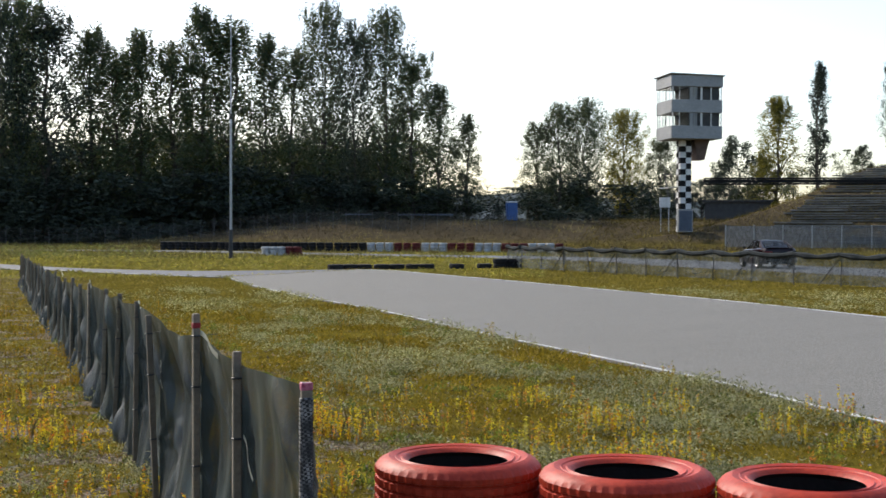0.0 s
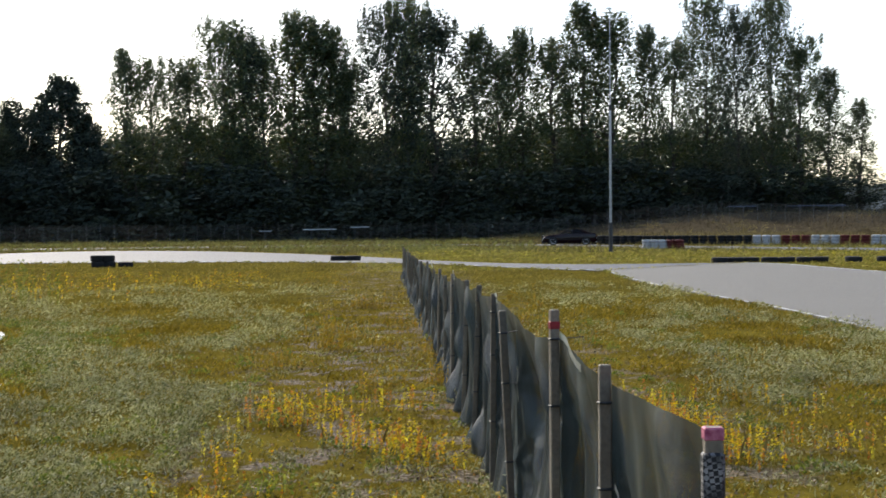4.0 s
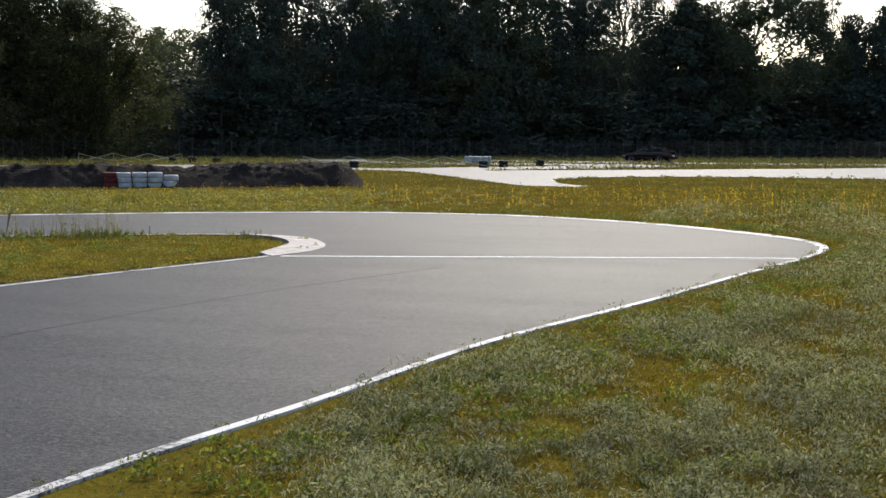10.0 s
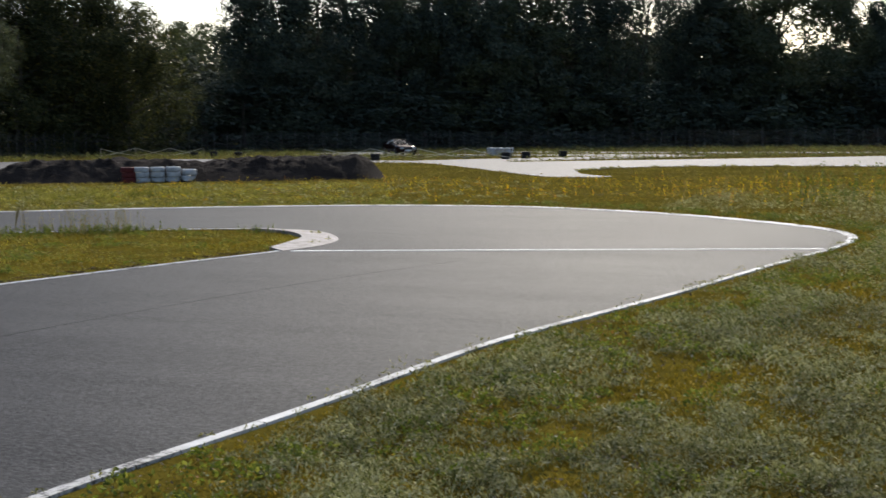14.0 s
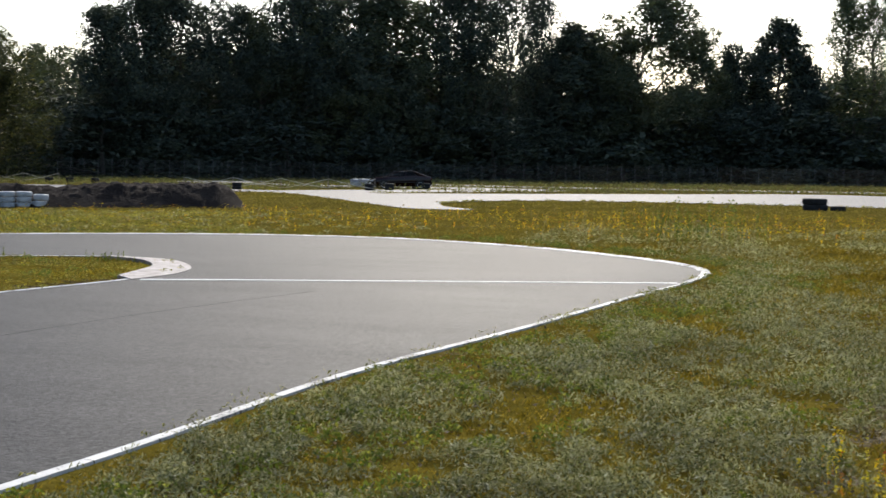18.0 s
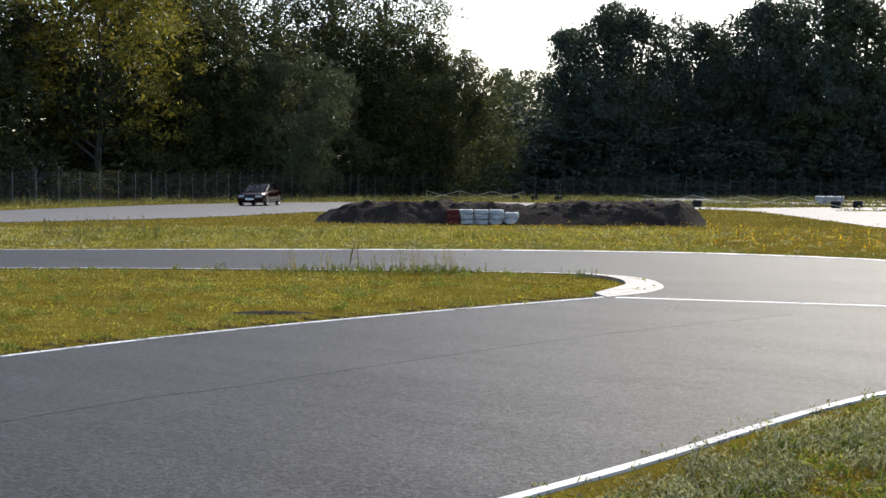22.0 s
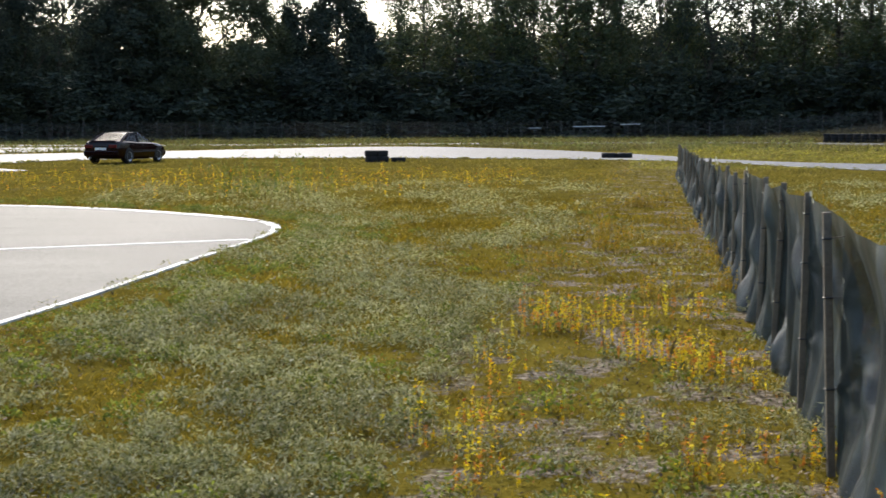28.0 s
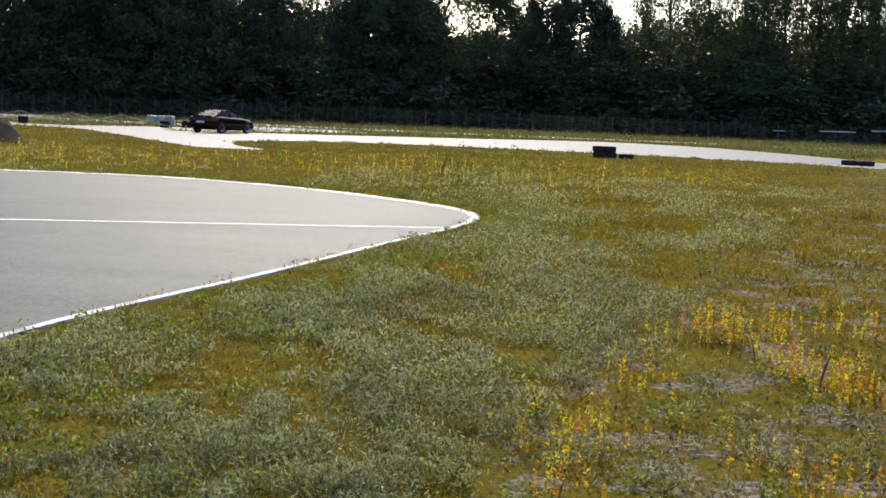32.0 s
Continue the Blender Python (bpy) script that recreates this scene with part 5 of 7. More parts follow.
def gantry():
    x, y = polar(55.3, 118)
    ob = empty("cable_gantry", pose(x, y, 0, 0, 0, -42), "dark steel post carrying a long horizontal truss", "gantry")
    bm = bmesh.new()
    box(bm, 0.5, 0.5, 8.6, 0, 0, 4.3, 0, 0.03)
    part("post", bm, MAT["rust"], ob)
    bm = bmesh.new()
    box(bm, 0.7, 0.7, 0.5, 0, 0, 8.2)
    part("head", bm, MAT["rust"], ob)
    bm = bmesh.new()
    for z in (5.95, 6.45):
        tube(bm, (-17.5, 0, z), (14, 0, z), 0.07, n=6)
    box(bm, 31.5, 0.12, 0.3, -1.75, 0, 6.2)
    for k in range(21):
        tube(bm, (-17.5 + 1.5 * k, 0, 5.95), (-16.75 + 1.5 * k, 0, 6.45), 0.04, n=5)
        tube(bm, (-16.75 + 1.5 * k, 0, 6.45), (-16 + 1.5 * k, 0, 5.95), 0.04, n=5)
    part("truss", bm, MAT["black"], ob)
    shelter = empty("steel_shelter", pose(*polar(60.6, 112), 0, 0, 0, -60), "rusty open steel shelter on posts", "shelter")
    part("roof", _box_bm(12, 4, 0.18, 0, 0, 6.1, 0.02), MAT["steel"], shelter)
    part("deck", _box_bm(12, 4, 0.3, 0, 0, 4.2, 0.02), MAT["concrete"], shelter)
    part("back_wall", _box_bm(11.6, 0.15, 2.2, 0, 1.7, 2.9), MAT["rust"], shelter, "rusty brown sheet wall")
    part("base_wall", _box_bm(12, 0.2, 1.5, 0, 1.9, 0.75), MAT["concrete"], shelter, "pale concrete base wall")
    for k in range(5):
        part("post", _box_bm(0.18, 0.18, 6.1, -5.6 + 2.8 * k, -1.8, 3.05), MAT["rust"], shelter)
    x, y = polar(48.2, 150)
    g = float(height(np.array(x), np.array(y)))
    hut = empty("roofed_hut", pose(x, y, g, 0, 0, -47), "dark low hut with a flat felt roof", "hut")
    part("wall", _box_bm(7.4, 3.0, 2.2, 0, 0, 1.1), MAT["dark"], hut)
    part("roof", _box_bm(8.0, 3.8, 0.2, 0, 0, 2.3, 0.02), MAT["dark"], hut)


gantry()


def toilet_cabin():
    x, y = polar(38.15, 148)
    ob = empty("toilet_cabin", pose(x, y, float(height(np.array(x), np.array(y))), 0, 0, -30), "blue plastic portable toilet cabin on the bank", "toilet cabin")
    part("body", _box_bm(1.25, 1.25, 2.1, 0, 0, 1.05, 0.06), MAT["blue"], ob)
    part("roof", _box_bm(1.3, 1.3, 0.16, 0, 0, 2.18, 0.05), MAT["white"], ob, "pale translucent roof")
    part("door", _box_bm(0.75, 0.04, 1.8, 0, -0.645, 0.98, 0.01), MAT["blue"], ob)


toilet_cabin()


def low_barriers():
    """Under the wood's shade: pale bars painted in for glints, a tarpaulin-covered row."""
    for az0, az1, d, z, mt, label in ((9.65, 10.8, 155, 1.15, "steel", "short steel bar standing in for a glint under the trees"), (11.6, 13.1, 155, 1.3, "white", "thin white bar standing in for glints under the trees"),
                                     (13.7, 14.6, 155, 1.55, "white", "thin white bar standing in for glints under the trees"), (29.3, 35.5, 152, 1.0, "bluegrey", "long blue-grey tarpaulin row under the trees")):
        a, b = Vector((*polar(az0, d), 0)), Vector((*polar(az1, d), 0))
        ga = float(height(np.array(a.x), np.array(a.y)))
        gb = float(height(np.array(b.x), np.array(b.y)))
        L = (b - a).length
        rz = math.degrees(math.atan2(b.y - a.y, b.x - a.x))
        ob = empty("guard_rail", pose(a.x, a.y, min(ga, gb), 0, 0, rz), label, "guard rail", "rails under the wood")
        n = max(2, int(L / 3))
        for k in range(n):
            if (k * 7 + int(L)) % 5 < (2 if mt == "bluegrey" else 1):
                continue
            part("rail", _box_bm(L / n - 0.05, 0.12, 0.14 + 0.07 * math.sin(k * 3.3), (k + 0.5) * L / n, 0, z + 0.03 * math.sin(k * 2.2), 0.03), MAT[mt], ob)
            part("post", _box_bm(0.12, 0.12, z + 0.1, (k + 0.5) * L / n, 0.14, (z + 0.1) / 2), MAT["dark"], ob)


low_barriers()


def perimeter_fence():
    """Chain-link fence with cranked posts in front of the wood."""
    line = resample(spline([(-66, 30), (-60, 50), (-62, 68), (-66, 92), (-60, 112), (-42, 124), (-15, 132), (10, 138), (40, 134), (66, 122), (84, 106)], 1.0), 170)
    ob = empty("perimeter_fence", pose(0, 0, 0), "chain-link perimeter fence on cranked steel posts", "fence")
    bm = bmesh.new()
    tube(bm, (0, 0, -0.1), (0, 0, 1.9), 0.02, n=6)
    tube(bm, (0, 0, 1.9), (0.0, 0.2, 2.12), 0.016, n=6)
    post = finish(bm, "post", MAT["fence_post"])
    for k, (x, y) in enumerate(line):
        t = line[min(k + 1, 169)] - line[max(k - 1, 0)]
        z = float(height(np.array(x), np.array(y)))
        part("post", post, None, ob, m=pose(x, y, z, 0, 0, math.degrees(math.atan2(t[1], t[0])) + 180))
    for k in range(len(line) - 1):
        a, b = line[k], line[k + 1]
        za, zb = (float(height(np.array(p[0]), np.array(p[1]))) for p in (a, b))
        v = np.array([(*a, za + 0.02), (*b, zb + 0.02), (*b, zb + 1.9), (*a, za + 1.9)])
        part("mesh_panel", mesh_np("mesh_panel", v, np.array([[0, 1, 2, 3]]), MAT["chain"]), None, ob)


MAT["fence_post"] = surface("dull_fence_posts", (0.09, 0.09, 0.088), (0.17, 0.17, 0.165), 2.0, 0.8, 30)
MAT["chain"] = net_material("rusted_chain_link", (0.03, 0.03, 0.03), (0.05, 0.05, 0.05), 0.995, 0.93, 1.0)
perimeter_fence()


# ---------------------------------------------------------------- soil heap, tapes, kerb
def heap():
    a, b = Vector((-30.6, 37.0, 0)), Vector((-17.9, 43.7, 0))
    d = b - a
    L = d.length
    nx, ny = 190, 44
    v = []
    for i in range(nx + 1):
        u = i / nx
        end = min(u / 0.14, (1 - u) / 0.08, 1.0)
        end = math.sin(max(end, 0) * math.pi / 2) ** 0.8
        crest = (0.68 + 0.05 * math.sin(u * 7.0) + 0.03 * math.sin(u * 19 + 1) + 0.12 * min(1, max(0, (u - 0.6) / 0.1))) * end
        for j in range(ny + 1):
            w = j / ny
            prof = min(1.0, 1.5 * math.sin(math.pi * w))
            p = Vector((u * L, (w - 0.5) * 4.6 * (0.55 + 0.45 * end), 0))
            q = Vector((u * L, w * 4.6, 3.0))
            n = noise.fractal(q * 0.7, 1.0, 2.0, 5) * 0.10 + noise.noise(q * 2.6) * 0.12 + noise.noise(q * 6.5) * 0.07
            z = prof * crest * (1 + n * 0.6) + n * prof * 0.6
            v.append((p.x, p.y + n * 0.3, max(z, -0.03)))
    f = [(i * (ny + 1) + j, (i + 1) * (ny + 1) + j, (i + 1) * (ny + 1) + j + 1, i * (ny + 1) + j + 1) for i in range(nx) for j in range(ny)]
    me = mesh_np("earth_mound", np.array(v), np.array(f), MAT["soil"])
    ob = new("earth_mound", me)
    ob.matrix_basis = pose(a.x, a.y, 0, 0, 0, math.degrees(math.atan2(d.y, d.x)))
    tagged(ob, "long heap of dark loose soil between two bends", "soil heap")


heap()


def tapes():
    """Crossed barrier tapes strung over low stakes beyond the bend."""
    rng = np.random.default_rng(8)
    for az0, az1, d, n in ((-24.9, -16.5, 80, 5), (-34.6, -30.2, 101, 4)):
        a, b = np.array(polar(az0, d)), np.array(polar(az1, d + 1))
        ob = empty("tape_barrier", pose(0, 0, 0), "slack barrier tape crossed between low stakes", "barrier", "barrier tapes")
        pts = [a + (b - a) * k / (n - 1) for k in range(n)]
        for p in pts:
            part("stake", _box_bm(0.05, 0.05, 0.78, p[0], p[1], 0.37), MAT["wood"], ob)
        for k in range(n - 1):
            for z0, z1 in ((0.72 + 0.04 * rng.random(), 0.1 + 0.1 * rng.random()), (0.1 + 0.1 * rng.random(), 0.7 + 0.06 * rng.random())):
                bm = bmesh.new()
                p, q = pts[k], pts[k + 1]
                for s in range(6):
                    u0, u1 = s / 6, (s + 1) / 6
                    za = z0 + (z1 - z0) * u0 - 0.05 * math.sin(math.pi * u0)
                    zb = z0 + (z1 - z0) * u1 - 0.05 * math.sin(math.pi * u1)
                    A, B = p + (q - p) * u0, p + (q - p) * u1
                    vs = [bm.verts.new(c) for c in ((*A, za - 0.018), (*B, zb - 0.018), (*B, zb + 0.018), (*A, za + 0.018))]
                    bm.faces.new(vs)
                part("tape", bm, MAT["tape"], ob)


tapes()


def kerb():
    """The raised white kerb at the island's tip, in blocks."""
    inner = spline([(-7.98, 15.35), (-8.12, 16.2), (-8.35, 17.1), (-9.0, 18.0), (-9.9, 18.5)], 0.1)
    outer = spline([(-7.70, 15.2), (-7.55, 16.2), (-7.85, 17.35), (-8.75, 18.55), (-9.9, 18.95)], 0.1)
    n = 12
    A, B = resample(inner, n * 4 + 1), resample(outer, n * 4 + 1)
    ob = empty("kerb", pose(0, 0, 0), "raised white kerb with worn red traces at the island's tip", "kerb", kind="structure")
    for k in range(n):
        a, b = A[4 * k:4 * k + 5], B[4 * k:4 * k + 5]
        mid = (a.mean(0) + b.mean(0)) / 2
        a, b = mid + (a - mid) * 0.985, mid + (b - mid) * 0.985
        m = 5
        v = np.concatenate([np.c_[a, np.full(m, 0.055)], np.c_[b, np.full(m, 0.022)], np.c_[a, np.full(m, -0.05)], np.c_[b, np.full(m, -0.05)]])
        i = np.arange(m - 1)
        f = [np.stack([i, i + m, i + m + 1, i + 1], 1), np.stack([i, i + 1, i + 2 * m + 1, i + 2 * m], 1), np.stack([i + m, i + 3 * m, i + 3 * m + 1, i + m + 1], 1),
             np.array([[0, 2 * m, 3 * m, m], [m - 1, 2 * m - 1, 4 * m - 1, 3 * m - 1]])]
        part("kerb_block", mesh_np("kerb_block", v, np.concatenate(f), MAT["kerb_paint"]), None, ob)


kerb()


def edge_stones():
    """The white edge of the hairpin: flush concrete strips laid end to end."""
    line = offset(OUTER, 0.0)
    d = np.r_[0, np.cumsum(np.linalg.norm(np.diff(line, axis=0), axis=1))]
    s = 14.0
    while s < d[-1] - 1.0:
        L = 1.0
        q = np.linspace(s + 0.004, s + L - 0.004, 4)
        c = np.stack([np.interp(q, d, line[:, 0]), np.interp(q, d, line[:, 1])], 1)
        w = 0.075 + 0.22 * min(1, max(0, (c[0, 1] - 17.5) / 5))
        a, b = offset(c, w - 0.035), offset(c, -0.035)
        me = slab_between("edge_stone", a, b, 0.0185, 0.12, MAT["line"])
        part("edge_stone", me, None, hairpin)
        s += L


edge_stones()
MAT["seam"] = surface("bitumen_seam", (0.016, 0.016, 0.017), (0.035, 0.035, 0.036), 9.0, 0.75, 60, spec=0.2)
SEAM = spline([(-6.95, 2.0), (-6.85, 5.8), (-6.65, 6.9), (-6.4, 8.74), (-6.1, 10.55), (-5.7, 12.3), (-5.0, 14.6)], 0.25)
part("asphalt_seam", slab_between("asphalt_seam", offset(SEAM, 0.004), offset(SEAM, -0.004), 0.0155, 0.02, MAT["seam"]), None, hairpin, "dark sealed seam in the asphalt")


def bare_patch():
    rng = np.random.default_rng(2)
    bm = bmesh.new()
    bmesh.ops.create_grid(bm, x_segments=16, y_segments=8, size=0.5)
    for v in bm.verts:
        q = max(0.0, 1 - (v.co.x * 2) ** 2 - (v.co.y * 2) ** 2)
        v.co = Vector((v.co.x * 1.1, v.co.y * 0.26, 0.03 * q ** 0.6 + 0.02 * rng.random() * q - 0.01))
    ob = new("bare_soil_patch", finish(bm, "bare_soil_patch", MAT["soil"]))
    ob.matrix_basis = pose(-9.95, 11.1, 0.0, 0, 0, 38)
    tagged(ob, "small patch of bare dark soil on the grass island", "soil patch")


bare_patch()


# ---------------------------------------------------------------- grass and weeds
def inside(poly, p):
    """Which points lie in a polygon."""
    x, y = p[:, 0], p[:, 1]
    r = np.zeros(len(p), bool)
    q = np.roll(poly, -1, axis=0)
    for (x0, y0), (x1, y1) in zip(poly, q):
        hit = ((y0 > y) != (y1 > y)) & (x < (x1 - x0) * (y - y0) / (y1 - y0 + 1e-12) + x0)
        r ^= hit
    return r


PAVED = [np.concatenate([a[::3], b[::-1][::3]]) for a, b in ((offset(OUTER, -0.10), INNER), (R_FAR, R_NEAR), (X_FAR, X_NEAR), (B_FAR, B_NEAR),
                                                             (offset(LOOP, 3.5), offset(LOOP, -3.5)))]


def free(p, margin=0.0):
    ok = np.ones(len(p), bool)
    for poly in PAVED:
        ok &= ~inside(poly, p)
    if margin:
        near = OUTER[::2]
        ok &= np.array([((near - q) ** 2).sum(1).min() > margin ** 2 for q in p])
    ok &= ~((np.hypot(p[:, 0] + 8.6, p[:, 1] - 17.0) < 1.1) & (p[:, 0] > -8.3))
    return ok


def wave(p, scale, seed):
    """A cheap smooth random field, about -1 to 1."""
    rng = np.random.default_rng(seed)
    s = np.zeros(len(p))
    for k in range(7):
        a, f = rng.random() * 6.283, (0.6 + 1.6 * rng.random()) / scale
        s += np.sin((p[:, 0] * math.cos(a) + p[:, 1] * math.sin(a)) * f * 6.283 + rng.random() * 6.283)
    return s / 3.0


def scatter(rng, n, az0, az1, r0, r1, power=1.0):
    """Points in a ring sector round the origin; power below 2 crowds them towards the viewer."""
    u = rng.random(n)
    r = (r0 ** power + (r1 ** power - r0 ** power) * u) ** (1 / power)
    a = np.radians(az0 + (az1 - az0) * rng.random(n))
    return np.stack([r * np.sin(a), r * np.cos(a)], 1)


def blades(rng, pos, h, w, lean):
    """One bent triangle pair a blade."""
    n = len(pos)
    a = rng.random(n) * 6.283
    side = np.stack([np.cos(a), np.sin(a), np.zeros(n)], 1) * (w / 2)[:, None]
    b = rng.random(n) * 6.283
    tip = np.stack([np.cos(b) * lean * h, np.sin(b) * lean * h, h], 1)
    base = np.c_[pos, height(pos[:, 0], pos[:, 1]) - 0.005]
    mid = base + tip * [0.35, 0.35, 0.62]
    v = np.stack([base - side, base + side, mid + side * 0.7, base + tip, mid - side * 0.7], 1).reshape(-1, 3)
    k = np.arange(n)[:, None] * 5
    return v, k + np.array([[0, 1, 2, 3, 4]])


def spikes(rng, pos, h, w, lean):
    """One slim triangle a blade, for grass further off."""
    n = len(pos)
    a, b = rng.random(n) * 6.283, rng.random(n) * 6.283
    side = np.stack([np.cos(a), np.sin(a), np.zeros(n)], 1) * (w / 2)[:, None]
    base = np.c_[pos, height(pos[:, 0], pos[:, 1]) - 0.005]
    tip = base + np.stack([np.cos(b) * lean * h, np.sin(b) * lean * h, h], 1)
    return np.stack([base - side, base + side, tip], 1).reshape(-1, 3), np.arange(n)[:, None] * 3 + np.array([[0, 1, 2]])


def stuff(name, v, f, material, label, category):
    return tagged(new(name, mesh_np(name, v, f, MAT[material])), label, category, kind="stuff")


def leafy(rng, pos, rad, tall, leaf, per, up=0.0, slim=0.42):
    """Low clumps of small leaves round the given spots."""
    n = len(pos)
    c = np.repeat(np.c_[pos, height(pos[:, 0], pos[:, 1])], per, axis=0)
    r = np.repeat(rad, per)
    t = np.repeat(tall, per)
    m = n * per
    a, q = rng.random(m) * 6.283, np.sqrt(rng.random(m))
    dome = np.sqrt(np.clip(1 - q * q, 0, 1))
    off = np.stack([r * q * np.cos(a), r * q * np.sin(a), t * dome * (0.35 + 0.65 * rng.random(m)) + 0.01], 1)
    return leaf_quads(rng, c + off, np.repeat(np.broadcast_to(leaf, n), per) * (0.6 + 0.8 * rng.random(m)), up, slim)


def sage_field(p):
    """Where the mugwort grows: wide patches with ragged rims."""
    return wave(p, 3.4, 17) + 0.45 * wave(p, 1.0, 18) + 0.25 * (p[:, 0] < 1.5)


def meadow():
    rng = np.random.default_rng(21)
    # short turf near by
    p = scatter(rng, 300000, -60, 66, 2.6, 26, 0.75)
    p = p[free(p)]
    d = np.hypot(*p.T)
    patch = wave(p, 2.6, 3)
    side = np.abs((p[:, 0] - 1.17) * 0.9656 - (p[:, 1] - 2.0) * 0.26)
    keep = rng.random(len(p)) < (0.62 + 0.35 * patch) * np.where((side < 2.1) & (wave(p, 0.9, 71) > -0.35), 0.16, 1.0) * np.where(p[:, 0] < -7, 0.5, 1.0)
    p, d, patch = p[keep], d[keep], patch[keep]
    island = np.where(p[:, 0] < -7, 0.7, 1.0)
    h = (0.014 + 0.0019 * d) * (0.6 + 0.9 * rng.random(len(p))) * (1 + 0.3 * patch) * island
    v, f = blades(rng, p, h, (0.0035 + 0.00085 * d) * island, 0.9)
    stuff("meadow_turf", v, f, "grass", "short olive-green meadow turf with dry blades", "grass")
    # middle distance
    p = scatter(rng, 230000, -64, 68, 20, 72, 0.8)
    p = p[free(p)]
    d = np.hypot(*p.T)
    h = (0.03 + 0.0009 * d) * (0.4 + 0.9 * rng.random(len(p))) * (1 + 0.4 * wave(p, 6, 5))
    v, f = spikes(rng, p, h, 0.008 + 0.0007 * d, 0.8)
    stuff("field_grass", v, f, "grass_field", "uneven dry field grass between the tracks", "grass")
    # greener strip behind the straight, on the island and before the heap
    p = np.concatenate([scatter(rng, 50000, 14, 40, 44, 92, 1.0), scatter(rng, 120000, -66, -24, 9, 24, 0.8), scatter(rng, 80000, -62, -22, 26, 42, 1.0)])
    p = p[free(p)]
    bare = wave(p, 1.9, 67) + 0.6 * wave(p, 0.6, 68)
    p = p[(bare > -0.75) | (np.hypot(*p.T) > 26)]
    d = np.hypot(*p.T)
    small = np.where(d < 26, 0.78, 0.9)
    h = (0.012 + 0.0012 * d) * (0.4 + 0.9 * rng.random(len(p))) * small * (1 + 0.35 * wave(p, 1.3, 69))
    v, f = spikes(rng, p, h, (0.005 + 0.0007 * d) * small, 1.1)
    stuff("green_verge", v, f, "grass_green", "fresh green verge grass beside the tracks", "grass")
    # yellow and silver dots of low herbs in that verge
    p = np.concatenate([scatter(rng, 1000, -62, -20, 27, 41, 1.0), scatter(rng, 260, -60, -30, 11, 20, 1.0), scatter(rng, 700, 16, 38, 44, 80, 1.0)])
    p = p[free(p) & (wave(p, 2.2, 61) > -0.1)]
    d = np.hypot(*p.T)
    v, f = leafy(rng, p, 0.04 + 0.002 * d, 0.03 + 0.0015 * d, 0.006 + 0.0003 * d, 9)
    stuff("yellow_herbs", v, f, "limeherb", "low yellow-green herbs dotted in the verge", "plant")
    p = scatter(rng, 1700, -62, -14, 26.5, 42, 1.0)
    p = p[free(p) & (wave(p, 2.5, 62) + 0.5 * wave(p, 0.8, 65) > 0.2)]
    v, f = leafy(rng, p, np.full(len(p), 0.16), np.full(len(p), 0.09), 0.03, 16)
    stuff("grey_herbs", v, f, "sage", "pale grey herbs dotted in the verge", "plant")
    # dry patches in the island's and the verge's turf
    p = np.concatenate([scatter(rng, 700, -66, -24, 9.5, 24, 1.0), scatter(rng, 1200, -62, -22, 27, 41, 1.0)])
    p = p[free(p) & (wave(p, 1.7, 63) + 0.5 * wave(p, 0.5, 64) > 0.2)]
    d = np.hypot(*p.T)
    v, f = leafy(rng, p, 0.06 + 0.004 * d, 0.02 + 0.0012 * d, 0.008 + 0.0004 * d, 9, 0.2, 0.3)
    stuff("dry_tufts", v, f, "dry", "pale dry tufts in the verge and island turf", "grass")
    # bare crumbs of soil along the island's edge
    k = rng.integers(20, len(INNER) // 2, 7000)
    e = INNER[k] + rng.normal(0, 0.03, (7000, 2)) - np.stack([0.02 + 0.34 * rng.random(7000) ** 1.5, 0.1 * rng.random(7000)], 1)
    e = e[free(e) & (wave(e, 1.4, 70) > -0.4)]
    v, f = leaf_quads(rng, np.c_[e, 0.008 + 0.016 * rng.random(len(e))], 0.005 + 0.011 * rng.random(len(e)), 0.0, 0.8)
    stuff("soil_crumbs", v, f, "dry_dark", "crumbs of bare soil along the island's asphalt edge", "soil")
    # tall tufts on the verge before the bend, green growth on its far side
    e = np.concatenate([scatter(rng, 46, -51.5, -46.5, 33.5, 36.5, 1.0), scatter(rng, 8, -45.5, -43.0, 35, 37, 1.0)])
    stalks(rng, e[free(e)], 0.15, 0.6, 30, 0.012, "fenceweed", "verge_weeds", "tall grey-green weed tufts on the verge")
    edge = np.concatenate([resample(offset(B_FAR, q), 1500)[300:] for q in (-1.2, 1.2)])
    e = edge + rng.normal(0, 0.8, edge.shape)
    e = e[free(e) & (wave(e, 6, 72) + 0.5 * wave(e, 1.5, 73) > -0.2)]
    v, f = leafy(rng, e, 0.2 + 0.25 * rng.random(len(e)), 0.1 + 0.35 * rng.random(len(e)) ** 2, 0.05, 14, 0.8, 0.3)
    stuff("bend_weeds", v, f, "grass_green", "green weeds along the far edge of the bend", "grass")
    # far strip to the wood
    p = scatter(rng, 130000, -66, 66, 72, 150, 1.2)
    p = p[free(p)]
    bank = (np.degrees(np.arctan2(p[:, 0], p[:, 1])) > 20) & (np.hypot(*p.T) > 108)
    q, p = p[bank], p[~bank]
    # the bank's brown dead grass is coloured darker to stand for tree shade
    m = wave(q, 16, 74) + 0.5 * wave(q, 4, 75)
    for pick, mt, name, label in ((m <= 0.35, "dry_dark", "bank_grass", "brown dead grass on the bank"), (m > 0.35, "dry", "pale_bank_grass", "pale dry grass in patches on the bank")):
        g = q[pick]
        v, f = spikes(rng, g, (0.15 + 0.4 * rng.random(len(g)) ** 2) * (1 + 0.4 * wave(g, 5, 76)), np.full(len(g), 0.07), 0.6)
        stuff(name, v, f, mt, label, "grass")
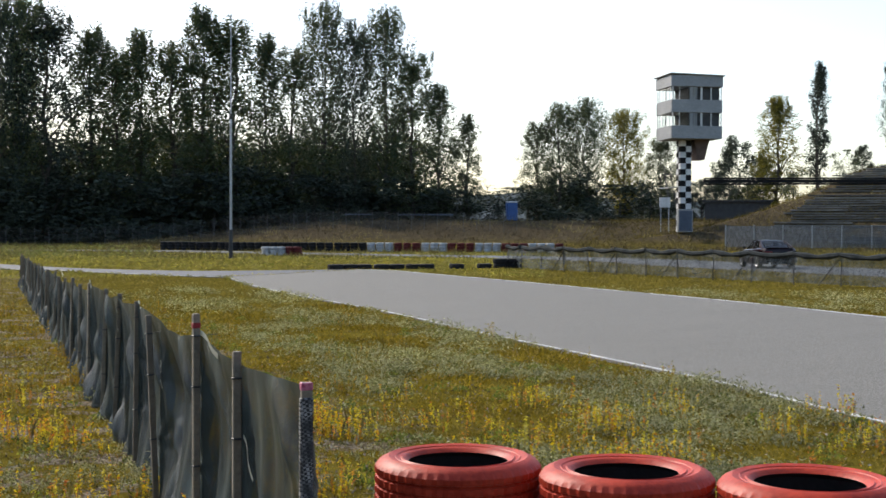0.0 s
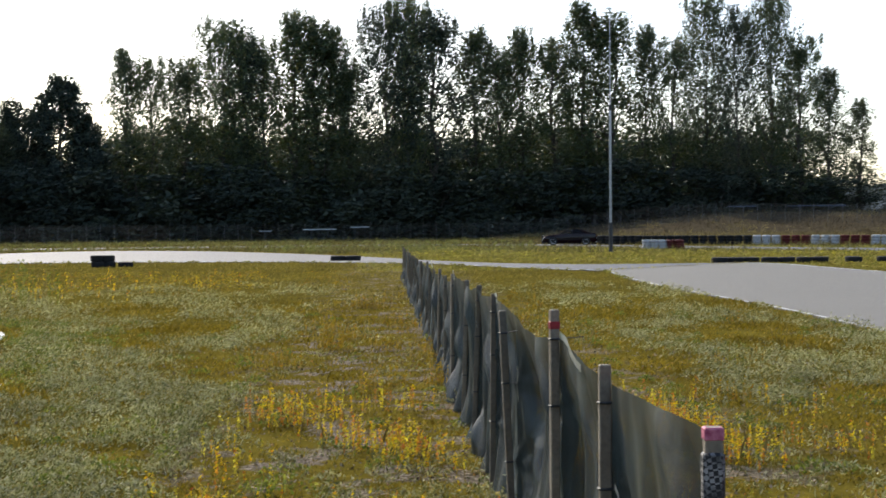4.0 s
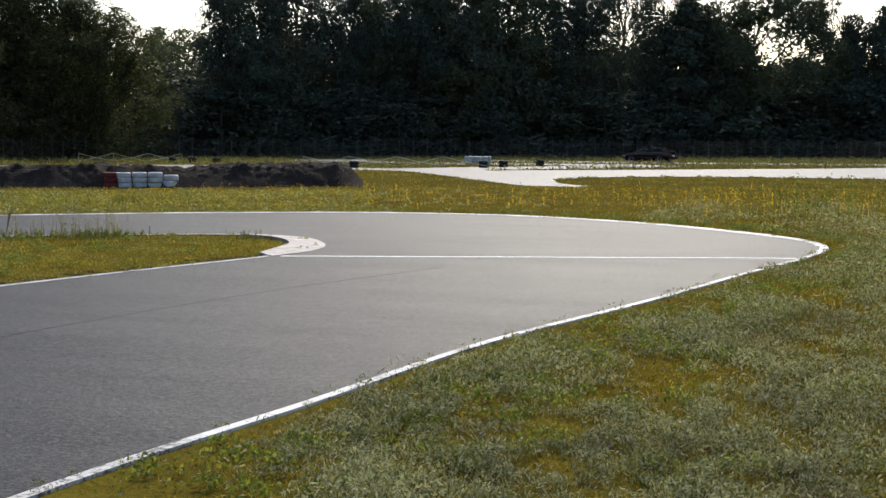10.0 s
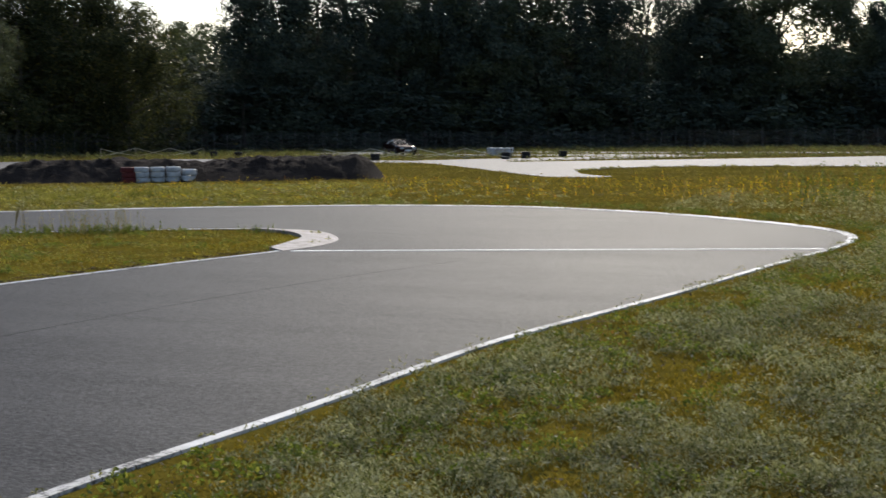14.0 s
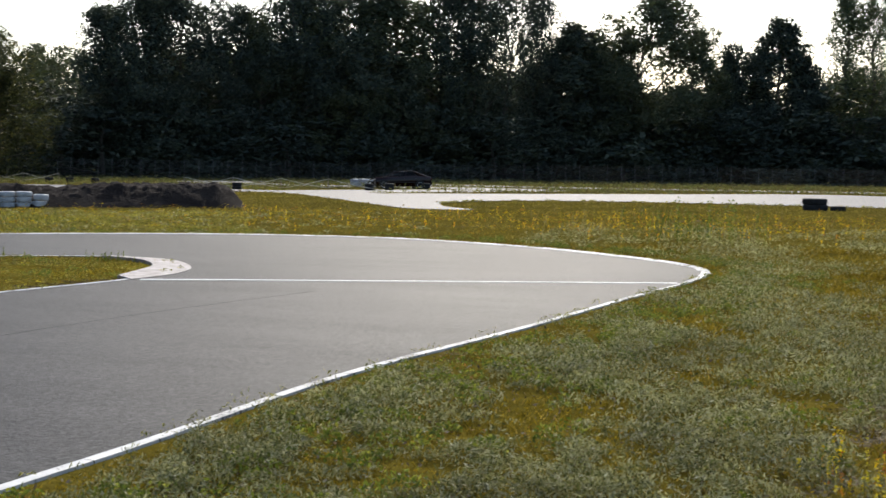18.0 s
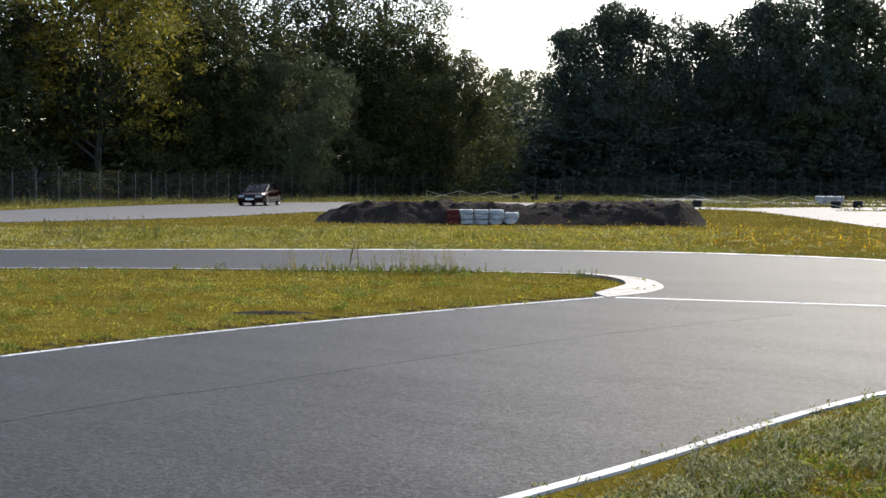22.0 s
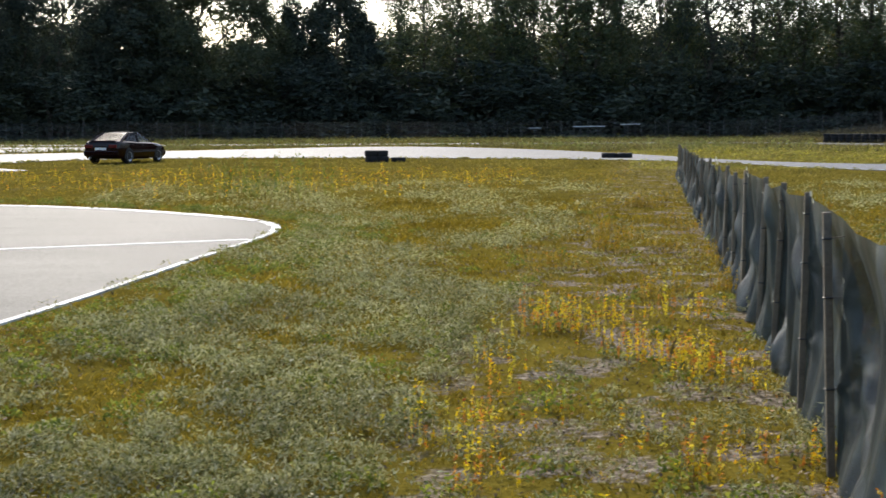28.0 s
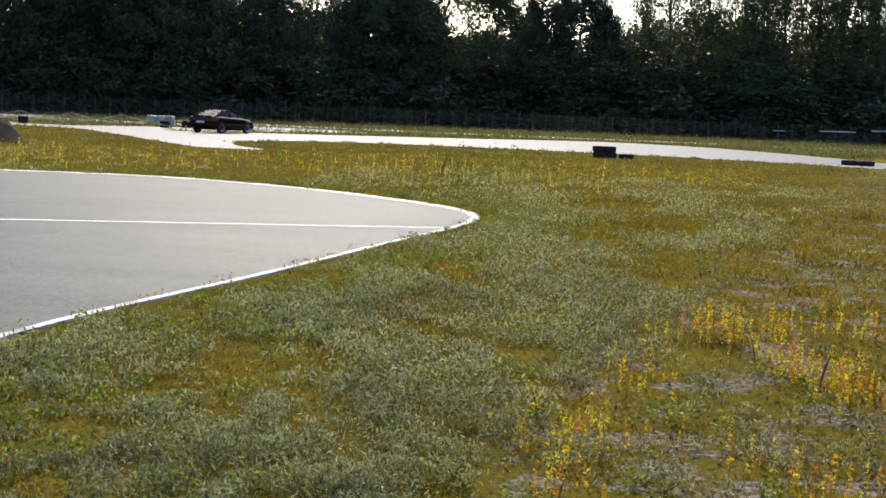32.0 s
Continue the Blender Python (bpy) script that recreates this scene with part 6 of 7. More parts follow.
    h = (0.14 + 0.28 * rng.random(len(p)) ** 2.5) * (1 + 0.5 * wave(p, 14, 9))
    v, f = spikes(rng, p, np.maximum(h, 0.06), np.full(len(p), 0.06), 0.6)
    stuff("far_grass", v, f, "grass_far", "rough grass in front of the perimeter fence", "grass")
    # pale seeding weeds along the perimeter fence
    p = scatter(rng, 10500, -64, 22, 74, 128, 1.6)
    p = p[free(p) & (wave(p, 9, 66) > -0.25)]
    v, f = leafy(rng, p, np.full(len(p), 0.3), 0.2 + 0.45 * rng.random(len(p)) ** 1.5, 0.07, 8)
    stuff("fence_weeds", v, f, "fenceweed", "grey-green weeds along the perimeter fence", "plant")
    # silver mugwort in wide soft patches
    p = scatter(rng, 68000, -36, 64, 3.0, 34, 0.9)
    p = p[free(p) & (p[:, 0] > -4.5)]
    p = p[free(p, 0.42)]
    w = sage_field(p)
    side = (p[:, 0] - 1.17) * 0.9656 - (p[:, 1] - 2.0) * 0.26
    near = (side > -1.9) & (side < 2.6)
    keep = (w + 0.2 * rng.normal(size=len(p)) > 0.02) & ~(near & (rng.random(len(p)) < 0.8)) & (wave(p, 0.7, 45) + 0.5 * wave(p, 0.25, 46) > -0.3)
    p, w = p[keep], w[keep]
    d = np.hypot(*p.T)
    tall = (0.025 + 0.13 * np.clip(w + 0.15, 0.05, 0.9) * (0.35 + 0.9 * rng.random(len(p)))) * (1 + 0.55 * wave(p, 0.7, 45))
    for lo, hi, leaf, per in ((0, 7, 0.0135, 56), (7, 13, 0.0170, 30), (13, 22, 0.021, 16), (22, 40, 0.028, 9)):
        k = (d >= lo) & (d < hi)
        v, f = leafy(rng, p[k], 0.05 + 0.07 * rng.random(k.sum()) + 0.003 * d[k], np.maximum(tall[k], 0.02) + 0.001 * d[k], leaf, per, 0.9, 0.27)
        stuff("mugwort_clumps", v, f, "sage", "low silvery grey-green mugwort clumps", "plant")
    # taller mounds of it
    p = scatter(rng, 1500, -34, 60, 3.6, 20, 1.1)
    p = p[free(p) & (sage_field(p) > 0.15) & (p[:, 0] > -4.5)]
    p = p[free(p, 0.35)]
    side = (p[:, 0] - 1.17) * 0.9656 - (p[:, 1] - 2.0) * 0.26
    p = p[(side < -1.6) | (side > 2.2)]
    v, f = leafy(rng, p, 0.10 + 0.14 * rng.random(len(p)), 0.09 + 0.13 * rng.random(len(p)), 0.0145, 90, 0.9, 0.3)
    stuff("mugwort_mounds", v, f, "sage", "taller silvery mounds of mugwort", "plant")
    # rosettes and green weeds, thicker along the asphalt edge
    k = rng.integers(30, len(OUTER) - 60, 560)
    e = OUTER[k] + rng.normal(0, 0.5, (560, 2)) + [0.7, 0.0]
    p = np.concatenate([e[free(e, 0.25)], scatter(rng, 430, -30, 60, 3.2, 22, 1.0), scatter(rng, 230, -64, -30, 10, 22, 1.0)])
    p = p[free(p)]
    v, f = leafy(rng, p, 0.07 + 0.14 * rng.random(len(p)), 0.04 + 0.10 * rng.random(len(p)), 0.0135, 90, 0.6, 0.5)
    stuff("green_weeds", v, f, "weed", "fresh green weeds and rosettes", "plant")
    # tufts creeping over the edges of the asphalt
    for edge, n, near, far in ((R_NEAR, 420, 4, 42), (R_FAR, 300, 10, 45), (X_NEAR, 360, 36, 62), (OUTER, 520, 3, 40), (INNER, 420, 4, 24)):
        k = rng.integers(0, len(edge) - 1, n)
        e = edge[k] + (edge[k + 1] - edge[k]) * rng.random((n, 1)) + rng.normal(0, 0.05, (n, 2))
        d = np.hypot(*e.T)
        e, d = e[(d > near) & (d < far)], d[(d > near) & (d < far)]
        e = e[wave(e, 1.6, 55) + 0.4 * wave(e, 0.5, 56) > 0.1]
        d = np.hypot(*e.T)
        v, f = leafy(rng, e, 0.02 + 0.05 * rng.random(len(e)) + 0.001 * d, 0.015 + 0.05 * rng.random(len(e)) ** 2 + 0.001 * d, 0.008 + 0.0006 * d, 16, 1.1, 0.25)
        stuff("edge_tufts", v, f, "grass_green", "grass tufts creeping over the asphalt edge", "grass")
    # small tufts between the mugwort
    p = scatter(rng, 12000, -34, 62, 3.0, 24, 0.9)
    p = p[free(p)]
    p = p[free(p, 0.2) & (wave(p, 0.5, 91) > -0.2)]
    v, f = leafy(rng, p, 0.03 + 0.05 * rng.random(len(p)), 0.012 + 0.04 * rng.random(len(p)) ** 2, 0.012, 7, 0.5, 0.35)
    stuff("turf_tufts", v, f, "grass", "small olive tufts between the mugwort", "grass")
    # yellow flowering weeds, thick along the fence
    s = rng.random(4600) ** 1.2 * 30
    side = np.where(rng.random(4600) < 0.55, 1.05 + rng.normal(0, 0.8, 4600), -0.95 + rng.normal(0, 0.55, 4600))
    base = np.stack([1.17 + 0.26 * s + 0.9656 * side, 2.0 + 0.9656 * s - 0.26 * side], 1)
    p = np.concatenate([base, scatter(rng, 2400, 6, 60, 3.5, 34, 0.9), scatter(rng, 1500, 24, 60, 3.2, 10, 1.2)])
    p = p[free(p)]
    w = wave(p, 1.8, 31) + 0.5 * wave(p, 0.6, 32)
    d = np.hypot(*p.T)
    side = (p[:, 0] - 1.17) * 0.9656 - (p[:, 1] - 2.0) * 0.26
    p = p[(w > 0.36 + 0.04 * d) & ~((side < -2.0) & (rng.random(len(p)) < 0.72))]
    p = np.repeat(p, 4, axis=0) + rng.normal(0, 0.09, (4 * len(p), 2))
    d = np.hypot(*p.T)
    p, d = p[d > 2.4], d[d > 2.4]
    pick = rng.random(len(p)) + 0.22 * wave(p, 1.1, 35)
    for name, low, high, far, material, label in (("yellow_weeds", 0.42, 9.0, False, "yellow", "yellow autumn weeds on thin stalks"),
                                                  ("orange_weeds", 0.26, 0.42, False, "orange", "orange-red autumn weeds on thin stalks"),
                                                  ("lime_weeds", -9.0, 0.26, False, "limeherb", "yellow-green weeds on thin stalks"),
                                                  ("fading_weeds", -9.0, 9.0, True, "yellow_dull", "dull orange-brown weeds further off")):
        k = (pick > low) & (pick <= high) & ((d > 11) == far)
        stalks(rng, p[k], 0.05, 0.27, 22, 0.0088, material, name, label)
    # grit, dead leaves and twigs on the bare sand by the fence
    s = rng.random(15000) ** 1.5 * 20
    side = rng.normal(0, 1.5, 15000)
    p = np.stack([1.17 + 0.26 * s + 0.9656 * side, 2.0 + 0.9656 * s - 0.26 * side], 1)
    p = p[free(p) & (np.hypot(*p.T) > 2.4)]
    v, f = leaf_quads(rng, np.c_[p, 0.004 + 0.012 * rng.random(len(p))], 0.005 + 0.012 * rng.random(len(p)) ** 2, 0.0, 0.6)
    stuff("sand_litter", v, f, "litter", "grit, dead leaves and twigs on bare sand", "litter")
    # fallen leaves and grit over the whole near meadow; dark ones paint shaded gaps
    p = scatter(rng, 20000, -36, 62, 2.8, 16, 1.1)
    p = p[free(p) & (wave(p, 0.8, 93) > -0.5)]
    d = np.hypot(*p.T)
    v, f = leaf_quads(rng, np.c_[p, 0.012 + 0.03 * rng.random(len(p))], (0.006 + 0.012 * rng.random(len(p)) ** 2) * (0.7 + 0.05 * d), 0.0, 0.5)
    stuff("leaf_litter", v, f, "litter", "fallen leaves and grit in the turf, dark ones painting shaded gaps", "litter")
    # tall weeds before the cross track and on the island
    p = np.concatenate([scatter(rng, 90, -24, 10, 29, 42, 1.0), scatter(rng, 40, -9, 4, 26, 33, 1.0)])
    p = p[free(p)]
    stalks(rng, p, 0.1, 0.42, 14, 0.011, "yellow", "tall_yellow_weeds", "belt of tall yellowing weeds before the cross track")
    q = scatter(rng, 2600, -24, 14, 28.5, 44, 1.0)
    q = q[free(q) & (wave(q, 3.0, 81) > -0.2)]
    v, f = leafy(rng, q, 0.1 + 0.15 * rng.random(len(q)), 0.05 + 0.16 * rng.random(len(q)), 0.02, 9, 1.0, 0.3)
    stuff("yellowing_herbs", v, f, "yellow_dull", "low yellowing herbs before the cross track", "plant")
    q = scatter(rng, 1700, -34, 10, 31, 44, 1.0)
    q = q[free(q) & (wave(q, 2.4, 83) + 0.6 * wave(q, 0.7, 84) > 0.15)]
    v, f = leafy(rng, q, 0.09 + 0.12 * rng.random(len(q)), 0.1 + 0.2 * rng.random(len(q)), 0.019, 9, 0.4, 0.45)
    stuff("yellow_herb_belt", v, f, "yellow", "belt of yellow and orange autumn herbs before the cross track", "plant")
    p = p[::2] + 0.2
    stalks(rng, p[free(p)], 0.2, 0.55, 10, 0.014, "dry", "tall_dry_weeds", "tall dry weed stalks before the cross track")
    q = np.array([(-14.0, 16.2), (-13.5, 16.5), (-13.1, 16.75), (-12.7, 17.0), (-12.4, 17.2), (-12.1, 17.4), (-11.9, 17.5), (-11.75, 17.6)])
    p = np.repeat(q, 7, axis=0) + rng.normal(0, 0.16, (56, 2))
    stalks(rng, p[free(p)], 0.2, 0.66, 26, 0.006, "dry", "island_weeds", "thin brown weed stalks on the grass island")
    p = np.repeat(q[4:], 5, axis=0) + rng.normal(0, 0.2, (20, 2))
    stalks(rng, p[free(p)], 0.25, 0.72, 30, 0.007, "fenceweed", "island_green_weeds", "thin green weeds on the grass island")
    p = np.concatenate([np.repeat(q, 40, axis=0) + rng.normal(0, 0.3, (320, 2)), np.array([(-9.6, 17.9), (-9.5, 18.0), (-15.2, 15.7)]).repeat(12, axis=0) + rng.normal(0, 0.1, (36, 2))])
    stalks(rng, p[free(p)], 0.05, 0.17, 16, 0.009, "weed", "island_herbs", "low herbs at the island's rim")
    p = np.array(polar(-1.6, 27.5)) + rng.normal(0, 1, (44, 2)) * [0.75, 1.2]
    stalks(rng, p[free(p)], 0.4, 0.9, 26, 0.016, "weed", "tall_green_weeds", "clump of tall green weeds in the meadow")
    p = scatter(rng, 500, -50, -28, 33, 37.5, 1.0)
    v, f = blades(rng, np.repeat(p[free(p)], 8, axis=0) + rng.normal(0, 0.12, (8 * int(free(p).sum()), 2)), 0.06 + 0.12 * rng.random(8 * int(free(p).sum())), np.full(8 * int(free(p).sum()), 0.02), 0.8)
    stuff("heap_grass", v, f, "grass_green", "rough grass in front of the soil heap", "grass")


def stalks(rng, pos, h0, h1, leaves, leaf, material, name, label):
    """Thin stems with leaves or flowers up their length, in one mesh."""
    n = len(pos)
    h = h0 + (h1 - h0) * rng.random(n)
    d = np.hypot(*pos.T)
    stem_v, stem_f = blades(rng, pos, h, 0.002 + 0.0004 * d, 0.25)
    c = np.repeat(np.c_[pos, np.zeros(n)], leaves, axis=0)
    m = n * leaves
    u = 0.25 + 0.8 * rng.random(m)
    hh = np.repeat(h, leaves)
    c[:, 2] = u * hh
    c[:, :2] += rng.normal(0, 1, (m, 2)) * (0.045 * hh * (1.1 - 0.6 * u))[:, None]
    lv, lf = leaf_quads(rng, c, leaf * (0.6 + 0.8 * rng.random(m)) * (1 + 0.03 * np.repeat(d, leaves)))
    stuff(name, lv, lf, material, label, "weeds")
    stuff(name + "_stems", stem_v, stem_f, "weed" if material == "weed" else "dry", "thin stems of " + label.split(" ", 1)[-1], "weeds")


meadow()
stand()


# ---------------------------------------------------------------- the car
def car_paint():
    m, nt, b = nodes_of("dark_wine_car_paint")
    n = noise_node(nt, 3.0)
    nt.links.new(ramp(nt, n.outputs[0], [(0.3, (0.007, 0.0007, 0.0014)), (0.7, (0.010, 0.001, 0.002))]), b.inputs["Base Color"])
    b.inputs["Roughness"].default_value = 0.35
    b.inputs["Specular IOR Level"].default_value = 0.0
    b.inputs["Coat Weight"].default_value = 0.5
    b.inputs["Coat IOR"].default_value = 1.5
    b.inputs["Coat Roughness"].default_value = 0.13
    return m


def plain(name, colour, rough, metal=0.0):
    m, nt, b = nodes_of(name)
    n = noise_node(nt, 9.0)
    nt.links.new(ramp(nt, n.outputs[0], [(0.3, tuple(v * 0.85 for v in colour)), (0.7, colour)]), b.inputs["Base Color"])
    b.inputs["Roughness"].default_value = rough
    b.inputs["Metallic"].default_value = metal
    return m


MAT["paint"] = car_paint()


def car_glass(name, colour):
    """Thin tinted glass that one can see through, with a sheen."""
    m, nt, b = nodes_of(name)
    b.inputs["Base Color"].default_value = (0.02, 0.021, 0.022, 1)
    b.inputs["Roughness"].default_value = 0.04
    see = nt.nodes.new("ShaderNodeBsdfTransparent")
    see.inputs[0].default_value = (*colour, 1)
    ms = nt.nodes.new("ShaderNodeMixShader")
    ms.inputs[0].default_value = 0.6
    nt.links.new(b.outputs[0], ms.inputs[1])
    nt.links.new(see.outputs[0], ms.inputs[2])
    nt.links.new(ms.outputs[0], nt.nodes["Material Output"].inputs[0])
    return m


MAT["car_glass"] = car_glass("tinted_car_glass", (0.9, 0.94, 0.95))
MAT["side_glass"] = car_glass("front_side_glass", (0.92, 0.94, 0.94))
MAT["dark_glass"] = car_glass("dark_side_glass", (0.3, 0.3, 0.31))
MAT["chrome"] = plain("alloy_wheel_metal", (0.5, 0.5, 0.52), 0.3, 0.9)
MAT["lamp_clear"] = plain("clear_lamp_glass", (0.6, 0.62, 0.65), 0.12, 0.4)
MAT["lamp_red"] = plain("red_lamp_glass", (0.10, 0.008, 0.008), 0.2)
MAT["trim"] = plain("black_plastic_trim", (0.008, 0.008, 0.008), 0.8)
MAT["plate"] = plain("white_plate", (0.7, 0.7, 0.68), 0.5)


def car_body_mesh():
    """Lower body lofted along y (front at +y), 4.43 m long."""
    # y, half width, sill z, waist z, hood/top z
    st = [(-2.20, 0.62, 0.42, 0.66, 0.80), (-2.16, 0.74, 0.32, 0.68, 0.93), (-2.0, 0.81, 0.24, 0.70, 0.985), (-1.6, 0.84, 0.22, 0.70, 1.0), (-1.05, 0.85, 0.20, 0.70, 0.985), (0.0, 0.85, 0.19, 0.70, 0.945),
          (0.85, 0.85, 0.19, 0.70, 0.91), (1.35, 0.84, 0.20, 0.68, 0.87), (1.85, 0.82, 0.22, 0.64, 0.80), (2.08, 0.78, 0.24, 0.58, 0.72), (2.20, 0.68, 0.28, 0.52, 0.64), (2.23, 0.55, 0.34, 0.48, 0.58)]
    bm = bmesh.new()
    rings = []
    for y, w, s, m, t in st:
        prof = [(-w * 0.92, s), (-w, s + 0.10), (-w * 1.005, m), (-w * 0.965, t - 0.07), (-w * 0.86, t), (-w * 0.4, t + 0.022), (0, t + 0.03),
                (w * 0.4, t + 0.022), (w * 0.86, t), (w * 0.965, t - 0.07), (w * 1.005, m), (w, s + 0.10), (w * 0.92, s)]
        rings.append([bm.verts.new((x, y, z)) for x, z in prof])
    for a, b in zip(rings, rings[1:]):
        for i in range(len(a) - 1):
            bm.faces.new((a[i], a[i + 1], b[i + 1], b[i]))
        bm.faces.new((a[-1], a[0], b[0], b[-1]))
    bm.faces.new(rings[0])
    bm.faces.new(rings[-1][::-1])
    return bm


def car():
    ob = empty("saloon_car", pose(45, 38, 0.03), "dark wine-red four-door saloon drifting round the track", "car")
    body = part("body", car_body_mesh(), MAT["paint"], ob, smooth=True)
    # cabin: pillars and a domed roof
    gl = [(-1.76, 0.985, 0.70), (-0.84, 1.345, 0.56), (-0.35, 1.375, 0.56), (0.13, 1.35, 0.56), (1.02, 0.905, 0.69)]
    bm = bmesh.new()
    rows = []
    for k in range(13):
        y = -0.95 + 1.16 * k / 12
        z = 1.392 - 0.085 * ((y + 0.36) / 0.58) ** 2
        w = 0.575 - 0.02 * abs(y + 0.3)
        rows.append([bm.verts.new((w * q, y, z - 0.045 * abs(q) ** 3)) for q in (-1, -0.9, -0.6, -0.2, 0.2, 0.6, 0.9, 1)])
    for a, b in zip(rows, rows[1:]):
        for i in range(7):
            bm.faces.new((a[i], a[i + 1], b[i + 1], b[i]))
    bmesh.ops.solidify(bm, geom=list(bm.faces), thickness=0.03)
    part("roof", bm, MAT["paint"], ob, smooth=True)
    for s in (-1, 1):
        for (y0, z0, w0), (y1, z1, w1), th in ((gl[0], gl[1], 0.07), (gl[4], gl[3], 0.045), ((-0.28, 0.95, 0.735), (-0.28, 1.36, 0.565), 0.05), ((-1.40, 0.965, 0.72), (-0.86, 1.34, 0.56), 0.05)):
            bm = bmesh.new()
            tube(bm, (s * w0, y0, z0 - 0.03), (s * w1, y1, z1), th, th * 0.8, 6)
            part("pillar", bm, MAT["paint"], ob)

    def pane(name, pts, label, glass="car_glass"):
        bm = bmesh.new()
        f = bm.faces.new([bm.verts.new(p) for p in pts])
        bmesh.ops.solidify(bm, geom=[f], thickness=0.008)
        part(name, bm, MAT[glass], ob, label)
    pane("windscreen", [(-0.66, 0.99, 0.92), (0.66, 0.99, 0.92), (0.53, 0.15, 1.36), (-0.53, 0.15, 1.36)], "sloping windscreen")
    pane("rear_window", [(-0.67, -1.74, 0.995), (0.67, -1.74, 0.995), (0.53, -0.86, 1.345), (-0.53, -0.86, 1.345)], "rear window reflecting the sky")
    for s in (-1, 1):
        pane("side_window", [(s * 0.735, 0.90, 0.93), (s * 0.735, -0.26, 0.95), (s * 0.572, -0.26, 1.36), (s * 0.565, 0.12, 1.345)], "clear front side window", "side_glass")
        pane("side_window", [(s * 0.735, -0.30, 0.95), (s * 0.725, -1.36, 0.97), (s * 0.572, -0.84, 1.335), (s * 0.572, -0.30, 1.36)], "dark tinted rear side window", "dark_glass")
    for x in (-0.36, 0.36):
        bm = bmesh.new()
        box(bm, 0.46, 0.14, 0.30, x, -0.18, 1.02, bevel=0.05, rx=-12)
        box(bm, 0.24, 0.08, 0.16, x, -0.24, 1.20, bevel=0.03)
        part("seat", bm, MAT["trim"], ob, "dark front seat with headrest")
    # wheels
    bm = bmesh.new()
    lathe(bm, tyre_profile(0.315, 0.21, 0.20), 28)
    bmesh.ops.rotate(bm, matrix=Matrix.Rotation(radians(90), 3, 'Y'), verts=bm.verts)
    tyre = finish(bm, "tyre", MAT["tyre"], True)
    bm = bmesh.new()
    lathe(bm, [(0.178, 0.075), (0.205, 0.095), (0.214, 0.095), (0.214, -0.09), (0.19, -0.09), (0.178, -0.02)], 28)
    for k in range(10):
        a = 2 * math.pi * k / 10
        box(bm, 0.17, 0.026, 0.022, 0.105 * math.cos(a), 0.105 * math.sin(a), 0.062, math.degrees(a))
    tube(bm, (0, 0, 0.04), (0, 0, 0.08), 0.045, n=10)
    bmesh.ops.rotate(bm, matrix=Matrix.Rotation(radians(90), 3, 'Y'), verts=bm.verts)
    rim = finish(bm, "rim", MAT["chrome"])
    bm = bmesh.new()
    tube(bm, (-0.02, 0, 0), (0.02, 0, 0), 0.186, n=20)
    drum = finish(bm, "brake_disc", MAT["trim"])
    # a black disc on the body side paints the shade of the arch
    bm = bmesh.new()
    tube(bm, (-0.06, 0, 0), (0.012, 0, 0), 0.365, n=28)
    for v in bm.verts:
        v.co.z = max(v.co.z, -0.13)
    well = finish(bm, "wheel_well", MAT["trim"])
    for s in (-1, 1):
        for y in (-1.33, 1.37):
            w = new("wheel")
            w.empty_display_size = 0.1
            w.parent = ob
            w.matrix_basis = pose(s * 0.77, y, 0.315, 0, 0, 0 if s > 0 else 180)
            part("tyre", tyre, None, w)
            part("rim", rim, None, w, "pale spoked alloy rim")
            part("brake_disc", drum, None, w)
            part("wheel_well", well, None, ob, "black disc in place of the shaded wheel well", m=pose(s * 0.845, y, 0.33, 0, 0, 0 if s > 0 else 180))
    # bumpers, lamps, mirrors, trims, spoiler, plates
    def bit(name, mt, sx, sy, sz, x, y, z, label="", bevel=0.015, **k):
        bm = bmesh.new()
        box(bm, sx, sy, sz, x, y, z, bevel=bevel, **k)
        part(name, bm, MAT[mt], ob, label)
    bit("front_bumper", "paint", 1.56, 0.16, 0.22, 0, 2.16, 0.42, bevel=0.05)
    bit("rear_bumper", "paint", 1.58, 0.14, 0.24, 0, -2.17, 0.47, bevel=0.05)
    bit("grille", "trim", 0.66, 0.05, 0.11, 0, 2.235, 0.585)
    for s in (-1, 1):
        bit("headlight", "lamp_clear", 0.36, 0.06, 0.13, s * 0.53, 2.20, 0.60, "clear headlight", rz=-s * 10)
        bit("tail_light", "lamp_red", 0.38, 0.05, 0.15, s * 0.55, -2.19, 0.77, "red tail light")
        bit("mirror", "trim", 0.16, 0.10, 0.11, s * 0.90, 0.72, 1.0, bevel=0.03)
        bit("side_trim", "trim", 0.02, 2.0, 0.05, s * 0.862, 0.02, 0.52, bevel=0.005)
        bit("door_handle", "trim", 0.03, 0.16, 0.03, s * 0.86, -0.12, 0.80, bevel=0.008)
        bit("door_handle", "trim", 0.03, 0.16, 0.03, s * 0.86, -1.0, 0.82, bevel=0.008)
    bit("boot_lip", "paint", 1.3, 0.14, 0.035, 0, -2.07, 1.005, bevel=0.012)
    bit("rear_plate", "plate", 0.52, 0.02, 0.11, 0, -2.225, 0.66, "white number plate", bevel=0.003)
    bit("front_plate", "plate", 0.52, 0.02, 0.11, 0, 2.25, 0.44, "white number plate", bevel=0.003)
    bit("exhaust", "chrome", 0.07, 0.14, 0.07, -0.5, -2.2, 0.27)
    # bring the whole to its compact length and low roof
    low = Matrix.Diagonal((0.96, 0.95, 0.925, 1))
    done = set()
    for p in ob.children_recursive:
        p.matrix_basis = Matrix.Translation(low @ p.matrix_basis.translation) @ p.matrix_basis.to_3x3().to_4x4()
        if p.data and p.data.name not in done:
            done.add(p.data.name)
            p.data.transform(low)
    return ob


saloon = car()

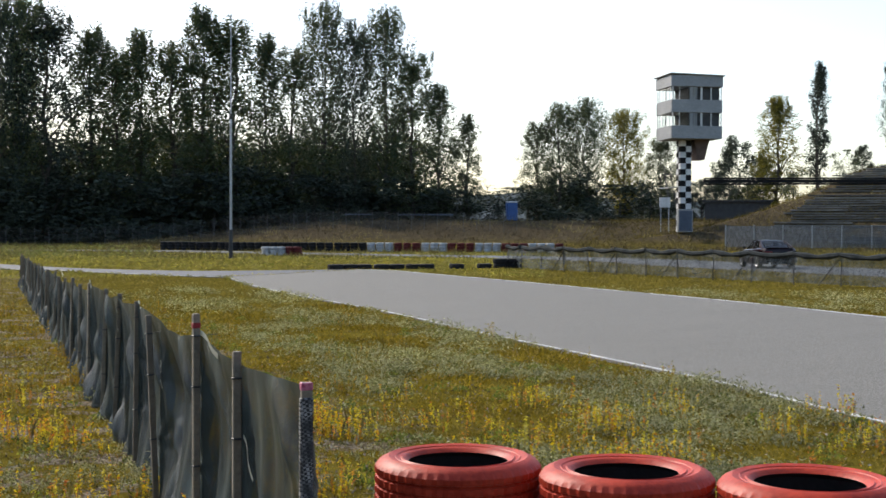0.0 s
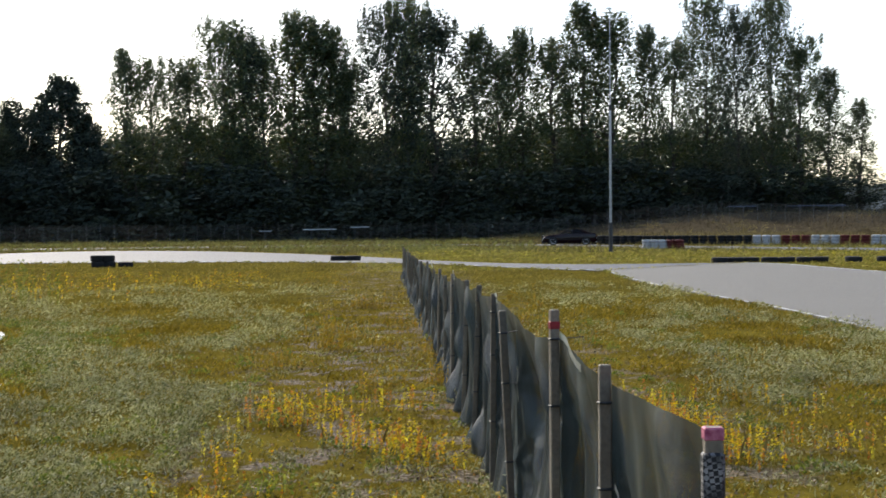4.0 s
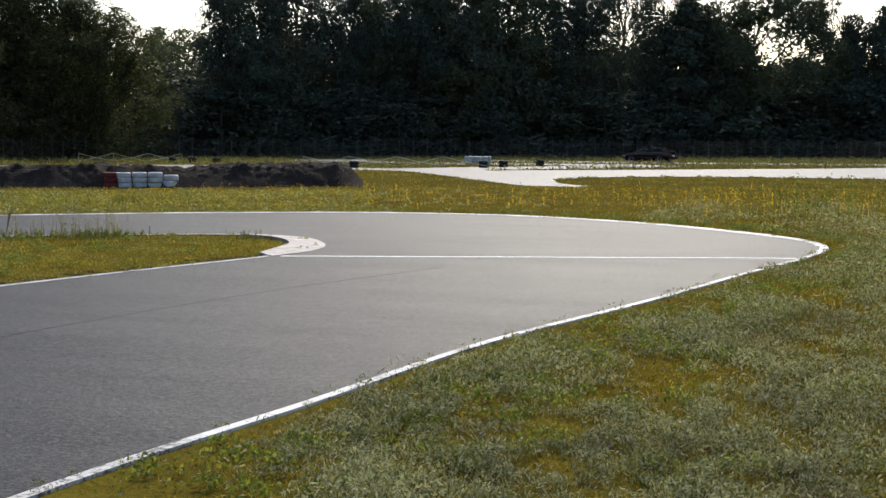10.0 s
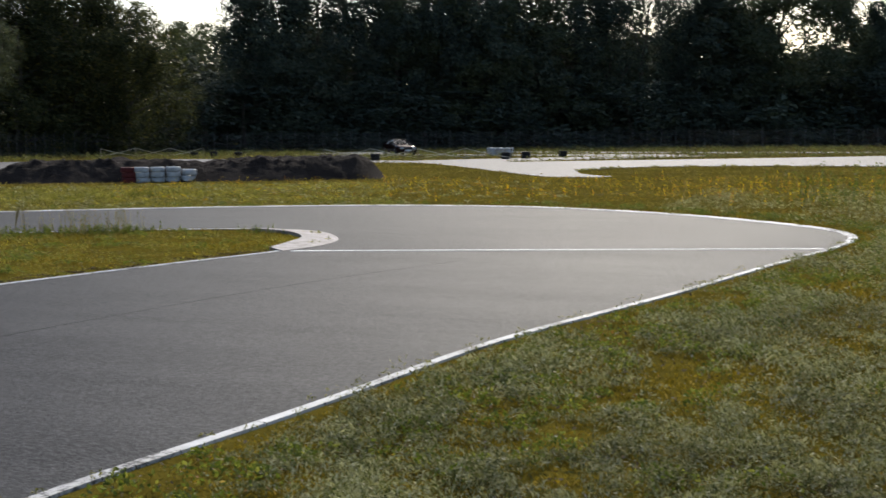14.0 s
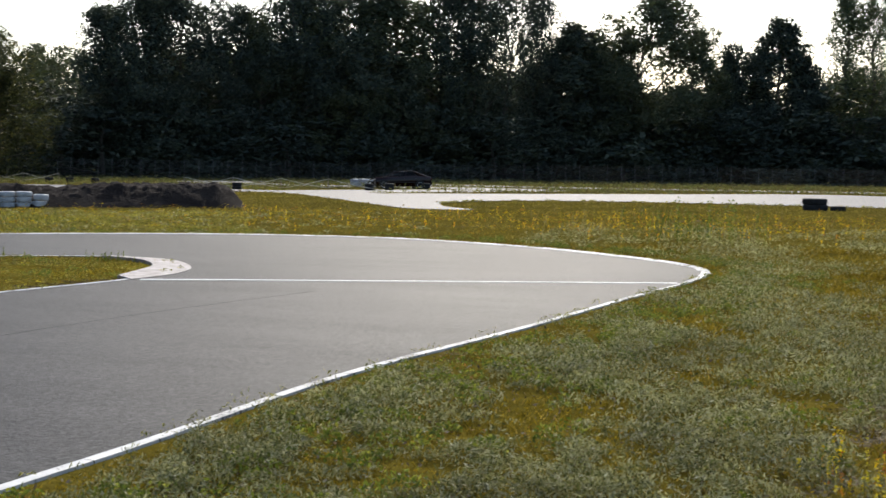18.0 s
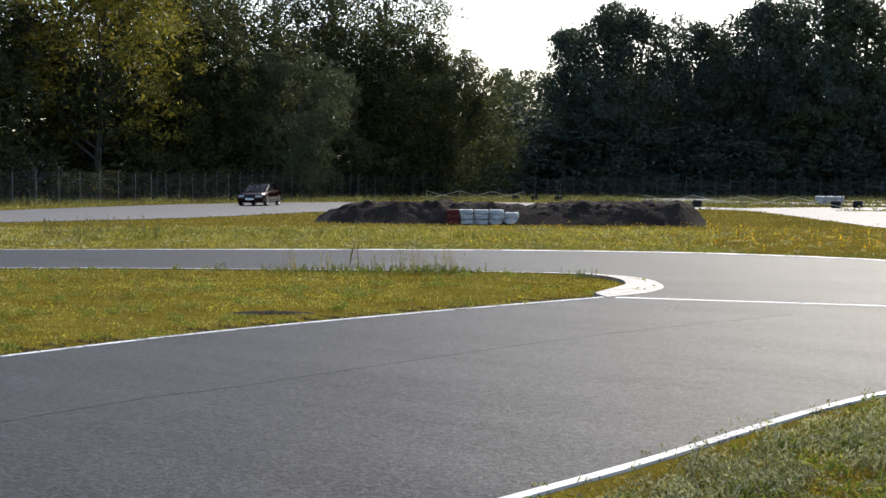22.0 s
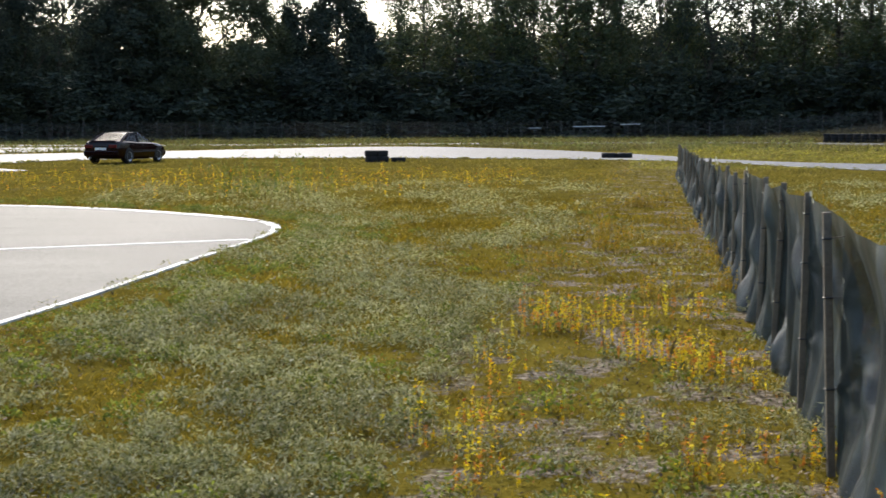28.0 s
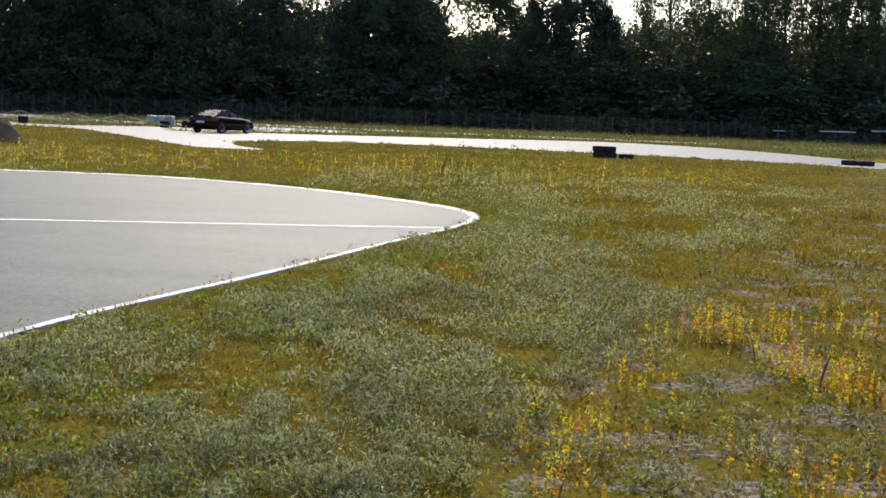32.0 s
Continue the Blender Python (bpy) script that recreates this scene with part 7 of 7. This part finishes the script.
# seconds, x, y, heading in degrees clockwise from +y
DRIVE = [
    (0.0, 45.0, 37.9, 33), (0.5, 47.6, 44.9, 32), (1.0, 49.6, 52.4, 30), (1.5, 49.3, 56.2, 25), (2.0, 46.9, 59.3, 8), (2.5, 44.6, 62.6, -28), (3.0, 43.4, 70.4, -46), (3.5, 42.2, 79.8, -58),
    (4.0, 40.4, 92.5, -66), (4.5, 36.4, 100.0, -70), (5.2, 26.5, 103.2, -80), (5.8, 18.0, 103.5, -86), (6.5, 9.1, 102.5, -80), (7.0, 4.7, 103.0, -28), (7.5, 1.6, 103.2, -18), (8.0, -1.1, 103.6, -15), (8.5, -3.6, 103.8, -15),
    (9.0, -7.0, 104.5, -12), (9.5, -11.7, 104.5, -50), (10.0, -17.2, 105.2, -72), (10.5, -23.4, 106.8, -82), (11.0, -31.2, 108.4, -88), (11.5, -36.8, 111.4, -112), (12.0, -42.4, 111.5, -156),
    (12.5, -44.4, 107.7, -186), (13.0, -43.4, 101.2, -202), (13.5, -40.6, 96.9, -208), (14.0, -37.6, 95.3, -221), (14.5, -32.8, 95.3, -230), (15.0, -26.9, 94.7, -244), (15.5, -22.7, 94.6, -250),
    (16.0, -18.4, 94.0, -240), (16.5, -17.0, 93.2, -205), (17.0, -18.2, 92.6, -165), (17.5, -20.6, 92.6, -136), (18.0, -23.6, 85.8, -118), (18.5, -26.8, 81.2, -112), (19.0, -31.4, 78.2, -112), (19.5, -37.0, 78.4, -117), (20.0, -43.5, 78.5, -123),
    (20.5, -47.6, 75.4, -143), (21.0, -50.9, 70.0, -183), (21.5, -51.9, 63.9, -199), (22.0, -50.9, 56.4, -206), (22.5, -51.8, 52.5, -208), (23.0, -52.9, 48.7, -212), (23.5, -51.6, 43.6, -209),
    (24.0, -49.5, 37.6, -203), (24.5, -43.2, 31.2, -214), (25.2, -36.5, 28.8, -245), (25.8, -30.0, 31.0, -280), (26.5, -22.1, 36.9, -299), (27.0, -15.9, 41.9, -306), (27.5, -11.9, 48.4, -322), (28.0, -7.7, 54.6, -340), (28.5, -6.4, 55.6, -360),
    (29.0, -7.0, 55.6, -374), (29.5, -10.4, 58.0, -380), (30.0, -15.2, 60.1, -390), (30.5, -18.6, 61.2, -388), (31.0, -19.8, 62.4, -378), (31.5, -19.4, 65.4, -356), (32.0, -17.6, 69.4, -342)]


def motions():
    walk(saloon, [(t, pose(x, y, 0.005, 0, 0, -h)) for t, x, y, h in DRIVE])


motions()
